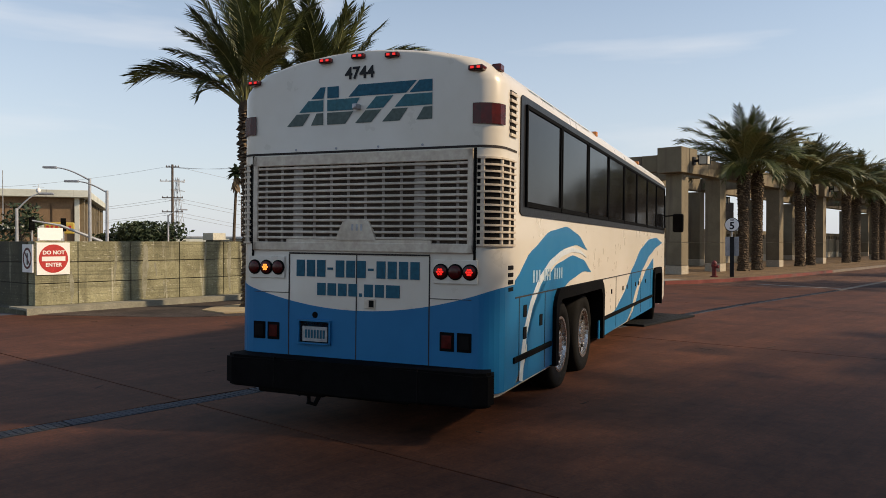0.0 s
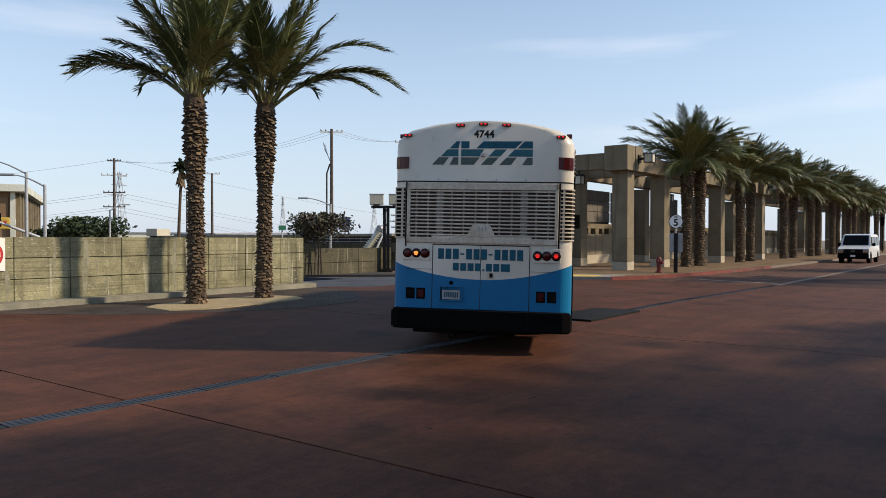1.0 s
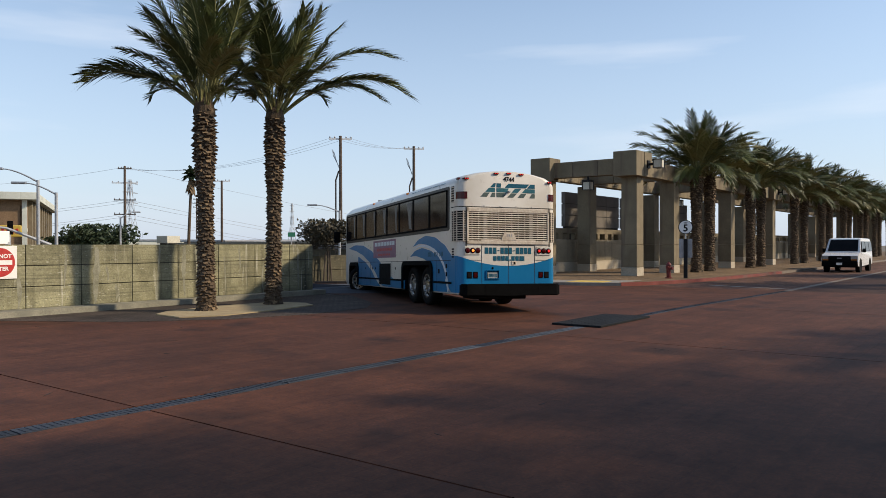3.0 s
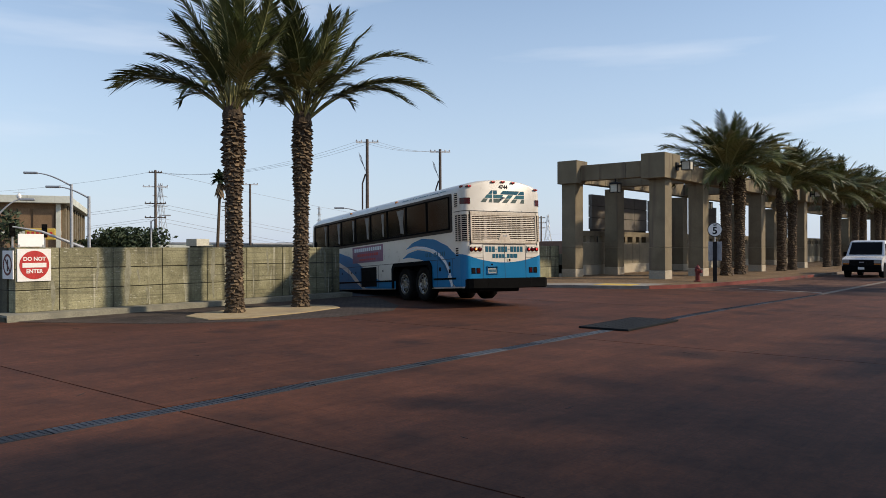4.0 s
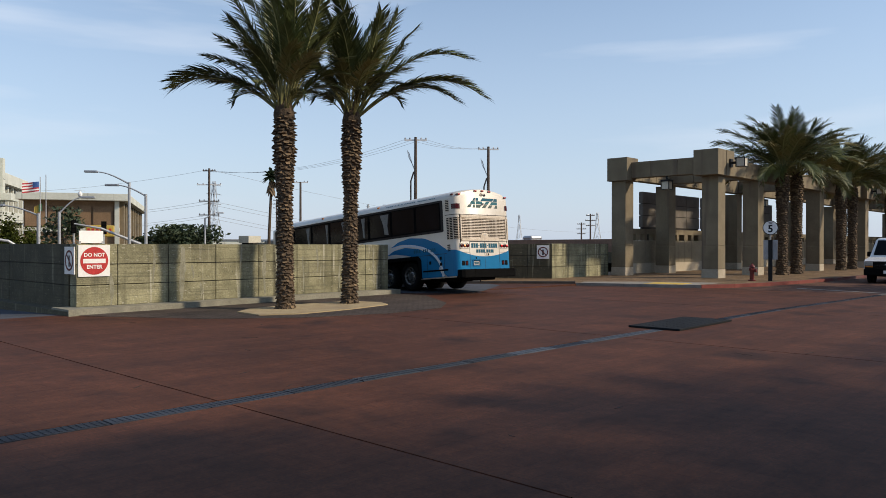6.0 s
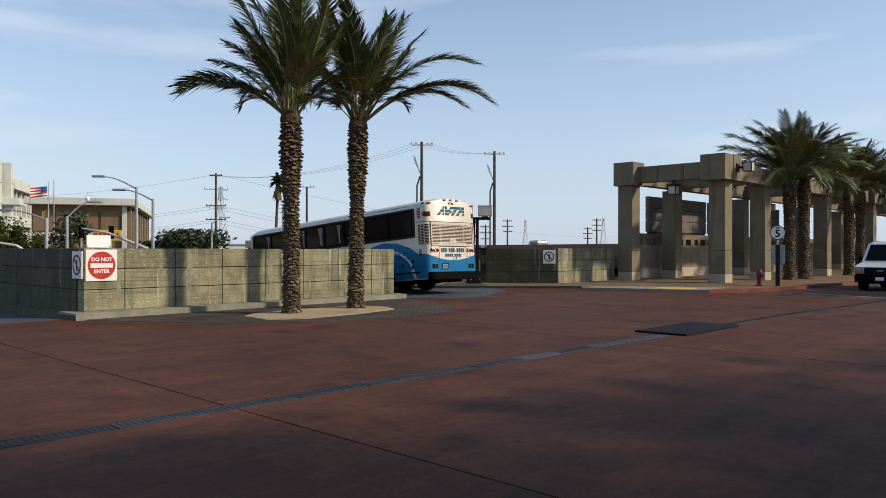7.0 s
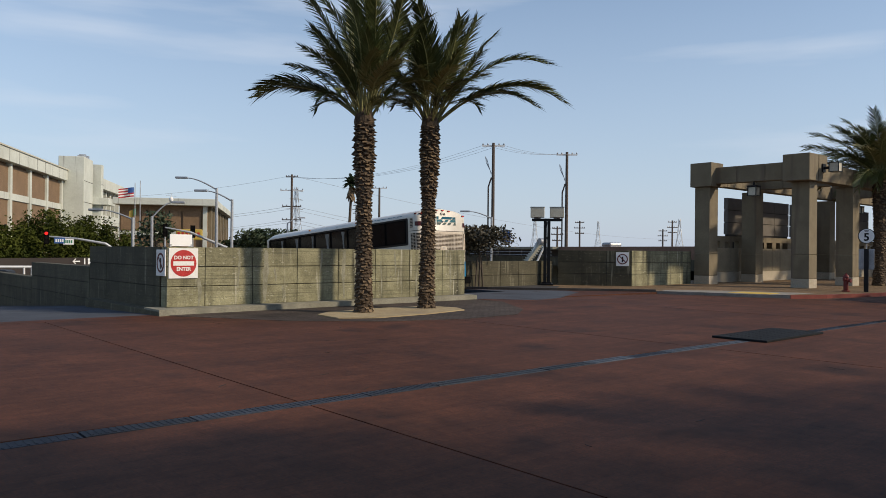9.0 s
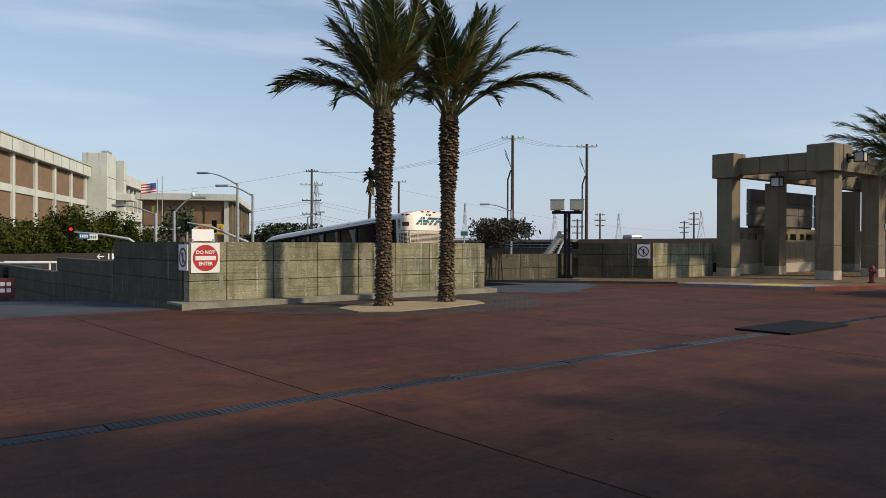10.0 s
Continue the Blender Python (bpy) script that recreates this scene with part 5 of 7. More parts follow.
def trunk_mesh(h, profile, seed, rows, around, proud=0.05):
    """A palm trunk: core plus spirals of cut leaf bases; profile: (share of height, radius)."""
    rnd = random.Random(seed)
    bm = B()
    def rad(z):
        u = z / h
        for (u0, r0), (u1, r1) in zip(profile, profile[1:]):
            if u <= u1:
                return r0 + (r1 - r0) * (u - u0) / (u1 - u0)
        return profile[-1][1]
    zs = [h * i / 24 for i in range(25)]
    lathe(bm, [(rad(z) * 0.93, z) for z in zs], "z", (0, 0, 0), 14)
    for i in range(rows):
        z = h * (i + 0.5) / rows
        r = rad(z) * 0.93
        big = 1.6 if z > 0.72 * h else 1.0
        for j in range(around):
            a = 2 * math.pi * (j + 0.38 * i + rnd.uniform(-0.3, 0.3)) / around
            z = h * (i + 0.5 + rnd.uniform(-0.35, 0.35)) / rows
            w = math.pi * r / around * rnd.uniform(0.7, 1.25)
            hh = h / rows * rnd.uniform(0.8, 1.25) * (1.2 if big > 1 else 1.0)
            pr = proud * big * rnd.uniform(0.5, 1.25)
            c, s = math.cos(a), math.sin(a)
            def P(rr, t, zz):
                return bm.verts.new((rr * c - t * s, rr * s + t * c, zz))
            l0, r0 = P(r - 0.01, -w, z + hh * 0.6), P(r - 0.01, w, z + hh * 0.6)
            l1, r1 = P(r + pr, -w * 0.62, z - hh * rnd.uniform(0.0, 0.35)), P(r + pr * rnd.uniform(0.7, 1.2), w * 0.62, z - hh * rnd.uniform(0.0, 0.35))
            l2, r2 = P(r - 0.01, -w * 0.9, z - hh * 0.5), P(r - 0.01, w * 0.9, z - hh * 0.5)
            f1 = bm.faces.new((l0, r0, r1, l1))
            f2 = bm.faces.new((l1, r1, r2, l2))
            f3 = bm.faces.new((l0, l1, l2))
            f4 = bm.faces.new((r0, r2, r1))
            if rnd.random() < (0.4 if big > 1 else 0.22):
                f1.material_index = 1
            if rnd.random() < 0.3:
                f4.material_index = 1
    bmesh.ops.recalc_face_normals(bm, faces=bm.faces)
    me = bpy.data.meshes.new("trunk")
    bm.to_mesh(me)
    bm.free()
    me.materials.append(BARK)
    me.materials.append(BARK_PALE)
    return me


def palm(name, m, trunk, head, fronds, spread, label, group, seed, extra=()):
    """spread: rows of (count, lowest rise, highest rise, share of length, leaf numbers)."""
    rnd = random.Random(seed)
    t = thing(name, label, "palm tree", m, group)
    piece("trunk", trunk, t)
    bm = B()
    lathe(bm, [(0.20, head - 0.35), (0.27, head - 0.1), (0.22, head + 0.15), (0.08, head + 0.45)], "z", (0, 0, 0), 12)
    part("crown_heart", bm, BARK, t)
    for az, rise, kind, sc in extra:
        ob = piece("frond", fronds[kind], t)
        a = radians(az)
        ob.matrix_basis = pose(0.14 * math.cos(a), 0.14 * math.sin(a), head) @ pose(0, 0, 0, 0, 0, az) @ pose(0, 0, 0, 8, -rise, 0) @ Matrix.Scale(sc, 4)
    for count, lo, hi, size, kinds in spread:
        off = rnd.uniform(0, 360)
        for k in range(count):
            az = off + 360 * k / count + rnd.uniform(-14, 14)
            rise = rnd.uniform(lo, hi)
            sc = size * rnd.uniform(0.9, 1.08)
            ob = piece("frond", fronds[rnd.choice(kinds)], t)
            a = radians(az)
            ob.matrix_basis = pose(0.14 * math.cos(a), 0.14 * math.sin(a), head + rnd.uniform(-0.1, 0.22)) @ pose(0, 0, 0, 0, 0, az) @ pose(0, 0, 0, rnd.uniform(-25, 25), -rise, 0) @ Matrix.Scale(sc, 4)
    return t


NEAR_FRONDS = [frond_mesh(3.2, 24, 1, 74, 0.52, bare=0.33, curl=0.2), frond_mesh(3.2, 46, 2, 74, 0.54, bare=0.33, curl=0.2), frond_mesh(3.2, 82, 3, 80, 0.56, bare=0.30, curl=0.14, hang=(0.2, 0.62)),
               frond_mesh(3.2, 60, 4, 72, dry=True, bare=0.33, curl=0.2, hang=(0.2, 0.62)), frond_mesh(2.8, 108, 5, 72, 0.54, bare=0.30, curl=0.14, hang=(0.2, 0.62))]
FRONDS = [frond_mesh(3.3, 28, 1), frond_mesh(3.3, 50, 2), frond_mesh(3.2, 78, 3), frond_mesh(3.3, 62, 4, dry=True), frond_mesh(3.1, 105, 5), frond_mesh(3.0, 90, 6, dry=True)]


def near_palms():
    prof = [(0, 0.255), (0.03, 0.215), (0.3, 0.19), (0.60, 0.18), (0.66, 0.225), (0.85, 0.24), (1.0, 0.21)]
    # long side leaves, by bearing, rise, kind, size
    side_a = ((138, 46, 2, 0.94), (152, 40, 2, 0.88), (122, 54, 1, 0.80), (134, 42, 1, 0.62), (158, 66, 1, 0.72), (-30, 60, 1, 0.7), (-100, 46, 3, 0.8), (60, 52, 2, 0.8))
    side_b = ((-38, 61, 2, 1.20), (-46, 41, 2, 1.20), (-30, 44, 2, 1.0), (-36, 66, 0, 1.02), (-40, 42, 3, 1.05), (-50, 46, 2, 0.85), (150, 62, 1, 0.8), (-110, 48, 3, 0.8), (70, 54, 2, 0.8))
    for x, y, h, seed, lean, far in ((11.15, 16.05, 5.0, 11, -0.5, side_a), (13.40, 16.24, 5.15, 23, 0.9, side_b)):
        tr = trunk_mesh(h, prof, seed, 66, 9, 0.060)
        palm("palm_tree", pose(x, y, 0.02, 0, lean, 0), tr, h, NEAR_FRONDS,
             [(12, 72, 88, 1.02, (0, 1, 1)), (9, 62, 76, 0.76, (0, 1, 1)), (9, 54, 68, 0.58, (1, 2, 3)), (8, 44, 58, 0.50, (2, 4, 4))],
             "tall date palm with rough bark in a paved bed", "date palms before the wall", seed, far)


near_palms()


def street_palms():
    prof = [(0, 0.36), (0.04, 0.31), (0.5, 0.29), (0.7, 0.31), (0.9, 0.34), (1.0, 0.28)]
    tr = trunk_mesh(5.6, prof, 77, 50, 10)
    spread = [(14, 58, 84, 1.04, (0, 0, 1)), (13, 42, 60, 1.22, (1, 1, 2, 3)), (11, 26, 42, 1.22, (2, 2, 4, 3)), (6, 8, 24, 1.0, (2, 4, 2, 5))]
    makers = [palm("palm_tree", pose(x, 15.0, 0.03, 0, 0, a), tr, 5.65, FRONDS, spread, "date palm with shaggy trunk in the pergola walkway", "row of street palms", sd)
              for x, a, sd in ((43.3, 20, 41), (45.6, 100, 42), (54.1, 200, 43))]
    xs = [57.0, 66.6, 69.4, 77.2, 80.2, 87.4, 91.0, 98.0, 101.0, 109.0, 112.5, 121.0, 125.0]
    rnd = random.Random(6)
    for i, x in enumerate(xs):
        copy_thing(makers[i % 3], pose(x, 15.0 + rnd.uniform(-0.15, 0.15), 0.03, 0, 0, rnd.uniform(0, 360)))

    # near-kerb palms added out of view for broken shade on paving and window reflections
    for i, (x, y, a) in enumerate(((6.2, -4.8, 80), (9.6, -7.6, 30), (14.0, -8.2, 250), (20.5, -9.8, 110), (40.0, -1.2, 160), (52.0, -2.0, 310))):
        tagged(copy_thing(makers[i % 3], pose(x, y, 0 if x < 30 else -STREET_DROP, 0, 0, a)), "unseen date palm with shaggy trunk, added for shade and reflections", group="palms of the near kerb")


street_palms()


# ---- street things ----
def round_sign(bm, r, seg=32, t=0.004):
    lathe(bm, [(r, -t), (r, t)], "y", (0, 0, 0), seg)
    return bm


def do_not_enter():
    d = (WALL_B - WALL_A).normalized()
    yaw = math.degrees(math.atan2(d.y, d.x))
    base = pose(WALL_A.x + 0.42 * d.x, WALL_A.y + 0.42 * d.y, 1.25, 0, 0, yaw) @ pose(0, -0.025, 0)
    s = thing("do_not_enter_sign", "white square sign with a red no-entry disc on the wall", "road sign", base)
    bm = B()
    box(bm, -0.38, 0.38, -0.008, 0.022, -0.38, 0.38, 0.003)
    part("board", bm, SIGN_WHITE, s)
    bm = B()
    lathe(bm, [(0.335, -0.009), (0.335, -0.013)], "y", (0, 0, 0), 40)
    part("disc", bm, SIGN_RED, s, "red disc")
    bm = B()
    box(bm, -0.27, 0.27, -0.017, -0.013, -0.058, 0.05)
    part("bar", bm, SIGN_WHITE, s)
    lettering("letters", "DO NOT", 0.125, SIGN_WHITE, s, pose(0, -0.016, 0.14, 90), "white letters", bold=0.004)
    lettering("letters", "ENTER", 0.125, SIGN_WHITE, s, pose(0, -0.016, -0.15, 90), "white letters", bold=0.004)
    # small blank board above the wall
    b = thing("blank_board", "plain white board clamped on the wall top", "sign board", base @ pose(-0.02, 0.12, 0.41))
    bm = B()
    box(bm, -0.29, 0.29, -0.012, 0.012, 0.02, 0.32, 0.004)
    part("board", bm, surf("fresh_white_board", (0.88, 0.88, 0.87), (0.93, 0.93, 0.92), 0.5, 3, 0.0), b)
    for x in (-0.27, 0.27):
        bm = B()
        box(bm, x - 0.02, x + 0.02, -0.02, 0.02, 0.0, 0.07, 0.003)
        part("clamp", bm, GALV, b)


def no_walking_sign(m):
    s = thing("no_pedestrians_sign", "white square prohibition sign with a dark struck ring", "road sign", m, "no-pedestrians signs")
    bm = B()
    box(bm, -0.3, 0.3, -0.006, 0.02, -0.33, 0.33, 0.003)
    part("board", bm, SIGN_WHITE, s)
    bm = B()
    n = 36
    rings = []
    for k in range(n):
        a = 2 * math.pi * k / n
        rings.append([bm.verts.new((r * math.cos(a), y, r * math.sin(a))) for r, y in ((0.2, -0.006), (0.2, -0.011), (0.25, -0.011), (0.25, -0.006))])
    for k in range(n):
        a, b = rings[k], rings[(k + 1) % n]
        for j in range(3):
            bm.faces.new((a[j], b[j], b[j + 1], a[j + 1]))
    part("ring", bm, DULL_RED, s)
    bm = B()
    box(bm, -0.22, 0.22, -0.013, -0.010, -0.022, 0.022)
    ob = part("slash", bm, DULL_RED, s)
    ob.matrix_basis = pose(0, 0, 0, 0, 45, 0)
    bm = B()
    box(bm, -0.035, 0.035, -0.0095, -0.006, -0.15, 0.12, 0.003)
    part("symbol_bar", bm, BLACK_PAINT, s)


do_not_enter()
no_walking_sign(pose(6.98 - 0.02, 18.92, 1.26, 0, 0, -90))
dv = Vector((30.21 - 28.15, 21.28 - 24.1)).normalized()
no_walking_sign(pose(30.21 - dv.x * 0.42, 21.28 - dv.y * 0.42, 1.32, 0, 0, math.degrees(math.atan2(dv.y, dv.x))) @ pose(0, -0.025, 0))


def speed_sign():
    s = thing("speed_sign", "round white speed sign on a black post at the kerb", "road sign", pose(35.3, 12.75, 0.03, 0, 0, -72))
    bm = B()
    box(bm, -0.09, 0.09, -0.09, 0.09, 0.0, 1.87, 0.01)
    part("post", bm, BLACK_PAINT, s, "black square post")
    bm = B()
    tube(bm, [(0, 0, 1.87), (0, 0, 2.72)], 0.03, 8)
    part("pipe", bm, GALV, s)
    bm = B()
    round_sign(bm, 0.33)
    d = part("disc", bm, SIGN_WHITE, s)
    d.matrix_basis = pose(0, -0.05, 2.43)
    bm = B()
    n = 32
    rr = [[bm.verts.new((r * math.cos(2 * math.pi * k / n), -0.006, r * math.sin(2 * math.pi * k / n))) for r in (0.30, 0.33)] for k in range(n)]
    for k in range(n):
        bm.faces.new((rr[k][0], rr[(k + 1) % n][0], rr[(k + 1) % n][1], rr[k][1]))
    part("rim", bm, BLACK_PAINT, d)
    lettering("numeral", "5", 0.46, BLACK_PAINT, d, pose(0, -0.008, -0.06, 90), "black numeral", bold=0.012)
    for w, z in ((0.09, 0.23), (0.07, 0.185)):
        bm = B()
        box(bm, -w, w, -0.009, -0.006, z - 0.012, z + 0.012)
        part("caption_bar", bm, BLACK_PAINT, d)
    bm = B()
    box(bm, -0.3, 0.3, 0.09, 0.12, 0.97, 1.87, 0.01)
    part("back_plate", bm, SIGN_GREY, s, "grey metal plate behind the post")


def hydrant():
    h = thing("fire_hydrant", "dark red fire hydrant beside the red kerb", "hydrant", pose(34.7, 13.35, 0.03))
    bm = B()
    lathe(bm, [(0.17, 0), (0.17, 0.05), (0.10, 0.06), (0.10, 0.45), (0.13, 0.46), (0.13, 0.52), (0.11, 0.53), (0.11, 0.62), (0.135, 0.63), (0.12, 0.68), (0.07, 0.74), (0.03, 0.76), (0.03, 0.80)], "z", (0, 0, 0), 18)
    part("barrel", bm, HYDRANT, h, smooth=False)
    for s in (1, -1):
        bm = B()
        lathe(bm, [(0.05, s * 0.08), (0.05, s * 0.16), (0.065, s * 0.165), (0.065, s * 0.2), (0.02, s * 0.205)], "x", (0, 0, 0.55), 12)
        part("nozzle_cap", bm, HYDRANT, h)
    bm = B()
    lathe(bm, [(0.07, -0.08), (0.07, -0.17), (0.085, -0.175), (0.085, -0.21), (0.02, -0.215)], "y", (0, 0, 0.48), 12)
    part("pumper_cap", bm, HYDRANT, h)


def lamp_post():
    l = thing("lamp_post", "black twin lamp post with square pale heads", "lamp post", pose(27.3, 24.05, 0.036, 0, 0, -48))
    bm = B()
    for x in (-0.085, 0.085):
        box(bm, x - 0.075, x + 0.075, -0.10, 0.10, 0, 3.06, 0.01)
    box(bm, -0.30, 0.30, -0.26, 0.26, 0, 0.09, 0.01)
    box(bm, -0.22, 0.22, -0.17, 0.17, 0.09, 0.16, 0.01)
    part("post", bm, BLACK_PAINT, l, "paired black posts")
    for z in (0.4, 1.3, 2.2, 2.9):
        bm = B()
        box(bm, -0.05, 0.05, -0.05, 0.05, z, z + 0.12)
        part("spacer", bm, GALV, l)
    bm = B()
    box(bm, -0.72, 0.72, -0.12, 0.12, 3.06, 3.19, 0.01)
    part("cross_arm", bm, BLACK_PAINT, l)
    for x in (-0.46, 0.46):
        bm = B()
        box(bm, x - 0.33, x + 0.33, -0.33, 0.33, 3.24, 3.72, 0.02)
        hd = part("lamp_head", bm, LENS_WHITE, l, "square frosted lamp head")
        bm = B()
        box(bm, x - 0.15, x + 0.15, -0.15, 0.15, 3.19, 3.24)
        box(bm, x - 0.345, x + 0.345, -0.345, 0.345, 3.715, 3.74)
        part("lamp_cap", bm, SIGN_GREY, hd)


speed_sign()
hydrant()
lamp_post()


# ---- van: nose to +x ----
def build_van():
    v = thing("van", "white full-size passenger van with black grille", "van")
    prof = [(-5.35, 0.45), (-5.4, 0.9), (-5.36, 1.3), (-5.2, 1.95), (-5.0, 2.06), (-1.9, 2.08), (-1.65, 2.02), (-0.95, 1.22), (-0.2, 1.1), (0.0, 1.0), (0.02, 0.55), (-0.1, 0.4), (-0.55, 0.35)]
    bm = B()
    rows = []
    for y in (-1.0, -0.97, -0.85, 0.85, 0.97, 1.0):
        k = {1.0: 0.0, 0.97: 0.5, 0.85: 1.0}[abs(y)]
        rows.append([bm.verts.new((x, y * (1 - 0.12 * max(0, z - 1.1)), z + (0.04 * k if z > 1.9 else 0))) for x, z in prof])
    n = len(prof)
    for a, b in zip(rows, rows[1:]):
        for i in range(n):
            bm.faces.new((a[i], a[(i + 1) % n], b[(i + 1) % n], b[i]))
    bm.faces.new(rows[0])
    bm.faces.new(rows[-1])
    part("body", bm, VAN_WHITE, v, "white van body")
    def quad(name, pts, mat, label=""):
        bm = B()
        a = [bm.verts.new(p) for p in pts]
        c = sum((Vector(p) for p in pts), Vector()) / len(pts)
        nrm = (Vector(pts[1]) - Vector(pts[0])).cross(Vector(pts[2]) - Vector(pts[0])).normalized() * 0.045
        if nrm.dot(c - Vector((-2.5, 0, 1.1))) < 0:
            nrm = -nrm
        b = [bm.verts.new(Vector(p) + nrm) for p in pts]
        bm.faces.new(b)
        for i in range(len(a)):
            bm.faces.new((a[i], a[(i + 1) % len(a)], b[(i + 1) % len(a)], b[i]))
        return part(name, bm, mat, v, label)
    quad("windscreen", [(-1.02, -0.84, 1.29), (-1.02, 0.84, 1.29), (-1.62, 0.78, 1.98), (-1.62, -0.78, 1.98)], GLASS, "dark windscreen")
    for s in (1, -1):
        for a, b in ((-2.6, -1.55), (-3.9, -2.75), (-5.1, -4.05)):
            f = -1.35 if b == -1.55 else b
            quad("side_window", [(a, s * 0.985, 1.28), (f, s * 0.985, 1.28), (b, s * 0.905, 1.9), (a, s * 0.905, 1.9)], GLASS)
        bm = B()
        box(bm, -0.02, 0.05, *sorted((s * 0.62, s * 0.95)), 0.82, 1.0, 0.01)
        part("headlamp", bm, LAMP_CLEAR, v)
        bm = B()
        box(bm, -0.02, 0.045, *sorted((s * 0.62, s * 0.95)), 0.74, 0.81, 0.01)
        part("turn_lamp", bm, AMBER, v)
        bm = B()
        box(bm, -1.5, -1.38, *sorted((s * 1.03, s * 1.22)), 1.22, 1.46, 0.02)
        box(bm, -1.46, -1.4, *sorted((s * 0.95, s * 1.05)), 1.26, 1.32)
        part("mirror", bm, BLACK, v, "black door mirror")
        bm = B()
        lathe(bm, [(0.46, s * 0.9), (0.46, s * 1.006)], "y", (-0.95, 0, 0.40), 24)
        part("wheel_arch", bm, VOID, v)
        bm = B()
        lathe(bm, [(0.46, s * 0.9), (0.46, s * 1.006)], "y", (-4.45, 0, 0.40), 24)
        part("wheel_arch", bm, VOID, v)
        bm = B()
        box(bm, -5.43, -5.38, *sorted((s * 0.8, s * 0.97)), 0.9, 1.4, 0.01)
        part("tail_lamp", bm, RED_LENS, v)
    bm = B()
    box(bm, 0.0, 0.04, -0.97, 0.97, 0.60, 1.02, 0.01)
    g = part("grille", bm, VOID, v, "black front grille")
    for k in range(4):
        bm = B()
        box(bm, 0.045, 0.055, -0.58, 0.58, 0.75 + k * 0.065, 0.765 + k * 0.065)
        part("bar", bm, BLACK_PAINT, g)
    bm = B()
    box(bm, 0.055, 0.065, -0.12, 0.12, 0.85, 0.9)
    part("badge", bm, SIGN_GREY, g)
    bm = B()
    box(bm, -0.25, 0.14, -0.99, 0.99, 0.36, 0.68, 0.04)
    bp = part("bumper", bm, BLACK, v, "black front bumper")
    bm = B()
    box(bm, 0.14, 0.15, -0.16, 0.16, 0.46, 0.6)
    part("number_plate", bm, SIGN_WHITE, bp, "white number plate")
    bm = B()
    box(bm, -5.0, -0.4, -0.85, 0.85, 0.3, 0.5)
    part("underbody", bm, VOID, v)
    wheels = [wheel(v, "wheel", (x, s * 0.87, 0.37), s, 0.37, 0.24, 8, SIGN_GREY) for x in (-0.95, -4.45) for s in (1, -1)]
    return v, wheels


VAN, VAN_WHEELS = build_van()


# ---- town beyond the walls ----
LOW = -4.0


def oriented(a, b):
    """Pose at a, x axis towards b, level."""
    return pose(a[0], a[1], 0, 0, 0, math.degrees(math.atan2(b[1] - a[1], b[0] - a[0])))


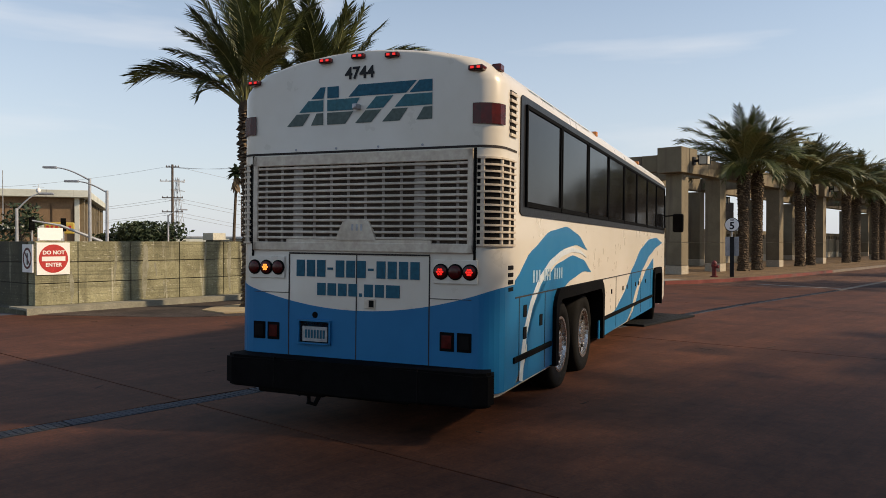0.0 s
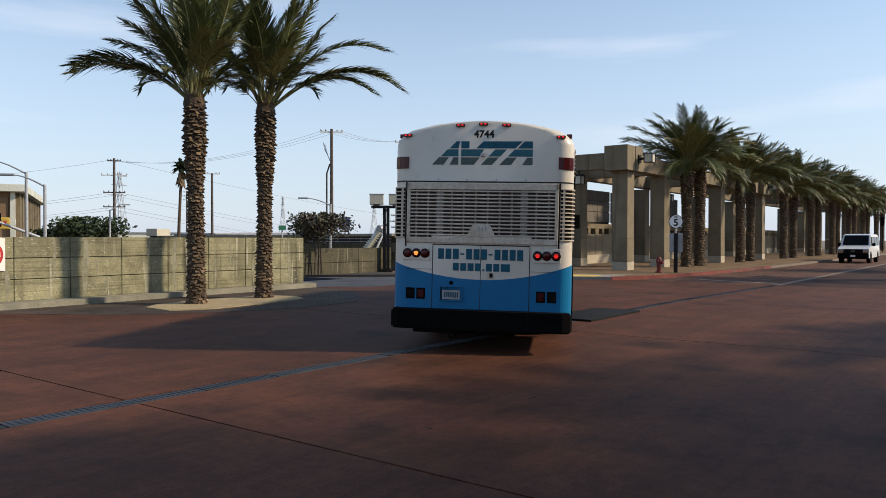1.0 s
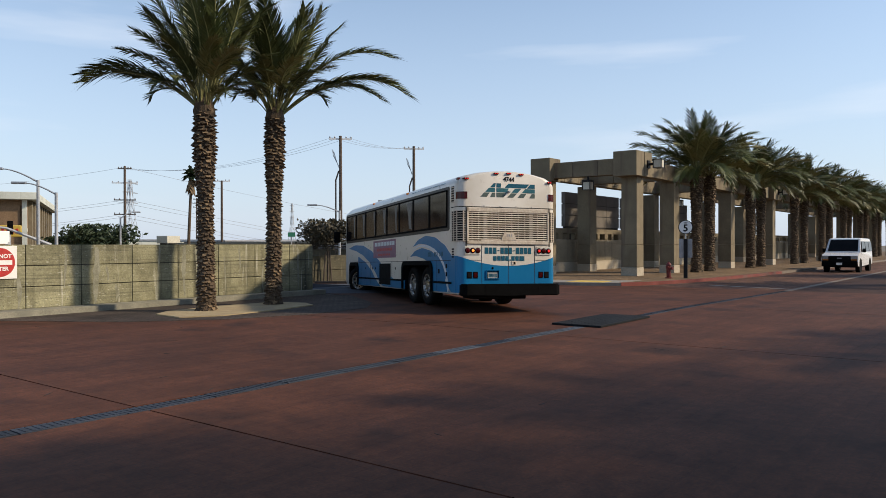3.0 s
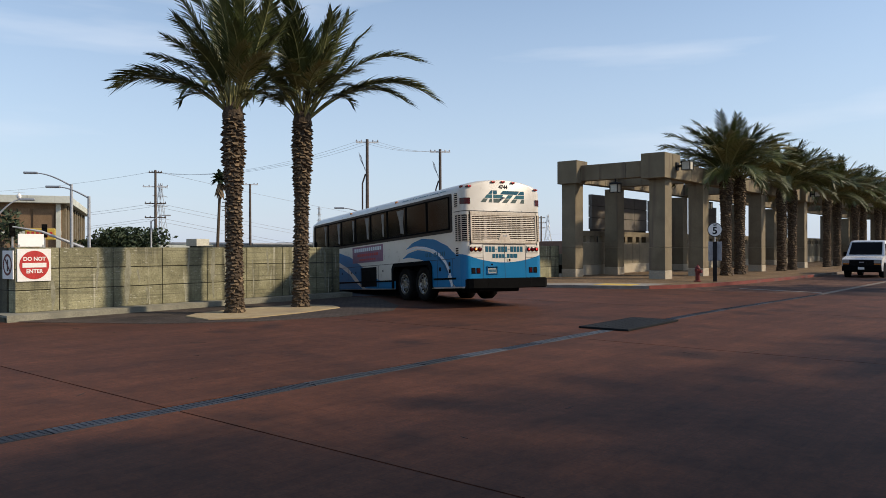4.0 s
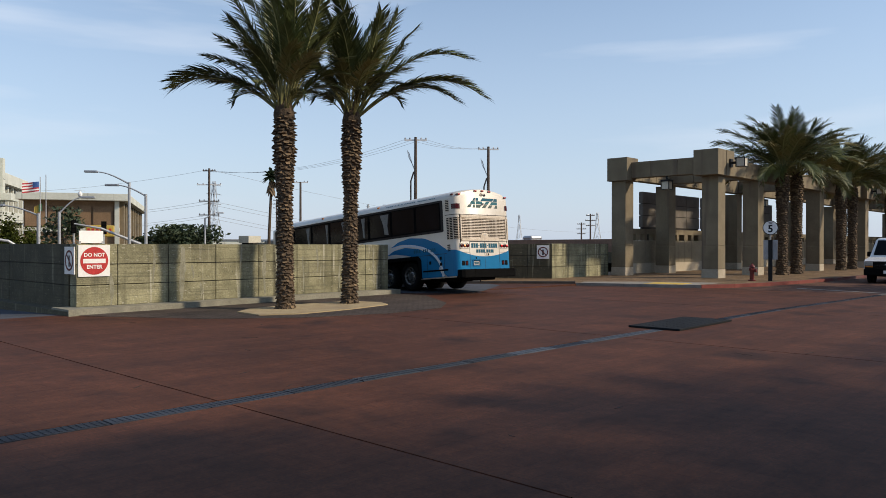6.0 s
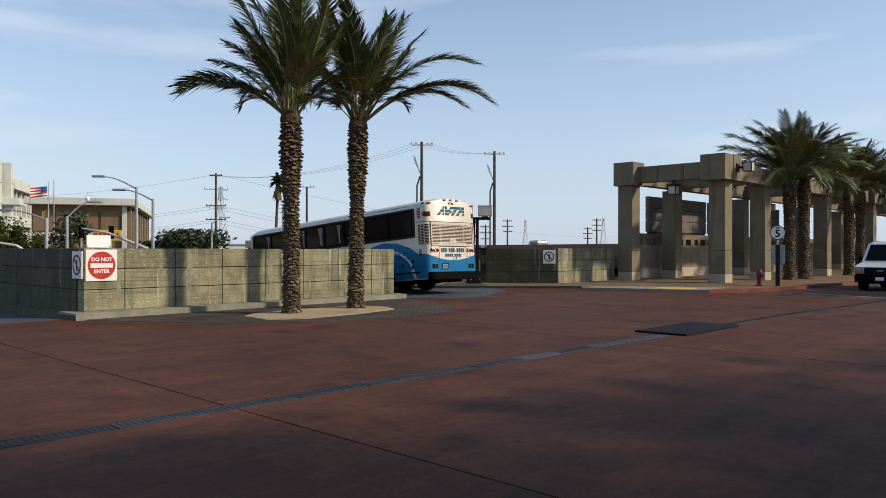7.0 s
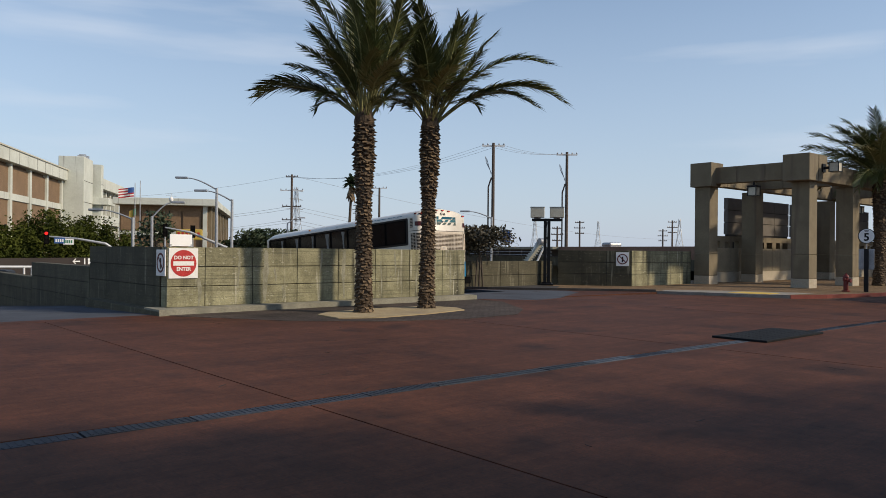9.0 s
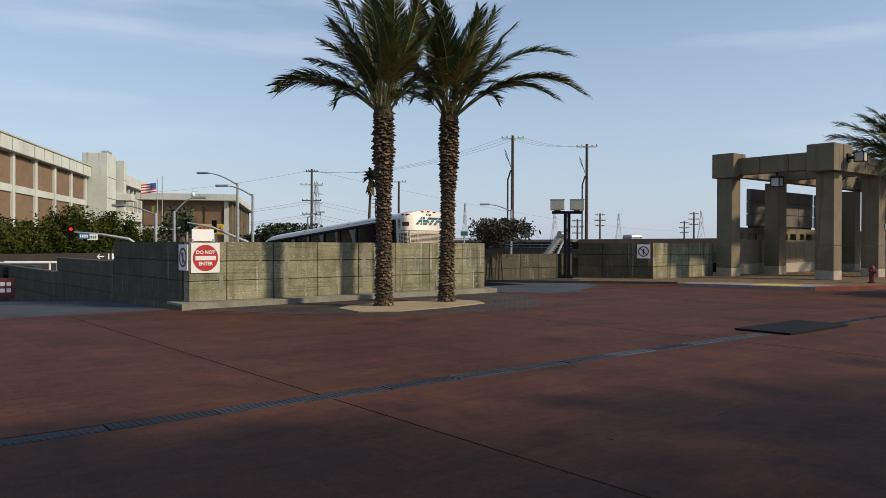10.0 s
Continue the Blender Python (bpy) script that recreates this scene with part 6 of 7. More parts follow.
def long_building():
    a, b = (7.95, 87.64, 14.20), (33.28, 135.99, 14.01)
    m = oriented(a, b)
    L = (Vector(b[:2]) - Vector(a[:2])).length
    h = thing("office_building", "long concrete-framed office building with brown brick panels", "building", m)
    top = 14.4
    bm = B()
    box(bm, -30, L, 0.3, 22, LOW, top - 1.0)
    part("core", bm, BRICK_PANEL, h)
    bm = B()
    box(bm, -30, L + 0.8, -0.9, 22.5, top - 1.7, top, 0.05)
    part("roof_fascia", bm, BUILD_CONC, h, "pale concrete roof fascia")
    bm = B()
    box(bm, -30, L + 0.95, -1.05, 22.6, top + 0.002, top + 0.22, 0.03)
    part("roof_cap", bm, LENS_WHITE, h, "pale roof cap")
    n = round((L + 30) / 4.1)
    for k in range(1, n):
        x = -30 + (L + 30) * k / n
        bm = B()
        box(bm, x - 0.04, x + 0.04, -0.912, -0.88, top - 1.66, top - 0.04)
        part("panel_joint", bm, GAP, h)
    for z in (8.3, 2.6):
        bm = B()
        box(bm, -30, L, -0.18, 0.29, z - 0.45, z + 0.45)
        part("floor_band", bm, BUILD_CONC, h)
    n = round((L + 30) / 8.2)
    for k in range(n + 1):
        x = -30 + (L + 30) * k / n
        bm = B()
        box(bm, x - 0.42, x + 0.42, -0.3, 0.29, LOW, top - 1.71)
        part("column", bm, BUILD_CONC, h)
        if k < n:
            for z0, z1 in ((8.78, 12.3), (3.08, 7.82)):
                bm = B()
                w = (L + 30) / n
                box(bm, x + 0.46, x + w - 0.46, 0.0, 0.29, z0, z1)
                part("brick_panel", bm, BRICK_PANEL, h)
                if z0 < 5:
                    for u in (0.1, 0.82):
                        bm = B()
                        box(bm, x + w * u, x + w * (u + 0.08), -0.03, 0.0, z0 + 0.05, z0 + 1.5)
                        part("window", bm, GLASS, h)
    # stair tower and end wing
    t = thing("stair_tower", "plain pale concrete stair tower of the office building", "building", m @ pose(L + 1.0, 0, 0))
    for x0, x1, y0, y1, z in ((0.0, 6.5, -3.4, 0.6, 16.9), (7.7, 9.3, -4.6, 0.5, 16.4), (6.5, 7.7, -1.2, 0.4, 13.6)):
        bm = B()
        box(bm, x0, x1, y0, y1, LOW, z, 0.08)
        part("shaft", bm, BUILD_CONC, t)
    for z in (6.0, 11.0):
        bm = B()
        box(bm, 6.65, 7.55, -1.28, -1.21, z, z + 2.6)
        part("window", bm, GLASS, t)
    for x0, x1, y in ((0.0, 6.5, -3.4), (7.7, 9.3, -4.6)):
        for z in (2.0, 5.6, 9.2, 12.8):
            bm = B()
            box(bm, x0 + 0.05, x1 - 0.05, y - 0.012, y + 0.05, z, z + 0.09)
            part("pour_joint", bm, GAP, t)
    for k in range(4):
        bm = B()
        box(bm, 0.6 + k * 1.1, 1.3 + k * 1.1, -3.2, -2.2, 16.85, 17.2 + 0.25 * (k % 2))
        part("roof_clutter", bm, GALV, t)
    w = thing("end_wing", "concrete and brick end wing of the office building", "building", m @ pose(L + 9.8, 0, 0))
    bm = B()
    box(bm, 0, 26, -2, 14, LOW, 12.6)
    part("core", bm, BRICK_PANEL, w)
    bm = B()
    box(bm, -0.5, 27, -3.4, 14.5, 12.6, 14.6, 0.06)
    part("roof_fascia", bm, BUILD_CONC, w)
    for z in (7.2,):
        bm = B()
        box(bm, -0.4, 26.2, -3.0, -2.0, z - 1.2, z + 0.6)
        part("balcony", bm, BUILD_CONC, w)
    for k in range(7):
        bm = B()
        box(bm, k * 4.3, k * 4.3 + 0.9, -2.6, -2.0, LOW, 12.6)
        part("column", bm, BUILD_CONC, w)
        for z in (8.2, 2.4):
            bm = B()
            box(bm, k * 4.3 + 1.2, k * 4.3 + 3.9, -2.08, -1.98, z, z + 3.4)
            wd = part("window", bm, GLASS, w)
            bm = B()
            box(bm, k * 4.3 + 2.5, k * 4.3 + 2.6, -2.14, -2.08, z, z + 3.4)
            part("mullion", bm, BUILD_CONC, wd)
    bm = B()
    box(bm, -2.2, 3.2, -6.0, -2.62, 9.2, 10.4, 0.05)
    part("balcony", bm, BUILD_CONC, w)
    bm = B()
    box(bm, -2.2, 3.2, -6.0, -2.62, 3.4, 4.6, 0.05)
    part("balcony", bm, BUILD_CONC, w)


def low_building():
    a, b = (32.22, 102.56, 7.53), (41.99, 97.33, 7.78)
    m = oriented(a, b)
    L = (Vector(b[:2]) - Vector(a[:2])).length
    h = thing("low_office", "low brown office block with a pale roof edge", "building", m)
    top = 8.2
    bm = B()
    box(bm, 0, L, 0.2, 40, LOW, top - 0.6)
    part("core", bm, BRICK_PANEL, h)
    bm = B()
    box(bm, -0.6, L + 1.2, -1.2, 41, top - 0.9, top, 0.05)
    part("roof_fascia", bm, BUILD_CONC, h, "pale roof edge")
    for z in (3.6, 0.0):
        bm = B()
        box(bm, 0, L + 0.02, -0.15, 0.19, z - 0.25, z + 0.25)
        part("floor_band", bm, BUILD_CONC, h)
    bm = B()
    box(bm, L - 0.55, L - 0.02, -0.3, 0.19, LOW, top - 0.91)
    part("column", bm, BUILD_CONC, h)
    for k in range(4):
        bm = B()
        box(bm, 0.2 + k * 2.6, 2.5 + k * 2.6, -0.04, 0.19, 4.0, top - 1.6)
        part("brick_panel", bm, BRICK_PANEL, h)
    for k in range(10):
        y = 1.0 + k * 4.0
        bm = B()
        box(bm, L + 0.01, L + 0.45, y, y + 1.6, LOW, top - 0.91)
        part("pier", bm, STUCCO, h)
        for z in (4.2, 0.6):
            bm = B()
            box(bm, L + 0.01, L + 0.08, y + 1.8, y + 3.8, z, z + 2.4)
            part("window", bm, GLASS, h)


def leafy(name, m, height, crown, label, mat, group="", count=900, seed=1, trunk=0.16, category="tree", clump=0.5, leaf=0.34, clumps=14):
    """A broad tree: tapered trunk, limbs, and a crown of many small leaf blades in uneven clumps."""
    rnd = random.Random(seed)
    t = thing(name, label, category, m, group)
    bm = B()
    base = height - crown[2] * 1.25
    tube(bm, [(0, 0, -0.1), (0.05, 0.02, base * 0.5), (0, 0.06, max(0.4, base))], [trunk, trunk * 0.8, trunk * 0.65], 8)
    centres = []
    for k in range(clumps):
        a, r = rnd.uniform(0, 6.28), rnd.uniform(0.25, 0.85)
        c = Vector((crown[0] * r * math.cos(a), crown[1] * r * math.sin(a), height - crown[2] + crown[2] * rnd.uniform(-0.75, 0.8) * (1.1 - 0.5 * r)))
        centres.append(c)
        if k < 7:
            tube(bm, [(0, 0.06, max(0.4, base) - 0.05), tuple(c * 0.5 + Vector((0, 0, base * 0.5))), tuple(c)], [trunk * 0.5, trunk * 0.3, trunk * 0.1], 5)
    part("trunk", bm, WOODY, t)
    bm = B()
    for k in range(count):
        c = rnd.choice(centres)
        p = c + Vector((rnd.gauss(0, clump) * crown[0] * 0.42, rnd.gauss(0, clump) * crown[1] * 0.42, rnd.gauss(0, clump) * crown[2] * 0.5))
        if p.z > height:
            p.z = height - rnd.random() * 0.3
        d = Vector((rnd.gauss(0, 1), rnd.gauss(0, 1), rnd.gauss(0, 0.7))).normalized()
        s = d.cross(Vector((rnd.gauss(0, 1), rnd.gauss(0, 1), rnd.gauss(0, 1)))).normalized()
        L = leaf * rnd.uniform(0.6, 1.3)
        bm.faces.new([bm.verts.new(q) for q in (p - d * L, p + s * L * 0.45, p + d * L, p - s * L * 0.45)])
    me = bpy.data.meshes.new("crown")
    bm.to_mesh(me)
    bm.free()
    me.materials.append(mat)
    tagged(piece("crown", me, t), kind="stuff")
    return t


def trees():
    for k, (p, h, r) in enumerate(((((6.67, 55.60, 3.39)), 7.6, 3.0), (((9.18, 57.27, 3.81)), 7.3, 2.3), (((11.19, 58.95, 4.21)), 7.1, 1.9), (((13.13, 59.57, 3.85)), 8.3, 2.1), (((15.73, 61.00, 4.14)), 7.7, 1.9), (((17.88, 62.49, 4.26)), 8.1, 1.9), (((19.62, 63.02, 4.33)), 7.1, 1.5))):
        leafy("street_tree", pose(p[0], p[1], LOW), h, (r, r, 2.9), "dense dark green street tree below the plaza", LEAF, "street trees", 11000, 20 + k, leaf=0.125, clump=0.40, clumps=26)
    p = (25.57, 70.51, 4.77)
    leafy("street_tree", pose(p[0], p[1], LOW), 9.0, (2.2, 2.2, 2.6), "thin dark street tree beside the signals", LEAF_DARK, "", 900, 40, leaf=0.25)
    for k, (p, h, r) in enumerate(((((54.21, 107.06, 4.06)), 8.4, 3.6), (((57.46, 107.62, 4.48)), 8.8, 3.8), (((50.22, 108.99, 3.06)), 6.9, 2.2))):
        leafy("far_tree", pose(p[0], p[1], LOW), h, (r, r, 2.8), "distant dense dark tree clump", LEAF_DARK, "far trees", 2000, 50 + k, leaf=0.36, clump=0.62)
    p = (22.73, 23.92, 2.75)
    t = leafy("young_tree", pose(p[0], p[1], 0.03), p[2], (1.15, 1.15, 0.56), "small brownish staked tree by the low wall", LEAF_BROWN, "", 3600, 61, trunk=0.05, leaf=0.085, clump=0.72)
    for dx in (-0.18, 0.18):
        bm = B()
        tube(bm, [(dx * 1.3, 0, 0), (dx * 0.6, 0, 1.35)], 0.035, 6)
        part("stake", bm, WOODY, t, "wooden tree stake")
    # tall fan palm far off
    p, q = (58.39, 87.27, 12.02), (57.93, 87.57, 4.94)
    f = thing("fan_palm", "tall thin fan palm with a shaggy head far off", "palm tree", pose(q[0], q[1], LOW))
    bm = B()
    hh = p[2] - LOW - 1.2
    dx, dy = p[0] - q[0], p[1] - q[1]
    tube(bm, [(0, 0, 0), (dx * 0.4, dy * 0.4, hh * 0.5), (dx, dy, hh)], [0.26, 0.2, 0.17], 8)
    part("trunk", bm, BARK, f)
    rnd = random.Random(8)
    for mat, lo, hi, n, z0 in ((LEAF_DARK, -35, 75, 80, 0.2), (BARK_PALE, -88, -50, 70, -0.6)):
        bm = B()
        for k in range(n):
            a, e = rnd.uniform(0, 6.28), radians(rnd.uniform(lo, hi))
            d = Vector((math.cos(a) * math.cos(e), math.sin(a) * math.cos(e), math.sin(e)))
            s = d.cross(Vector((0, 0, 1))).normalized()
            o = Vector((dx, dy, hh + z0 * rnd.uniform(0, 2.2)))
            L = rnd.uniform(0.8, 1.45)
            bm.faces.new([bm.verts.new(v) for v in (o, o + d * L * 0.6 + s * 0.3, o + d * L + Vector((0, 0, -0.3)), o + d * L * 0.6 - s * 0.3)])
        me = bpy.data.meshes.new("leaves")
        bm.to_mesh(me)
        bm.free()
        me.materials.append(mat)
        tagged(piece("crown" if mat is LEAF_DARK else "dead_skirt", me, f), kind="stuff")


def street_lamps():
    def lamp(p, d, h, reach, rise, label="galvanised street lamp with a curved arm"):
        yaw = d
        s = thing("street_lamp", label, "street lamp", pose(p[0], p[1], LOW, 0, 0, yaw), "street lamps")
        bm = B()
        tube(bm, [(0, 0, 0), (0, 0, h)], [0.15, 0.11], 10)
        part("mast", bm, GALV, s)
        bm = B()
        pts = [(reach * u, 0, h - 0.15 + rise * math.sin(u * 1.5)) for u in [k / 8 for k in range(9)]]
        tube(bm, pts, [0.07 - 0.03 * k / 8 for k in range(9)], 8)
        part("arm", bm, GALV, s)
        bm = B()
        x, z = pts[-1][0], pts[-1][2]
        box(bm, x - 0.1, x + 0.95, -0.16, 0.16, z - 0.08, z + 0.1, 0.05)
        part("lamp_head", bm, SIGN_GREY, s)
    p = (27.53, 58.88, 5.73)
    lamp(p, 139, p[2] - LOW, 2.2, 0.85)
    p = (27.63, 62.13, 6.87)
    lamp(p, 141, p[2] - LOW, 2.6, 1.0)
    p = (19.50, 58.85, 3.93)
    lamp(p, 140, p[2] - LOW, 2.4, 0.7)
    p = (53.42, 96.16, 5.44)
    lamp(p, -20, p[2] - LOW, 1.6, 0.9)
    p = (56.01, 57.12, 5.29)
    lamp(p, 140, p[2] - LOW, 2.4, 0.7)
    p = (22.12, 62.18, 4.24)
    lamp(p, -30, p[2] - LOW, 1.6, 1.3, "grey camera mast with a curved arm")
    p = (23.50, 61.68, 5.63)
    c = thing("traffic_camera", "small white domed traffic camera on the mast arm", "camera", pose(*p) @ Matrix.Scale(0.7, 4))
    bm = B()
    lathe(bm, [(0.05, 0.35), (0.22, 0.2), (0.25, 0.0), (0.18, -0.2), (0.05, -0.28)], "z", (0, 0, 0), 12)
    part("dome", bm, SIGN_WHITE, c)
    bm = B()
    tube(bm, [(-0.6, 0, 0.45), (0.6, 0, 0.42)], 0.02, 5)
    tube(bm, [(0, 0, 0.3), (0, 0, 0.75)], 0.02, 5)
    part("antenna", bm, GALV, c)


def signals():
    def head(m, lit):
        s = thing("traffic_signal", "black three-lamp traffic signal head" + (", red lit" if lit else ""), "traffic light", m, "traffic signals")
        bm = B()
        box(bm, -0.2, 0.2, -0.12, 0.12, -0.55, 0.55, 0.02)
        part("housing", bm, BLACK, s)
        for k in range(3):
            z = 0.36 - k * 0.36
            bm = B()
            lathe(bm, [(0.14, -0.12), (0.14, -0.15)], "y", (0, 0, z), 14)
            part("lens", bm, RED_LIT if (lit and k == 0) else VOID, s, "lit red lens" if (lit and k == 0) else "")
    for p in ((24.48, 65.58, 3.17), (26.61, 64.74, 3.10)):
        head(pose(p[0], p[1], p[2], 0, 0, -30), False)
        bm = B()
        tube(bm, [(p[0] + 0.1, p[1] + 0.3, LOW), (p[0] + 0.1, p[1] + 0.3, p[2] + 0.4)], 0.09, 8)
        solid("signal_pole", bm, GALV, "grey traffic signal pole", "pole", group="signal poles")
    head(pose(104.3, 12.4, 3.8, 0, 0, -80), False)
    bm = B()
    tube(bm, [(104.5, 12.4, 0.1), (104.5, 12.4, 4.6)], 0.09, 8)
    solid("signal_pole", bm, BLACK_PAINT, "dark traffic signal pole down the street", "pole", group="signal poles")
    p = (13.00, 56.52, 2.26)
    head(pose(p[0], p[1], p[2], 0, 0, -20) @ Matrix.Scale(0.8, 4), True)
    q, r = (18.21, 55.07, 1.09), (13.44, 56.42, 2.39)
    bm = B()
    tube(bm, [(q[0], q[1], LOW), (q[0], q[1], q[2] - 0.4), tuple(Vector(q).lerp(Vector(r), 0.35) + Vector((0, 0, 0.35))), tuple(Vector(q).lerp(Vector(r), 0.7) + Vector((0, 0, 0.2))), (p[0], p[1] + 0.2, p[2] + 0.1)], [0.14, 0.12, 0.1, 0.08, 0.05], 8)
    solid("signal_mast", bm, GALV, "curved grey traffic signal mast", "pole")
    for (u, v, w), mat in ((((13.69, 55.95, 2.07)), SIGN_BLUE), (((14.21, 55.82, 2.00)), SIGN_WHITE)):
        s = thing("street_name_sign", "small street name plate hung on the signal arm", "road sign", pose(u, v, w, 0, 0, -15), "street name signs")
        bm = B()
        box(bm, -0.33, 0.33, -0.02, 0.02, -0.2, 0.2)
        part("plate", bm, mat, s)
        for k in range(4):
            bm = B()
            box(bm, -0.26 + k * 0.135, -0.17 + k * 0.135, -0.03, -0.02, -0.1, 0.1)
            part("letter_bar", bm, SIGN_WHITE if mat is SIGN_BLUE else SIGN_GREEN, s)
    # long sloping signal arm by the low office
    a, b = (24.13, 64.64, 3.40), (28.87, 62.67, 1.70)
    bm = B()
    tube(bm, [a, tuple(Vector(a).lerp(Vector(b), 0.4) + Vector((0, 0, 0.3))), b], [0.06, 0.1, 0.14], 8)
    solid("signal_mast", bm, GALV, "long sloping grey traffic signal mast", "pole")


def flags():
    for p in ((26.90, 80.63, 8.13), (28.02, 82.36, 8.54)):
        bm = B()
        tube(bm, [(p[0], p[1], LOW), (p[0], p[1], p[2] + 0.3)], [0.08, 0.04], 8)
        solid("flag_pole", bm, GALV, "slim pale flag pole", "flag pole", group="flag poles")
    p = (26.73, 80.48, 7.46)
    f = thing("flag", "striped red and white flag with a blue corner", "flag", pose(p[0], p[1], p[2], 0, 0, 150) @ Matrix.Scale(0.78, 4))
    n = 8
    for r in range(7):
        for c in range(n):
            z = 0.62 - r * 0.18
            y0, y1 = 0.10 * math.sin(c * 0.9), 0.10 * math.sin((c + 1) * 0.9)
            x0, x1 = c * 0.24, (c + 1) * 0.24
            d0, d1 = -0.035 * c, -0.035 * (c + 1)
            bm = B()
            v = [bm.verts.new(q) for q in ((x0, y0, z + d0), (x1, y1, z + d1), (x1, y1, z + d1 - 0.18), (x0, y0, z + d0 - 0.18))]
            bm.faces.new(v)
            part("stripe", bm, SIGN_BLUE if (r < 4 and c < 3) else FLAG_RED if r % 2 == 0 else SIGN_WHITE, f)
    p = (27.07, 80.79, 5.39)
    f = thing("flag", "limp yellow and green flag on the second pole", "flag", pose(p[0], p[1], p[2], 0, 0, 150) @ Matrix.Scale(0.65, 4))
    for c in range(5):
        bm = B()
        x0, x1 = c * 0.2, (c + 1) * 0.2
        y0, y1 = 0.12 * math.sin(c * 1.3), 0.12 * math.sin((c + 1) * 1.3)
        v = [bm.verts.new(q) for q in ((x0, y0, 0.6 - 0.1 * c), (x1, y1, 0.5 - 0.1 * c), (x1, y1, -0.6 - 0.12 * c), (x0, y0, -0.5 - 0.1 * c))]
        bm.faces.new(v)
        part("stripe", bm, YELLOW_SIGN if c > 1 else SIGN_GREEN, f)


def utility(p, arms, label, conduit=False):
    """A timber pole with cross arms; p is its top."""
    t = thing("utility_pole", label, "utility pole", pose(p[0], p[1], LOW, 0, 0, -45), "utility poles")
    h = p[2] - LOW
    bm = B()
    tube(bm, [(0, 0, 0), (0, 0, h)], [0.24, 0.17], 10)
    part("pole", bm, TIMBER, t)
    for dz, w, mat in arms:
        bm = B()
        box(bm, -w, w, -0.07, 0.07, h - dz - 0.08, h - dz + 0.08)
        part("cross_arm", bm, mat, t)
        for x in (-w + 0.1, -w * 0.5, w * 0.5, w - 0.1):
            bm = B()
            lathe(bm, [(0.07, 0), (0.10, 0.1), (0.05, 0.22)], "z", (x, 0, h - dz + 0.08), 8)
            part("insulator", bm, SIGN_GREY, t)
    if conduit:
        bm = B()
        tube(bm, [(-0.55, 0, 0), (-0.55, 0, h * 0.72), (-0.2, 0, h * 0.78)], 0.09, 8)
        part("conduit", bm, TIMBER, t)
        for k in range(3):
            bm = B()
            tube(bm, [(-0.22, 0, h * 0.80 + 0.1 * k), (-0.55 - 0.12 * k, 0, h * 0.86 + 0.1 * k), (-0.75 - 0.1 * k, 0, h * 0.90 + 0.15 * k)], 0.03, 5)
            part("jumper", bm, WIRE, t)
    return t


def wire(a, b, sag, n=12, r=0.013):
    bm = B()
    a, b = Vector(a), Vector(b)
    tube(bm, [tuple(a.lerp(b, k / n) - Vector((0, 0, sag * 4 * (k / n) * (1 - k / n)))) for k in range(n + 1)], r, 4)
    solid("overhead_wire", bm, WIRE, "thin overhead power line between poles", "wire", group="overhead wires")


def power():
    p1, p2, p3 = (61.26, 108.96, 13.83), (61.00, 62.03, 14.15), (73.60, 61.64, 14.23)
    utility(p1, ((0.4, 1.0, TIMBER), (2.6, 1.9, SIGN_WHITE), (5.2, 1.6, TIMBER), (7.4, 1.6, TIMBER)), "timber utility pole with white and dark cross arms")
    utility(p2, ((0.35, 1.3, SIGN_WHITE),), "tall timber utility pole with a conduit", True)
    utility(p3, ((0.35, 1.3, SIGN_WHITE),), "tall timber utility pole with a conduit", True)
    p0, p4 = (35.20, 186.71, 22.33), (110.89, 45.85, 10.01)
    pm = (76.20, 105.33, 12.40)
    utility(pm, ((0.1, 1.3, SIGN_WHITE),), "timber utility pole far off")
    for d in (-1.0, 0.0, 1.0):
        o = Vector((d * 0.7, -d * 0.7, -0.2))
        wire(Vector(p3) + o, Vector(p2) + o, 0.5)
        wire(Vector(p2) + o, Vector(p1) + o - Vector((0, 0, 0.2)), 1.6)
    for z, d in ((0.0, 0), (5.2, 1.0), (5.2, -1.0), (7.4, 1.0), (7.4, -1.0)):
        o = Vector((d, -d, -z - 0.2))
        wire(Vector(p1) + o, Vector(p0) + o + Vector((0, 0, -9)), 2.0, r=0.018)
        wire(Vector(p1) + o, Vector((287.06, 162.78, 8.49)) + o * 2, 4.0, 20, 0.022)
    for px in ((132.20, 106.88, 8.61), (159.42, 103.37, 7.39), (152.15, 96.18, 9.13), (113.87, 97.64, 6.69), (56.26, 139.05, 4.98), (134.65, 198.67, 16.05)):
        utility(px, ((0.4, 1.0, TIMBER), (1.6, 1.2, TIMBER), (2.8, 1.0, TIMBER)), "dark timber utility pole far off")


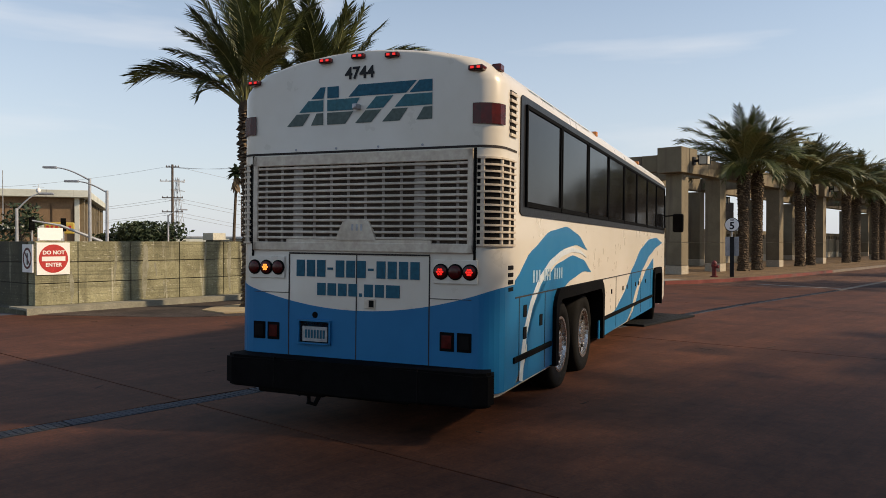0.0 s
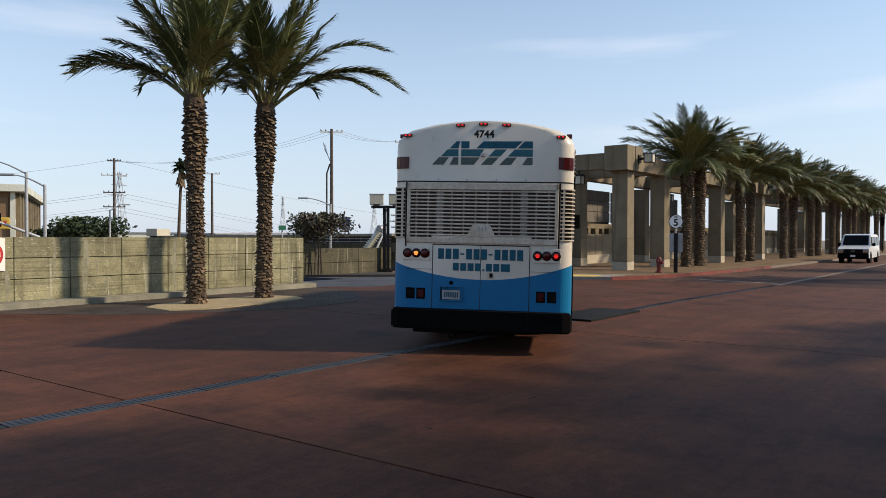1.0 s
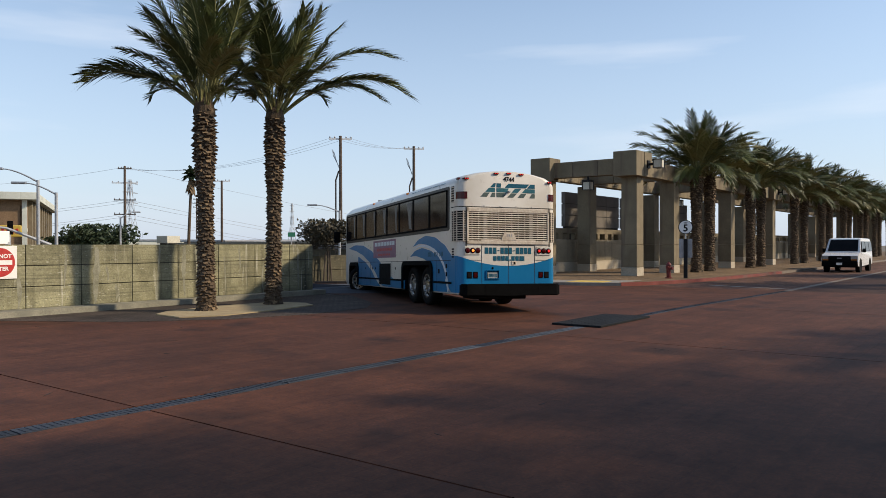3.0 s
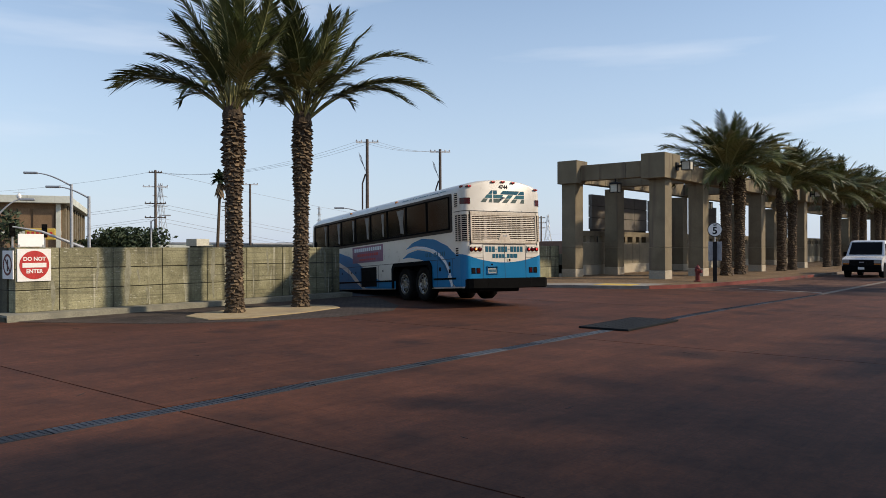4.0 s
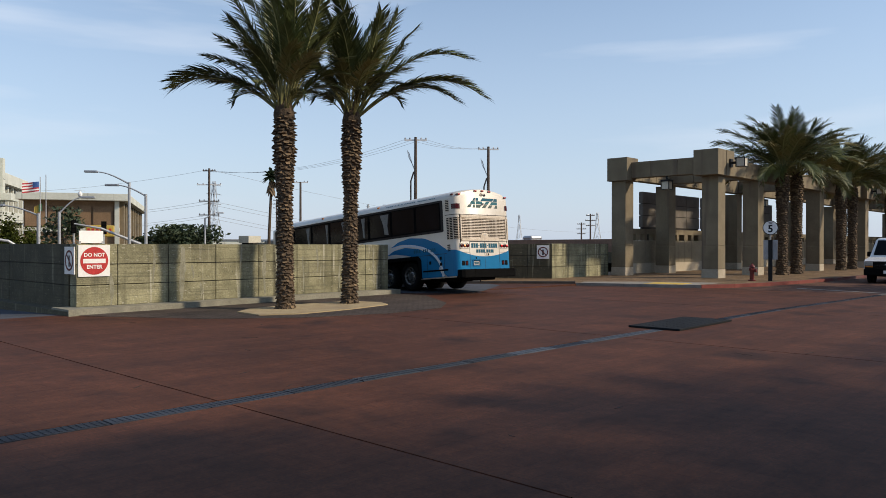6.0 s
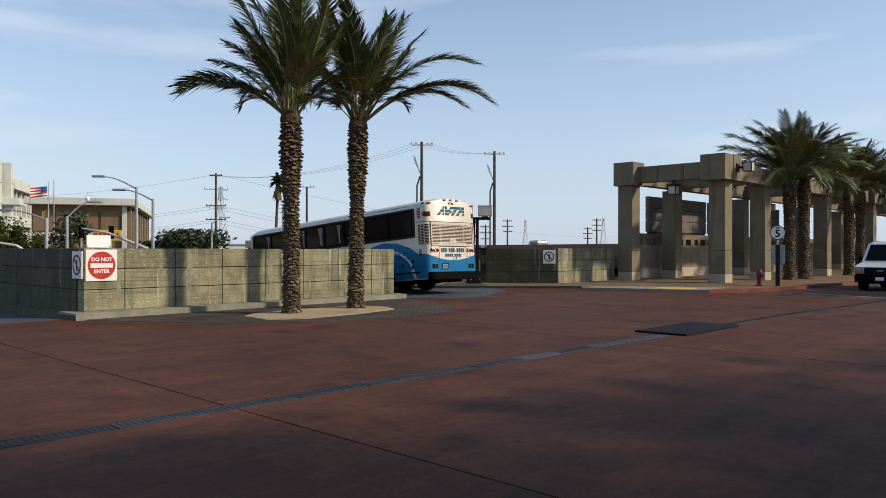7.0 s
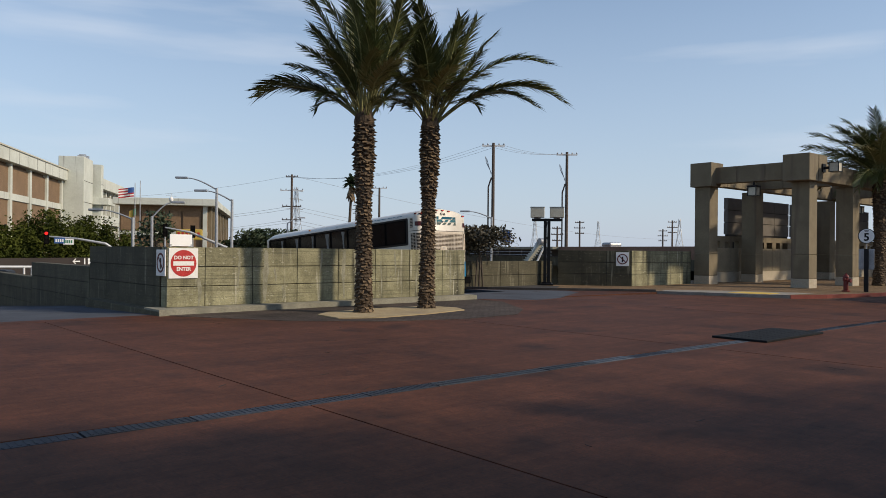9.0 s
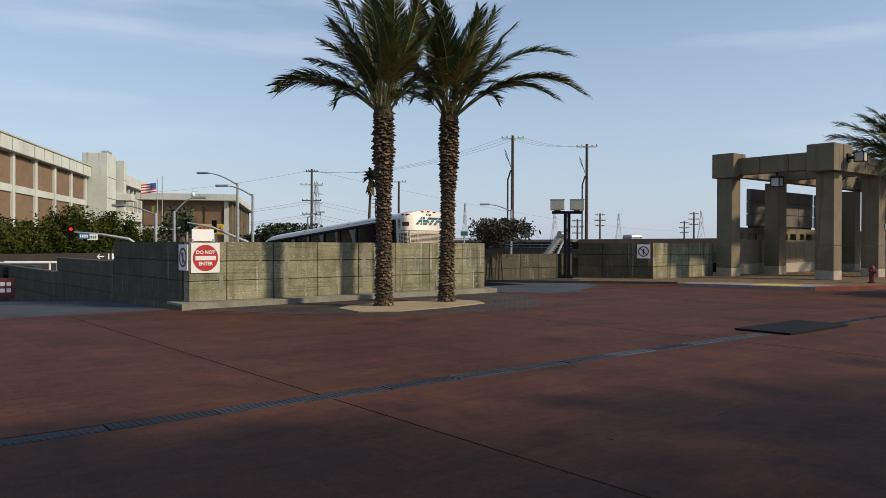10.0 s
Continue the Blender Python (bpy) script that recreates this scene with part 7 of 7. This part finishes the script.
def lattice(p, base_w, label):
    """A steel lattice tower; p is its top."""
    t = thing("lattice_tower", label, "pylon", pose(p[0], p[1], LOW, 0, 0, 25), "lattice towers")
    h = p[2] - LOW
    r = 0.07 * h / 30 + 0.03
    bm = B()
    lv = [(0, base_w), (0.3, base_w * 0.62), (0.55, base_w * 0.34), (0.78, base_w * 0.2), (1.0, base_w * 0.12)]
    cs = ((1, 1), (-1, 1), (-1, -1), (1, -1))
    for (u0, w0), (u1, w1) in zip(lv, lv[1:]):
        for k in range(4):
            a, b = cs[k], cs[(k + 1) % 4]
            tube(bm, [(a[0] * w0, a[1] * w0, u0 * h), (a[0] * w1, a[1] * w1, u1 * h)], r, 4)
            tube(bm, [(a[0] * w0, a[1] * w0, u0 * h), (b[0] * w1, b[1] * w1, u1 * h)], r * 0.6, 4)
            tube(bm, [(b[0] * w0, b[1] * w0, u0 * h), (a[0] * w1, a[1] * w1, u1 * h)], r * 0.6, 4)
    part("frame", bm, GALV, t)
    for u in (0.72, 0.84, 0.95):
        bm = B()
        w = base_w * 1.25
        tube(bm, [(-w, 0, u * h), (0, 0, u * h + 0.5), (w, 0, u * h)], r * 0.8, 4)
        tube(bm, [(-w, 0, u * h), (w, 0, u * h)], r * 0.7, 4)
        part("arm", bm, GALV, t)


def viaduct():
    a, b = (65.33, 75.71, 1.92), (50.45, 28.61, 2.39)
    m = oriented(a, b)
    L = (Vector(b[:2]) - Vector(a[:2])).length
    v = thing("viaduct", "long rusty-brown road viaduct parapet beyond the ramp", "", m, kind="structure")
    bm = B()
    box(bm, 28.6, L, 0, 0.4, 1.15, 2.15, 0.03)
    part("parapet", bm, RUST, v)
    bm = B()
    box(bm, -60, 28.58, -0.7, 0.4, 1.88, 2.15, 0.03)
    part("edge_slab", bm, CONC_BASE, v, "grey concrete edge slab")
    # dark girder colour stands in for the shade below the edge slab
    bm = B()
    box(bm, -60, 28.58, 0.5, 0.8, 1.15, 1.87)
    part("girder", bm, BROWN_SIGN, v, "girder with viaduct shade painted as dark steel")
    for z in (1.32, 1.62):
        bm = B()
        tube(bm, [(-60, -0.72, z), (28.5, -0.72, z)], 0.03, 5)
        part("pipe_rail", bm, GALV, v)
    for k in range(30):
        bm = B()
        box(bm, 27.5 - k * 2.6, 27.6 - k * 2.6, -0.70, -0.6, 1.14, 1.88)
        part("rail_post", bm, TIMBER, v)
    bm = B()
    box(bm, -60, L, -0.2, 12, 0.3, 1.14)
    part("deck", bm, CONC_SHADED, v)
    for k in range(9):
        bm = B()
        box(bm, -60 + k * 14, -58.8 + k * 14, 2, 8, LOW, 0.3)
        part("pier", bm, CONC_SHADED, v)
    # near-black sheet stands in for the shade under the deck
    bm = B()
    box(bm, -60, L, 9, 9.3, LOW, 0.3)
    part("dark_backing", bm, VOID, v)
    p = (60.54, 44.27, 2.56)
    car = thing("parked_car", "small grey car on the viaduct", "car", oriented(a, b) @ pose((Vector(p[:2]) - Vector(a[:2])).length + 1.9, 2.5, 1.14))
    bm = B()
    box(bm, -0.9, 1.0, -0.8, 0.8, 0.35, 1.05, 0.15)
    box(bm, -0.6, 0.75, -0.7, 0.7, 1.0, 1.42, 0.18)
    part("body", bm, SIGN_GREY, car)
    for x in (-0.6, 0.7):
        bm = B()
        lathe(bm, [(0.3, -0.82), (0.3, 0.82)], "y", (x, 0, 0.3), 14)
        part("wheel", bm, TYRE, car)


def oddments():
    # slanted pale conveyor
    a, b = (35.17, 32.66, 0.97), (35.81, 31.96, 2.29)
    bm = B()
    t = thing("conveyor", "slanted pale steel conveyor behind the low wall", "conveyor")
    d = Vector((0.55, -0.6, 0))
    for o in (d * 0.35, -d * 0.35):
        bm = B()
        tube(bm, [tuple(Vector(a) + o - Vector((0, 0, 1.5)) - (Vector(b) - Vector(a)) * 0.9), tuple(Vector(b) + o)], 0.07, 6)
        part("rail", bm, SIGN_WHITE, t)
    for k in range(12):
        c = Vector(a).lerp(Vector(b), -0.2 + k / 10)
        bm = B()
        tube(bm, [tuple(c - d * 0.36), tuple(c + d * 0.36)], 0.05, 5)
        part("rung", bm, LENS_WHITE, t)
    bm = B()
    tube(bm, [tuple(Vector(a) - (Vector(b) - Vector(a)) * 0.9), b], 0.17, 4)
    part("belt_deck", bm, LENS_WHITE, t, "cream belt deck")
    bm = B()
    lathe(bm, [(0.2, -0.25), (0.2, 0.25)], "x", b, 14)
    part("drum", bm, SIGN_GREY, t)
    # blue board and green sign
    for p, w, h, mat, lab in (((67.81, 66.53, 3.57), 0.55, 0.75, SIGN_BLUE, "blue board on a post far off"), ((58.90, 68.05, 2.9), 0.42, 0.26, SIGN_GREEN, "green road sign far off")):
        s = thing("far_sign", lab, "road sign", pose(p[0], p[1], p[2], 0, 0, -40))
        bm = B()
        box(bm, -w, w, -0.05, 0.05, -h, h)
        part("board", bm, mat, s)
        bm = B()
        tube(bm, [(0, 0.12, LOW - p[2]), (0, 0.12, h)], 0.08, 6)
        part("post", bm, GALV, s)
    # yellow roadside board with red bars
    p = (27.15, 66.70, 2.86)
    s = thing("diner_sign", "yellow roadside board with dark red lettering bars", "sign board", pose(p[0], p[1], p[2], 0, 0, -25))
    bm = B()
    box(bm, -1.2, 1.1, -0.15, 0.15, -0.5, 0.5, 0.1)
    part("board", bm, YELLOW_SIGN, s)
    for k in range(6):
        bm = B()
        box(bm, -1.05 + k * 0.34, -0.85 + k * 0.34, -0.17, -0.15, -0.2, 0.22)
        part("letter_bar", bm, SIGN_RED, s)
    bm = B()
    tube(bm, [(0, 0.3, LOW - p[2]), (0, 0.3, 0)], 0.14, 8)
    part("post", bm, GALV, s)
    # brown fascia with an arrow
    a, b = (6.49, 49.58, 1.01), (16.77, 55.52, 0.89)
    m = oriented(a, b)
    L = (Vector(b[:2]) - Vector(a[:2])).length
    f = thing("fascia_sign", "long dark brown fascia with a white arrow and letters", "sign board", m @ pose(0, 0, 0))
    bm = B()
    box(bm, -8, L, 0, 0.5, -0.75, 0.92)
    part("board", bm, BROWN_SIGN, f)
    bm = B()
    box(bm, -8, L, 0.1, 0.4, LOW, -0.76)
    part("wall", bm, CONC_SHADED, f)
    q = (14.25, 54.16, 0.69)
    x = (Vector(q[:2]) - Vector(a[:2])).length
    bm = B()
    box(bm, x - 0.35, x + 0.25, -0.03, 0.0, 0.64, 0.72)
    for s in (1, -1):
        v = [bm.verts.new(c) for c in ((x - 0.38, -0.03, 0.68), (x - 0.16, -0.03, 0.68 + s * 0.18), (x - 0.06, -0.03, 0.68 + s * 0.18), (x - 0.28, -0.03, 0.68))]
        bm.faces.new(v)
    part("arrow", bm, SIGN_WHITE, f)
    for k, (x0, w) in enumerate(((0.62, 0.09), (0.95, 0.3))):
        bm = B()
        box(bm, x + x0, x + x0 + w, -0.03, 0.0, 0.47, 0.88)
        part("letter_bar", bm, SIGN_WHITE, f)
    # dark work truck with a white rack on the low road
    p = (8.20, 43.23, 0.55)
    t = thing("work_truck", "dark pickup with a white ladder rack on the low road", "truck", pose(p[0], p[1], p[2] - 1.75, 0, 0, 155))
    bm = B()
    box(bm, -2.4, 2.4, -0.9, 0.9, 0.4, 1.05, 0.1)
    box(bm, -0.2, 1.3, -0.8, 0.8, 1.0, 1.65, 0.2)
    part("body", bm, BLACK_PAINT, t)
    for x in (-1.5, 1.5):
        for s in (1, -1):
            bm = B()
            lathe(bm, [(0.38, s * 0.7), (0.38, s * 0.92)], "y", (x, 0, 0.38), 16)
            part("wheel", bm, TYRE, t)
    bm = B()
    for y in (-0.75, 0.75):
        tube(bm, [(-2.3, y, 1.0), (-2.3, y, 1.8), (1.6, y, 1.8)], 0.05, 6)
        tube(bm, [(-0.9, y, 1.0), (-0.9, y, 1.8)], 0.05, 6)
    for x in (-2.3, -1.6, -0.9, -0.2):
        tube(bm, [(x, -0.75, 1.8), (x, 0.75, 1.8)], 0.05, 6)
    part("rack", bm, SIGN_WHITE, t, "white ladder rack")
    # low red sign by the exit ramp
    p = (4.06, 26.69, 0.21)
    s = thing("ramp_sign", "dark red sign with white lettering bars on the ramp", "road sign", pose(p[0], p[1], p[2], 0, 0, -10))
    bm = B()
    box(bm, -0.55, 0.45, -0.02, 0.02, -0.33, 0.3)
    part("board", bm, DULL_RED, s)
    for z in (0.12, -0.08):
        for k in range(5):
            bm = B()
            box(bm, -0.45 + k * 0.17, -0.33 + k * 0.17, -0.03, -0.02, z - 0.06, z + 0.06)
            part("letter_bar", bm, SIGN_WHITE, s)
    bm = B()
    tube(bm, [(0, 0.06, -1.6), (0, 0.06, 0.3)], 0.04, 6)
    part("post", bm, GALV, s)
    # rooftop unit far off
    p = (79.95, 126.91, 2.55)
    s = thing("rooftop_unit", "beige box on a dark stand far off", "equipment", pose(p[0], p[1], LOW, 0, 0, 20))
    bm = B()
    box(bm, -1.9, 1.9, -1.2, 1.2, p[2] - LOW - 0.5, p[2] - LOW + 0.9, 0.1)
    part("box", bm, LENS_WHITE, s)
    bm = B()
    for x in (-1.2, 1.2):
        box(bm, x - 0.2, x + 0.2, -0.8, 0.8, 0, p[2] - LOW - 0.5)
    part("stand", bm, BLACK, s)
    # low sheds along the horizon
    rnd = random.Random(12)
    for px in ((107.97, 180.12, 2.87), (127.61, 191.35, 2.87), (121.92, 158.54, 2.61), (78.29, 173.12, 2.65), (159.50, 179.33, 3.06), (153.03, 143.81, 2.47), (215.09, 146.06, 2.98)):
        s = thing("far_shed", "low flat-roofed shed far off", "building", pose(px[0], px[1], LOW, 0, 0, rnd.uniform(-60, 20)), "far sheds")
        bm = B()
        w, d = rnd.uniform(7, 16), rnd.uniform(5, 9)
        box(bm, -w, w, -d, d, 0, px[2] - LOW)
        part("wall", bm, rnd.choice((BUILD_CONC, STUCCO, PANEL_GREY)), s)
        bm = B()
        box(bm, -w - 0.3, w + 0.3, -d - 0.3, d + 0.3, px[2] - LOW, px[2] - LOW + 0.35)
        part("roof", bm, SIGN_GREY, s)
        for k in range(4):
            bm = B()
            box(bm, -w * 0.8 + k * w * 0.42, -w * 0.8 + k * w * 0.42 + 1.6, -d - 0.06, -d + 0.02, 1.2, 3.0)
            part("window", bm, GLASS, s)


long_building()
low_building()
trees()
street_lamps()
signals()
flags()
power()
for p, w, lab in (((310.68, 282.62, 20.82), 3.4, "grey steel lattice pylon far off"), ((356.97, 221.30, 19.98), 3.6, "grey steel lattice pylon far off"), ((412.00, 317.27, 22.90), 3.4, "grey steel lattice pylon far off"), ((294.75, 340.03, 26.27), 2.6, "grey steel lattice pylon far off"), ((128.74, 225.89, 22.81), 3.2, "grey steel lattice pylon behind the poles"), ((122.47, 273.86, 15.85), 1.6, "grey steel lattice pylon far off")):
    lattice(p, w, lab)
viaduct()
oddments()


# ---- what moves ----
BUS_WAY = [  # seconds, x, y, heading, z, nose up, lean
    (0.0, 4.49, 4.91, 18.2, -0.01, -0.25, 0.6), (0.5, 6.81, 5.43, 22.1, 0.0, 0.0, 0.6), (1.0, 8.93, 6.10, 28.0, 0.0, 0.1, 1.2),
    (1.5, 10.97, 6.94, 34.7, -0.02, 0.05, 0.9), (2.0, 12.68, 7.86, 42.5, -0.01, -0.15, 0.8), (2.5, 14.13, 8.84, 50.6, 0.02, -0.7, 0.9),
    (4.0, 17.03, 11.91, 68.9, 0.19, -3.1, 0.2), (4.5, 17.78, 12.99, 73.2, 0.18, -3.5, 0.3), (5.0, 18.33, 14.0, 77.7, 0.21, -4.0, 0.3),
    (5.5, 18.89, 15.13, 82.0, 0.23, -4.4, 0.2), (7.0, 20.3, 18.9, 88.6, 0.23, -4.5, 0.3), (7.5, 20.2, 19.8, 89.9, 0.20, -4.2, 0.4),
    (8.0, 20.0, 20.6, 90.6, 0.14, -4.0, 0.4), (8.5, 19.75, 21.55, 90.6, 0.06, -4.0, 0.3), (9.0, 19.6, 22.6, 90.6, -0.02, -4.2, 0.3),
    (9.5, 19.65, 23.75, 91.2, -0.14, -4.5, 0.5), (10.0, 19.8, 25.0, 92.0, -0.25, -4.75, 0.7)]

VAN_WAY = [(0.0, 67.2, 9.05), (0.5, 63.9, 9.05), (1.0, 60.9, 9.05), (1.5, 58.3, 9.05), (2.0, 56.0, 9.05), (2.5, 53.4, 9.0), (4.0, 47.9, 9.0), (5.0, 42.9, 8.95), (5.7, 40.2, 8.9), (7.0, 36.2, 8.8), (8.5, 31.8, 8.6), (10.0, 27.4, 8.4)]


def turning(hubs, way, radius, step=0.1, steer=()):
    """Wheels roll by the distance gone."""
    ts = [w[0] for w in way]
    dist = [0.0]
    for a, b in zip(way, way[1:]):
        dist.append(dist[-1] + math.hypot(b[1] - a[1], b[2] - a[2]))
    n = round((ts[-1] - ts[0]) / step)
    st, sa = ([q[0] for q in steer], [q[1] for q in steer]) if steer else ([0.0], [0.0])
    for hub in hubs:
        at = hub.location.copy()
        walk(hub, [(ts[0] + k * step, Matrix.Translation(at) @ pose(0, 0, 0, 0, math.degrees(float(np.interp(ts[0] + k * step, ts, dist)) / radius), float(np.interp(ts[0] + k * step, st, sa)))) for k in range(n + 1)])


def motions():
    walk(BUS, [(t, pose(x, y, z, lean, -up, yaw)) for t, x, y, yaw, z, up, lean in BUS_WAY])
    turning(BUS_WHEELS[:4], BUS_WAY, TYRE_R)
    turning(BUS_WHEELS[4:], BUS_WAY, TYRE_R, steer=((0.0, 16), (1.0, 32), (2.5, 36), (4.0, 22), (5.5, 14), (7.5, 2), (10.0, 3)))
    walk(VAN, [(t, pose(x, y, -STREET_DROP, 0, 0, 180)) for t, x, y in VAN_WAY])
    turning(VAN_WHEELS, VAN_WAY, 0.37, 0.05)


motions()
